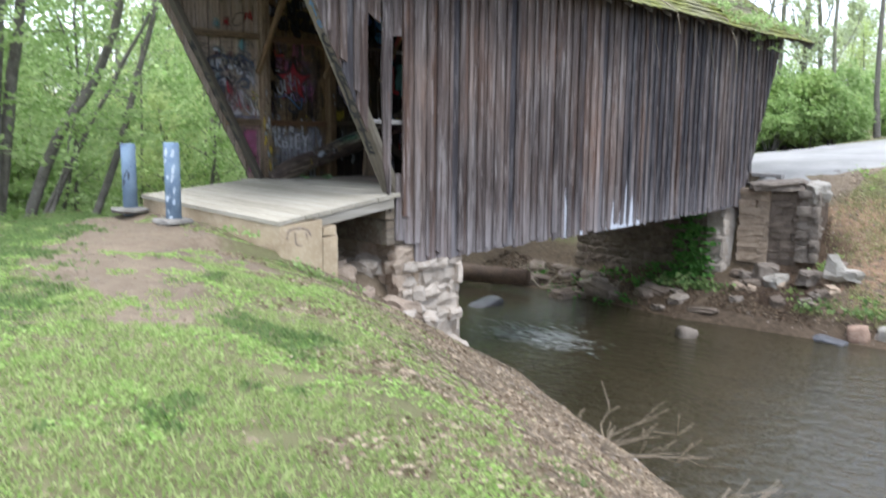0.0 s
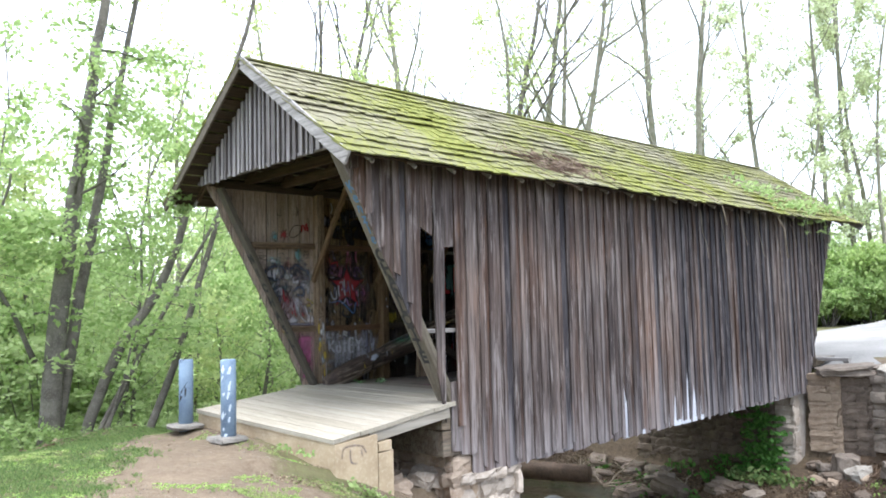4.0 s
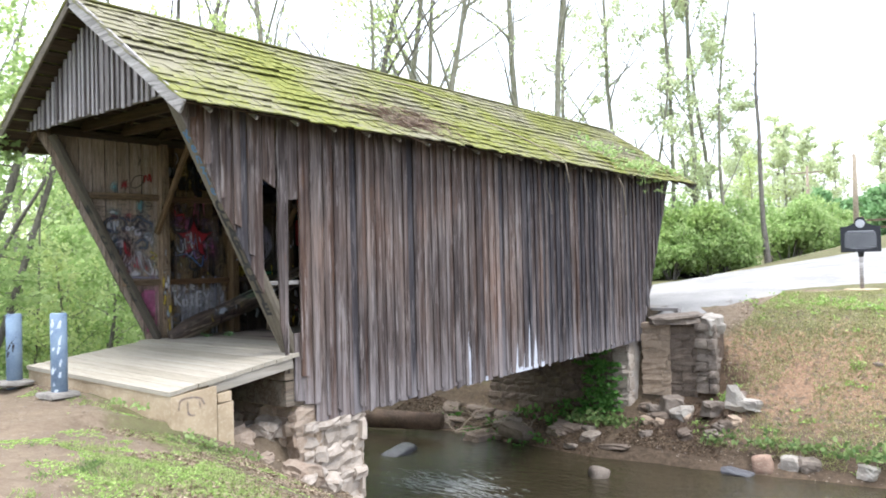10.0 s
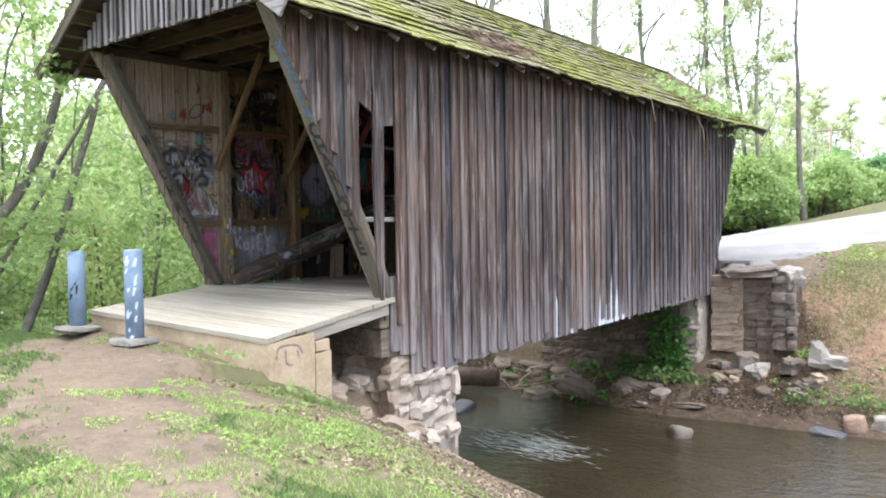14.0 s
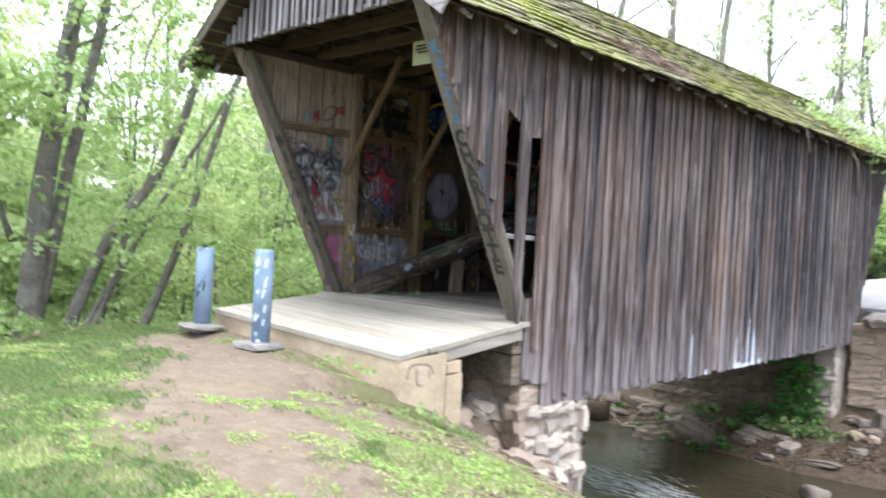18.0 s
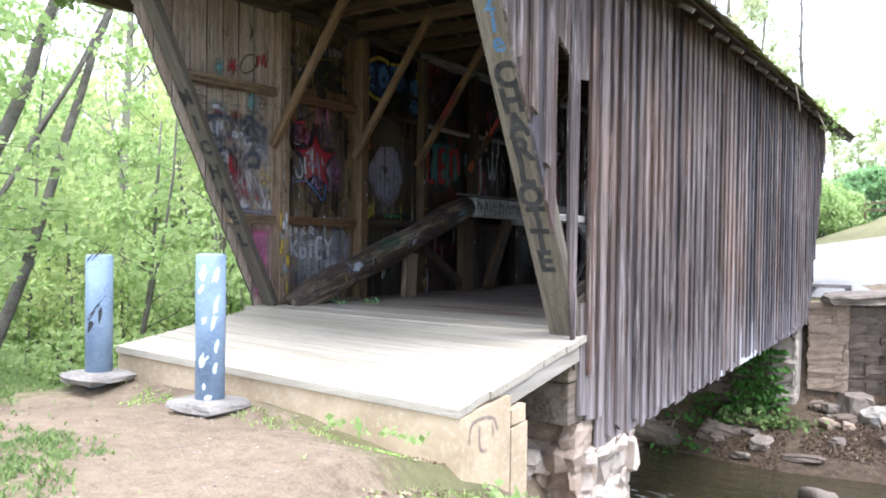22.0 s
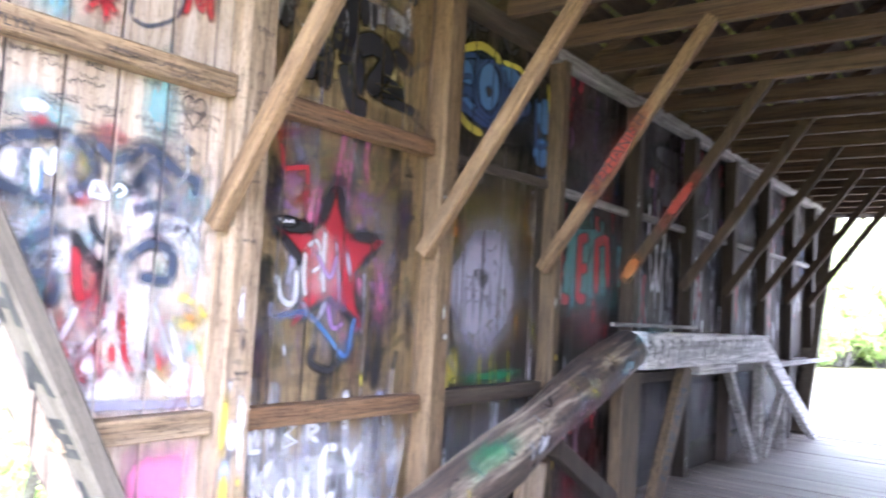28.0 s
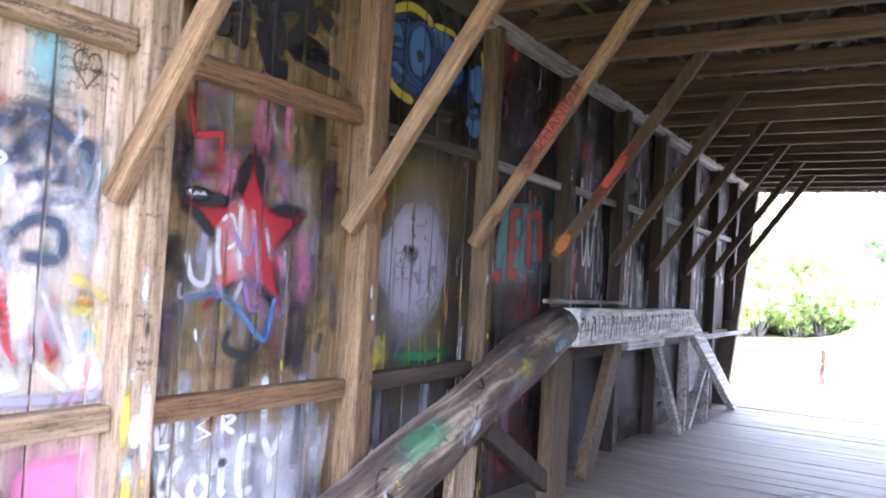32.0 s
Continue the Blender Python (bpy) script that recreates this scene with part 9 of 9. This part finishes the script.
M_WETLOG = mottled("wet_brown_bark", (0.13, 0.085, 0.055), (0.07, 0.045, 0.03), (0.19, 0.135, 0.09), 4.0, 0.7, 0.8, 0.02, 30.0)
drift = thing("driftwood_log", "waterlogged brown log lying on the bank under the bridge", "log", (-11.3, 13.6, -2.0))
bm = bmesh.new()
tube(bm, [(-1.4, -0.35, 0.0), (-0.7, -0.15, 0.03), (0.2, 0.1, 0.02), (1.2, 0.35, 0.05)], [0.2, 0.24, 0.22, 0.19], 12)
part("trunk", bm, M_WETLOG, drift, "", True)
branch("driftwood_tangle", "tangle of grey sticks on the mud under the bridge", (-9.8, 14.1, -2.2), [(0.9, 0.3, 0.3), (-0.9, 0.4, 0.35), (0.3, 0.8, 0.5), (1.2, 0.1, 0.1)], 0.03, M_TWIG, 7)
for k, (x, y) in enumerate(((-10.7, 13.2), (-9.2, 14.3), (-11.8, 12.8), (-8.4, 14.6))):
    boulder(x, y, 0.8, 0.5, 0.3, M_DARKSTONE, "damp rock on the mud under the bridge", 800 + k)

for k in range(26):
    rng = random.Random(850 + k)
    x = rng.uniform(-12.2, -6.4)
    s = rng.uniform(0.12, 0.42)
    boulder(x, rng.uniform(lip_far(x) - 0.1, 15.7), s * 1.5, s, s * 0.55, (M_DARKSTONE, M_STONE, M_DARKSTONE)[k % 3], "damp stone in the mud under the bridge", 900 + k)
M_DAMPLEAF = leafy("damp_leaves", (0.05, 0.035, 0.022), (0.20, 0.14, 0.09), 0.1)
litter("leaf_litter", "damp dark leaves and twigs on the mud under the bridge", 16000, 31, (-12.5, -6.2, 12.6, 15.9), lambda x, y: y - lip_far(x) > -0.05, 0.03, M_DAMPLEAF)
litter("leaf_litter", "dark rotted leaves below the overhanging wing wall", 9000, 32, (-6.0, -3.6, 14.7, 17.2), lambda x, y: (y - lip_far(x) > 0.05) & (np.abs(x + 4.9) < 1.1 - 0.25 * (y - 15)), 0.028, M_DAMPLEAF)
for k in range(7):
    rng = random.Random(870 + k)
    x = rng.uniform(-11.8, -6.8)
    y = lip_far(x) + rng.uniform(0.1, 0.6)
    branch("driftwood_stick", "thin grey driftwood sticks stranded on the mud", (x, y, gz(x, y) + 0.05), [(rng.uniform(-1, 1), rng.uniform(-0.2, 0.5), rng.uniform(0.0, 0.35)) for j in range(3)], 0.014, M_TWIG, 880 + k)
roots = thing("root_tangle", "tangle of thin brown roots hanging down the eroded bank", "roots", (-4.75, 15.9, -1.5))
bm = bmesh.new()
rr = random.Random(71)
for k in range(46):
    x, p = rr.uniform(-0.75, 0.75), []
    for j in range(6):
        yy = 16.45 - 0.27 * j * rr.uniform(0.85, 1.15)
        xx = x + rr.uniform(-0.09, 0.09) * j
        p.append(Vector((xx, yy - 15.9, gz(xx - 4.75, yy) + 1.5 + rr.uniform(0.01, 0.07))))
    tube(bm, p, [0.014, 0.012, 0.010, 0.008, 0.006, 0.003], 5)
tagged(part("root", bm, M_WETLOG, roots, "", True), kind="stuff")

# broken water below the near abutment
M_FOAM = mottled("broken_water", (0.42, 0.43, 0.41), (0.30, 0.31, 0.29), None, 9.0, 0.25, 0.2, 0.004)
rf = random.Random(61)
fv, ff = [], []
for k in range(420):
    x, y = rf.gauss(-7.4, 0.55), rf.gauss(10.85, 0.34)
    ln, w, dy = rf.uniform(0.05, 0.24), rf.uniform(0.004, 0.020), rf.uniform(-0.05, 0.03)
    o = len(fv)
    fv += [(x - ln, y - dy, WATER + 0.012), (x, y - w, WATER + 0.014), (x + ln, y + dy, WATER + 0.012), (x, y + w, WATER + 0.014)]
    ff.append((o, o + 1, o + 2, o + 3))
tagged(raw("riffle", fv, ff, M_FOAM), "white flecks of broken water below the abutment", "water", kind="stuff")

# leaf and twig heap and a bare vine on the roof
def on_roof(t, y, up=0.05):
    """A place on the roof's visible slope, t from ridge to eave."""
    return Vector((RIDGE_X + (EAVE_R - RIDGE_X) * t + 0.57 * up, y, RIDGE_Z - rise * t + 0.82 * up))


heap = thing("twig_heap", "heap of dead twigs and leaves caught on the mossy roof", "debris", tuple(on_roof(0.78, 8.7, 0.04)))
bm = bmesh.new()
rh = random.Random(4)
for k in range(170):
    p = Vector((rh.gauss(0, 0.17), rh.gauss(0, 0.5), 0))
    p.z = -p.x * rise / (EAVE_R - RIDGE_X) + 0.03
    e = Vector((rh.uniform(-.2, .2), rh.uniform(-.3, .3), 0))
    e.z = -e.x * 0.695 + rh.uniform(-0.01, 0.05)
    tube(bm, [p - e, p + e], [0.008, 0.004], 4)
tagged(part("tangle", bm, M_LOG, heap), kind="stuff")
for nm, y0, pts in (("vine", 11.6, [(0.5, 0, 0.04), (0.65, 0.5, 0.05), (0.85, 0.9, 0.06), (1.0, 1.0, 0.05), (1.06, 1.02, -0.35)]), ("vine", 14.6, [(0.8, 0, 0.04), (0.95, 0.3, 0.05), (1.03, 0.35, -0.3), (1.03, 0.45, -0.9)]), ("branch", 9.6, [(0.15, 0.0, 0.04), (0.2, 0.7, 0.1), (0.3, 1.3, 0.06)])):
    base = on_roof(pts[0][0], y0, pts[0][2])
    ob = thing(nm, "bare grey vine trailing over the roof edge" if nm == "vine" else "fallen bare branch lying on the roof", nm, tuple(base))
    bm = bmesh.new()
    q = []
    for t, dy, up in pts:
        w = on_roof(min(t, 1.03), y0 + dy, max(up, 0.04)) + Vector((0, 0, min(up, 0)))
        q.append(w - base)
    tube(bm, q, [0.014] * len(q), 5)
    part("stem", bm, M_TWIG, ob, "", True)

rv = random.Random(23)
leaf_cluster("creeper", "yellow-green creeper leaves spilling over the far roof edge", "creeper", [(*on_roof(rv.uniform(0.55, 1.02), rv.uniform(14.8, 18.6), 0.07), 0.13, 14) for k in range(40)] + [(EAVE_R - 0.05, rv.uniform(15.5, 18.4), EAVE_Z - rv.uniform(0.0, 0.35), 0.07, 8) for k in range(12)], 24, M_LEAF, 0.06)
leaf_cluster("creeper", "sprays of green leaves hanging at the near roof corner", "creeper", [(EAVE_L + rv.uniform(-0.2, 0.5), 4.25 + rv.uniform(-0.1, 0.3), EAVE_Z + rv.uniform(-0.15, 0.25), 0.09, 14) for k in range(12)], 25, M_LEAF, 0.06)
for k in range(7):
    yv = 12.4 + k * 0.75
    hang = thing("hanging_root", "thin bare creeper root hanging down the siding", "creeper", (XR + 0.05, yv, 3.62), "hanging roots")
    pts, zz = [], 0.0
    for j in range(7):
        pts.append((0.02 + 0.01 * j, rv.uniform(-0.05, 0.05) + 0.02 * j, zz))
        zz -= rv.uniform(0.05, 0.2)
    part("stem", tube(bmesh.new(), pts, [0.005] * 7, 5), M_TWIG, hang, "", True)

# ---- beside the road ----
MX, MY = -2.46, 21.76
marker = thing("historical_marker", "dark cast-metal historical marker with silver lettering on a pale post", "historical marker", (MX, MY, gz(MX, MY)))
marker.rotation_euler = (0, 0, radians(8))
part("post", tube(bmesh.new(), [(0, 0, -0.1), (0, 0, 0.95)], [0.05, 0.05], 12), M_RAKE, marker, "pale post", True)
part("collar", tube(bmesh.new(), [(0, 0, 0.85), (0, 0, 0.95), (0, 0, 1.06)], [0.06, 0.075, 0.13], 12), M_PLATE, marker, "", True)
bm = stone_bm(0.8, 0.55, 0.07, random.Random(3), 0.04)
part("base_slab", bm, M_CONC, marker)


def plate_bm(w, h, grow, y0, y1):
    """A marker plate: a rectangle with a rounded crest at the middle of its top."""
    pts = [(-w / 2 - grow, -grow), (w / 2 + grow, -grow), (w / 2 + grow, h + grow), (0.28, h + grow + 0.02), (0.165, h + grow + 0.08)]
    pts += [(0.14 * math.cos(a), h + 0.107 + (0.14 + grow) * math.sin(a)) for a in np.linspace(0.1, 3.04, 10)]
    pts += [(-0.165, h + grow + 0.08), (-0.28, h + grow + 0.02), (-w / 2 - grow, h + grow)]
    bm = bmesh.new()
    a = [bm.verts.new((x, y0, z + 1.0)) for x, z in pts]
    b = [bm.verts.new((x, y1, z + 1.0)) for x, z in pts]
    bm.faces.new(a)
    bm.faces.new(b[::-1])
    for i in range(len(pts)):
        bm.faces.new((a[i], b[i], b[(i + 1) % len(pts)], a[(i + 1) % len(pts)]))
    return bm


part("rim", plate_bm(0.87, 0.60, 0.025, -0.03, 0.03), M_PLATE, marker)
part("plate", plate_bm(0.84, 0.58, 0.0, -0.036, -0.031), M_PLATE, marker)
bm = bmesh.new()
tube(bm, [(0, -0.037, 1.70), (0, -0.046, 1.70)], [0.108, 0.103], 20)
part("seal", bm, M_SILVER, marker, "round silver seal")
for k in range(13):
    z = 1.50 - k * 0.036
    w = 0.30 if k == 0 else 0.36 if k < 12 else 0.25
    part("line_of_writing", box_bm(-w, w, -0.0385, -0.0365, z - 0.006, z + (0.016 if k == 0 else 0.003), 0.0004), M_SILVER, marker)


def utility_pole(x, y, h, arm):
    ob = thing("utility_pole", "weathered wooden utility pole" + (" with a crossarm" if arm else ""), "utility pole", on_ground(x, y), "utility poles")
    part("pole", tube(bmesh.new(), [(0, 0, -0.2), (0, 0, h)], [0.15, 0.10], 10), M_TWIG, ob, "", True)
    if arm:
        part("crossarm", beam_bm((-1.2, 0, h - 0.5), (1.2, 0, h - 0.5), 0.1, 0.12), M_TWIG, ob)
    return ob


utility_pole(-14.7, 67, 7.5, True)
utility_pole(-6.7, 43.3, 4.6, False)
fence = thing("rail_fence", "dark wooden post-and-rail fence on the far verge", "fence", on_ground(-6.5, 60))
for k in range(6):
    part("post", box_bm(k * 2.0 - 5.1, k * 2.0 - 4.95, -0.07, 0.07, -0.2, 1.25), M_LOG, fence)
for z in (0.45, 0.95):
    part("rail", beam_bm((-5.1, 0, z), (5.1, 0, z), 0.05, 0.14), M_LOG, fence)


# pale car waiting on the road
def make_car(x, y, turn):
    ob = thing("car", "pale silver car standing on the road", "car", on_ground(x, y))
    ob.location.z += 0.12
    ob.rotation_euler = (0, 0, radians(turn))
    m_body = mottled("silver_car_paint", (0.55, 0.55, 0.56), (0.5, 0.5, 0.51), None, 3, 0.3, 0.02, 0.001)
    m_glass = mottled("car_glass", (0.02, 0.025, 0.03), (0.03, 0.035, 0.04), None, 3, 0.08, 0.0, 0.001)
    m_tyre = mottled("tyre_rubber", (0.02, 0.02, 0.02), (0.03, 0.03, 0.03), None, 9, 0.9, 0.1, 0.002)
    prof = [(-2.2, 0.3), (2.15, 0.3), (2.25, 0.55), (2.1, 0.8), (1.1, 0.95), (0.4, 1.42), (-1.1, 1.45), (-1.9, 1.0), (-2.25, 0.9)]
    bm = bmesh.new()
    a = [bm.verts.new((px, -0.85 + (0.12 if pz > 1 else 0), pz)) for px, pz in prof]
    b = [bm.verts.new((px, 0.85 - (0.12 if pz > 1 else 0), pz)) for px, pz in prof]
    bm.faces.new(a)
    bm.faces.new(b[::-1])
    for i in range(len(prof)):
        bm.faces.new((a[i], b[i], b[(i + 1) % len(prof)], a[(i + 1) % len(prof)]))
    bmesh.ops.bevel(bm, geom=bm.edges[:], offset=0.06, segments=2, affect="EDGES")
    part("body", bm, m_body, ob, "", True)
    for sy in (-1, 1):
        bm = bmesh.new()
        bm.faces.new([bm.verts.new((px, sy * 0.845 - sy * 0.1 * (pz - 0.95) / 0.4, pz)) for px, pz in ((0.95, 0.98), (0.38, 1.34), (-1.05, 1.36), (-1.6, 1.02))])
        part("side_window", bm, m_glass, ob)
        for wx in (-1.4, 1.4):
            bm = tube(bmesh.new(), [(wx, sy * 0.70, 0.31), (wx, sy * 0.88, 0.31)], [0.32, 0.32], 18)
            wh = part("wheel", bm, m_tyre, ob)
            part("rim", tube(bmesh.new(), [(wx, sy * 0.86, 0.31), (wx, sy * 0.89, 0.31)], [0.19, 0.18], 14), M_SILVER, wh)
    for sx, nm in ((1, "windscreen"), (-1, "rear_window")):
        q = ((1.06, 0.99), (0.45, 1.39)) if sx > 0 else ((-1.86, 1.04), (-1.18, 1.42))
        bm = bmesh.new()
        o = 0.012 * sx
        bm.faces.new([bm.verts.new(c) for c in ((q[0][0] + o, -0.68, q[0][1] + 0.02), (q[0][0] + o, 0.68, q[0][1] + 0.02), (q[1][0] + o, 0.6, q[1][1] + 0.02), (q[1][0] + o, -0.6, q[1][1] + 0.02))])
        part(nm, bm, m_glass, ob)
    for sy in (-0.6, 0.6):
        part("headlight", stone_bm(0.08, 0.3, 0.14, random.Random(1), 0.02), M_WHITE, ob).location = (2.2, sy, 0.68)


make_car(0.4, 29.3, 25)
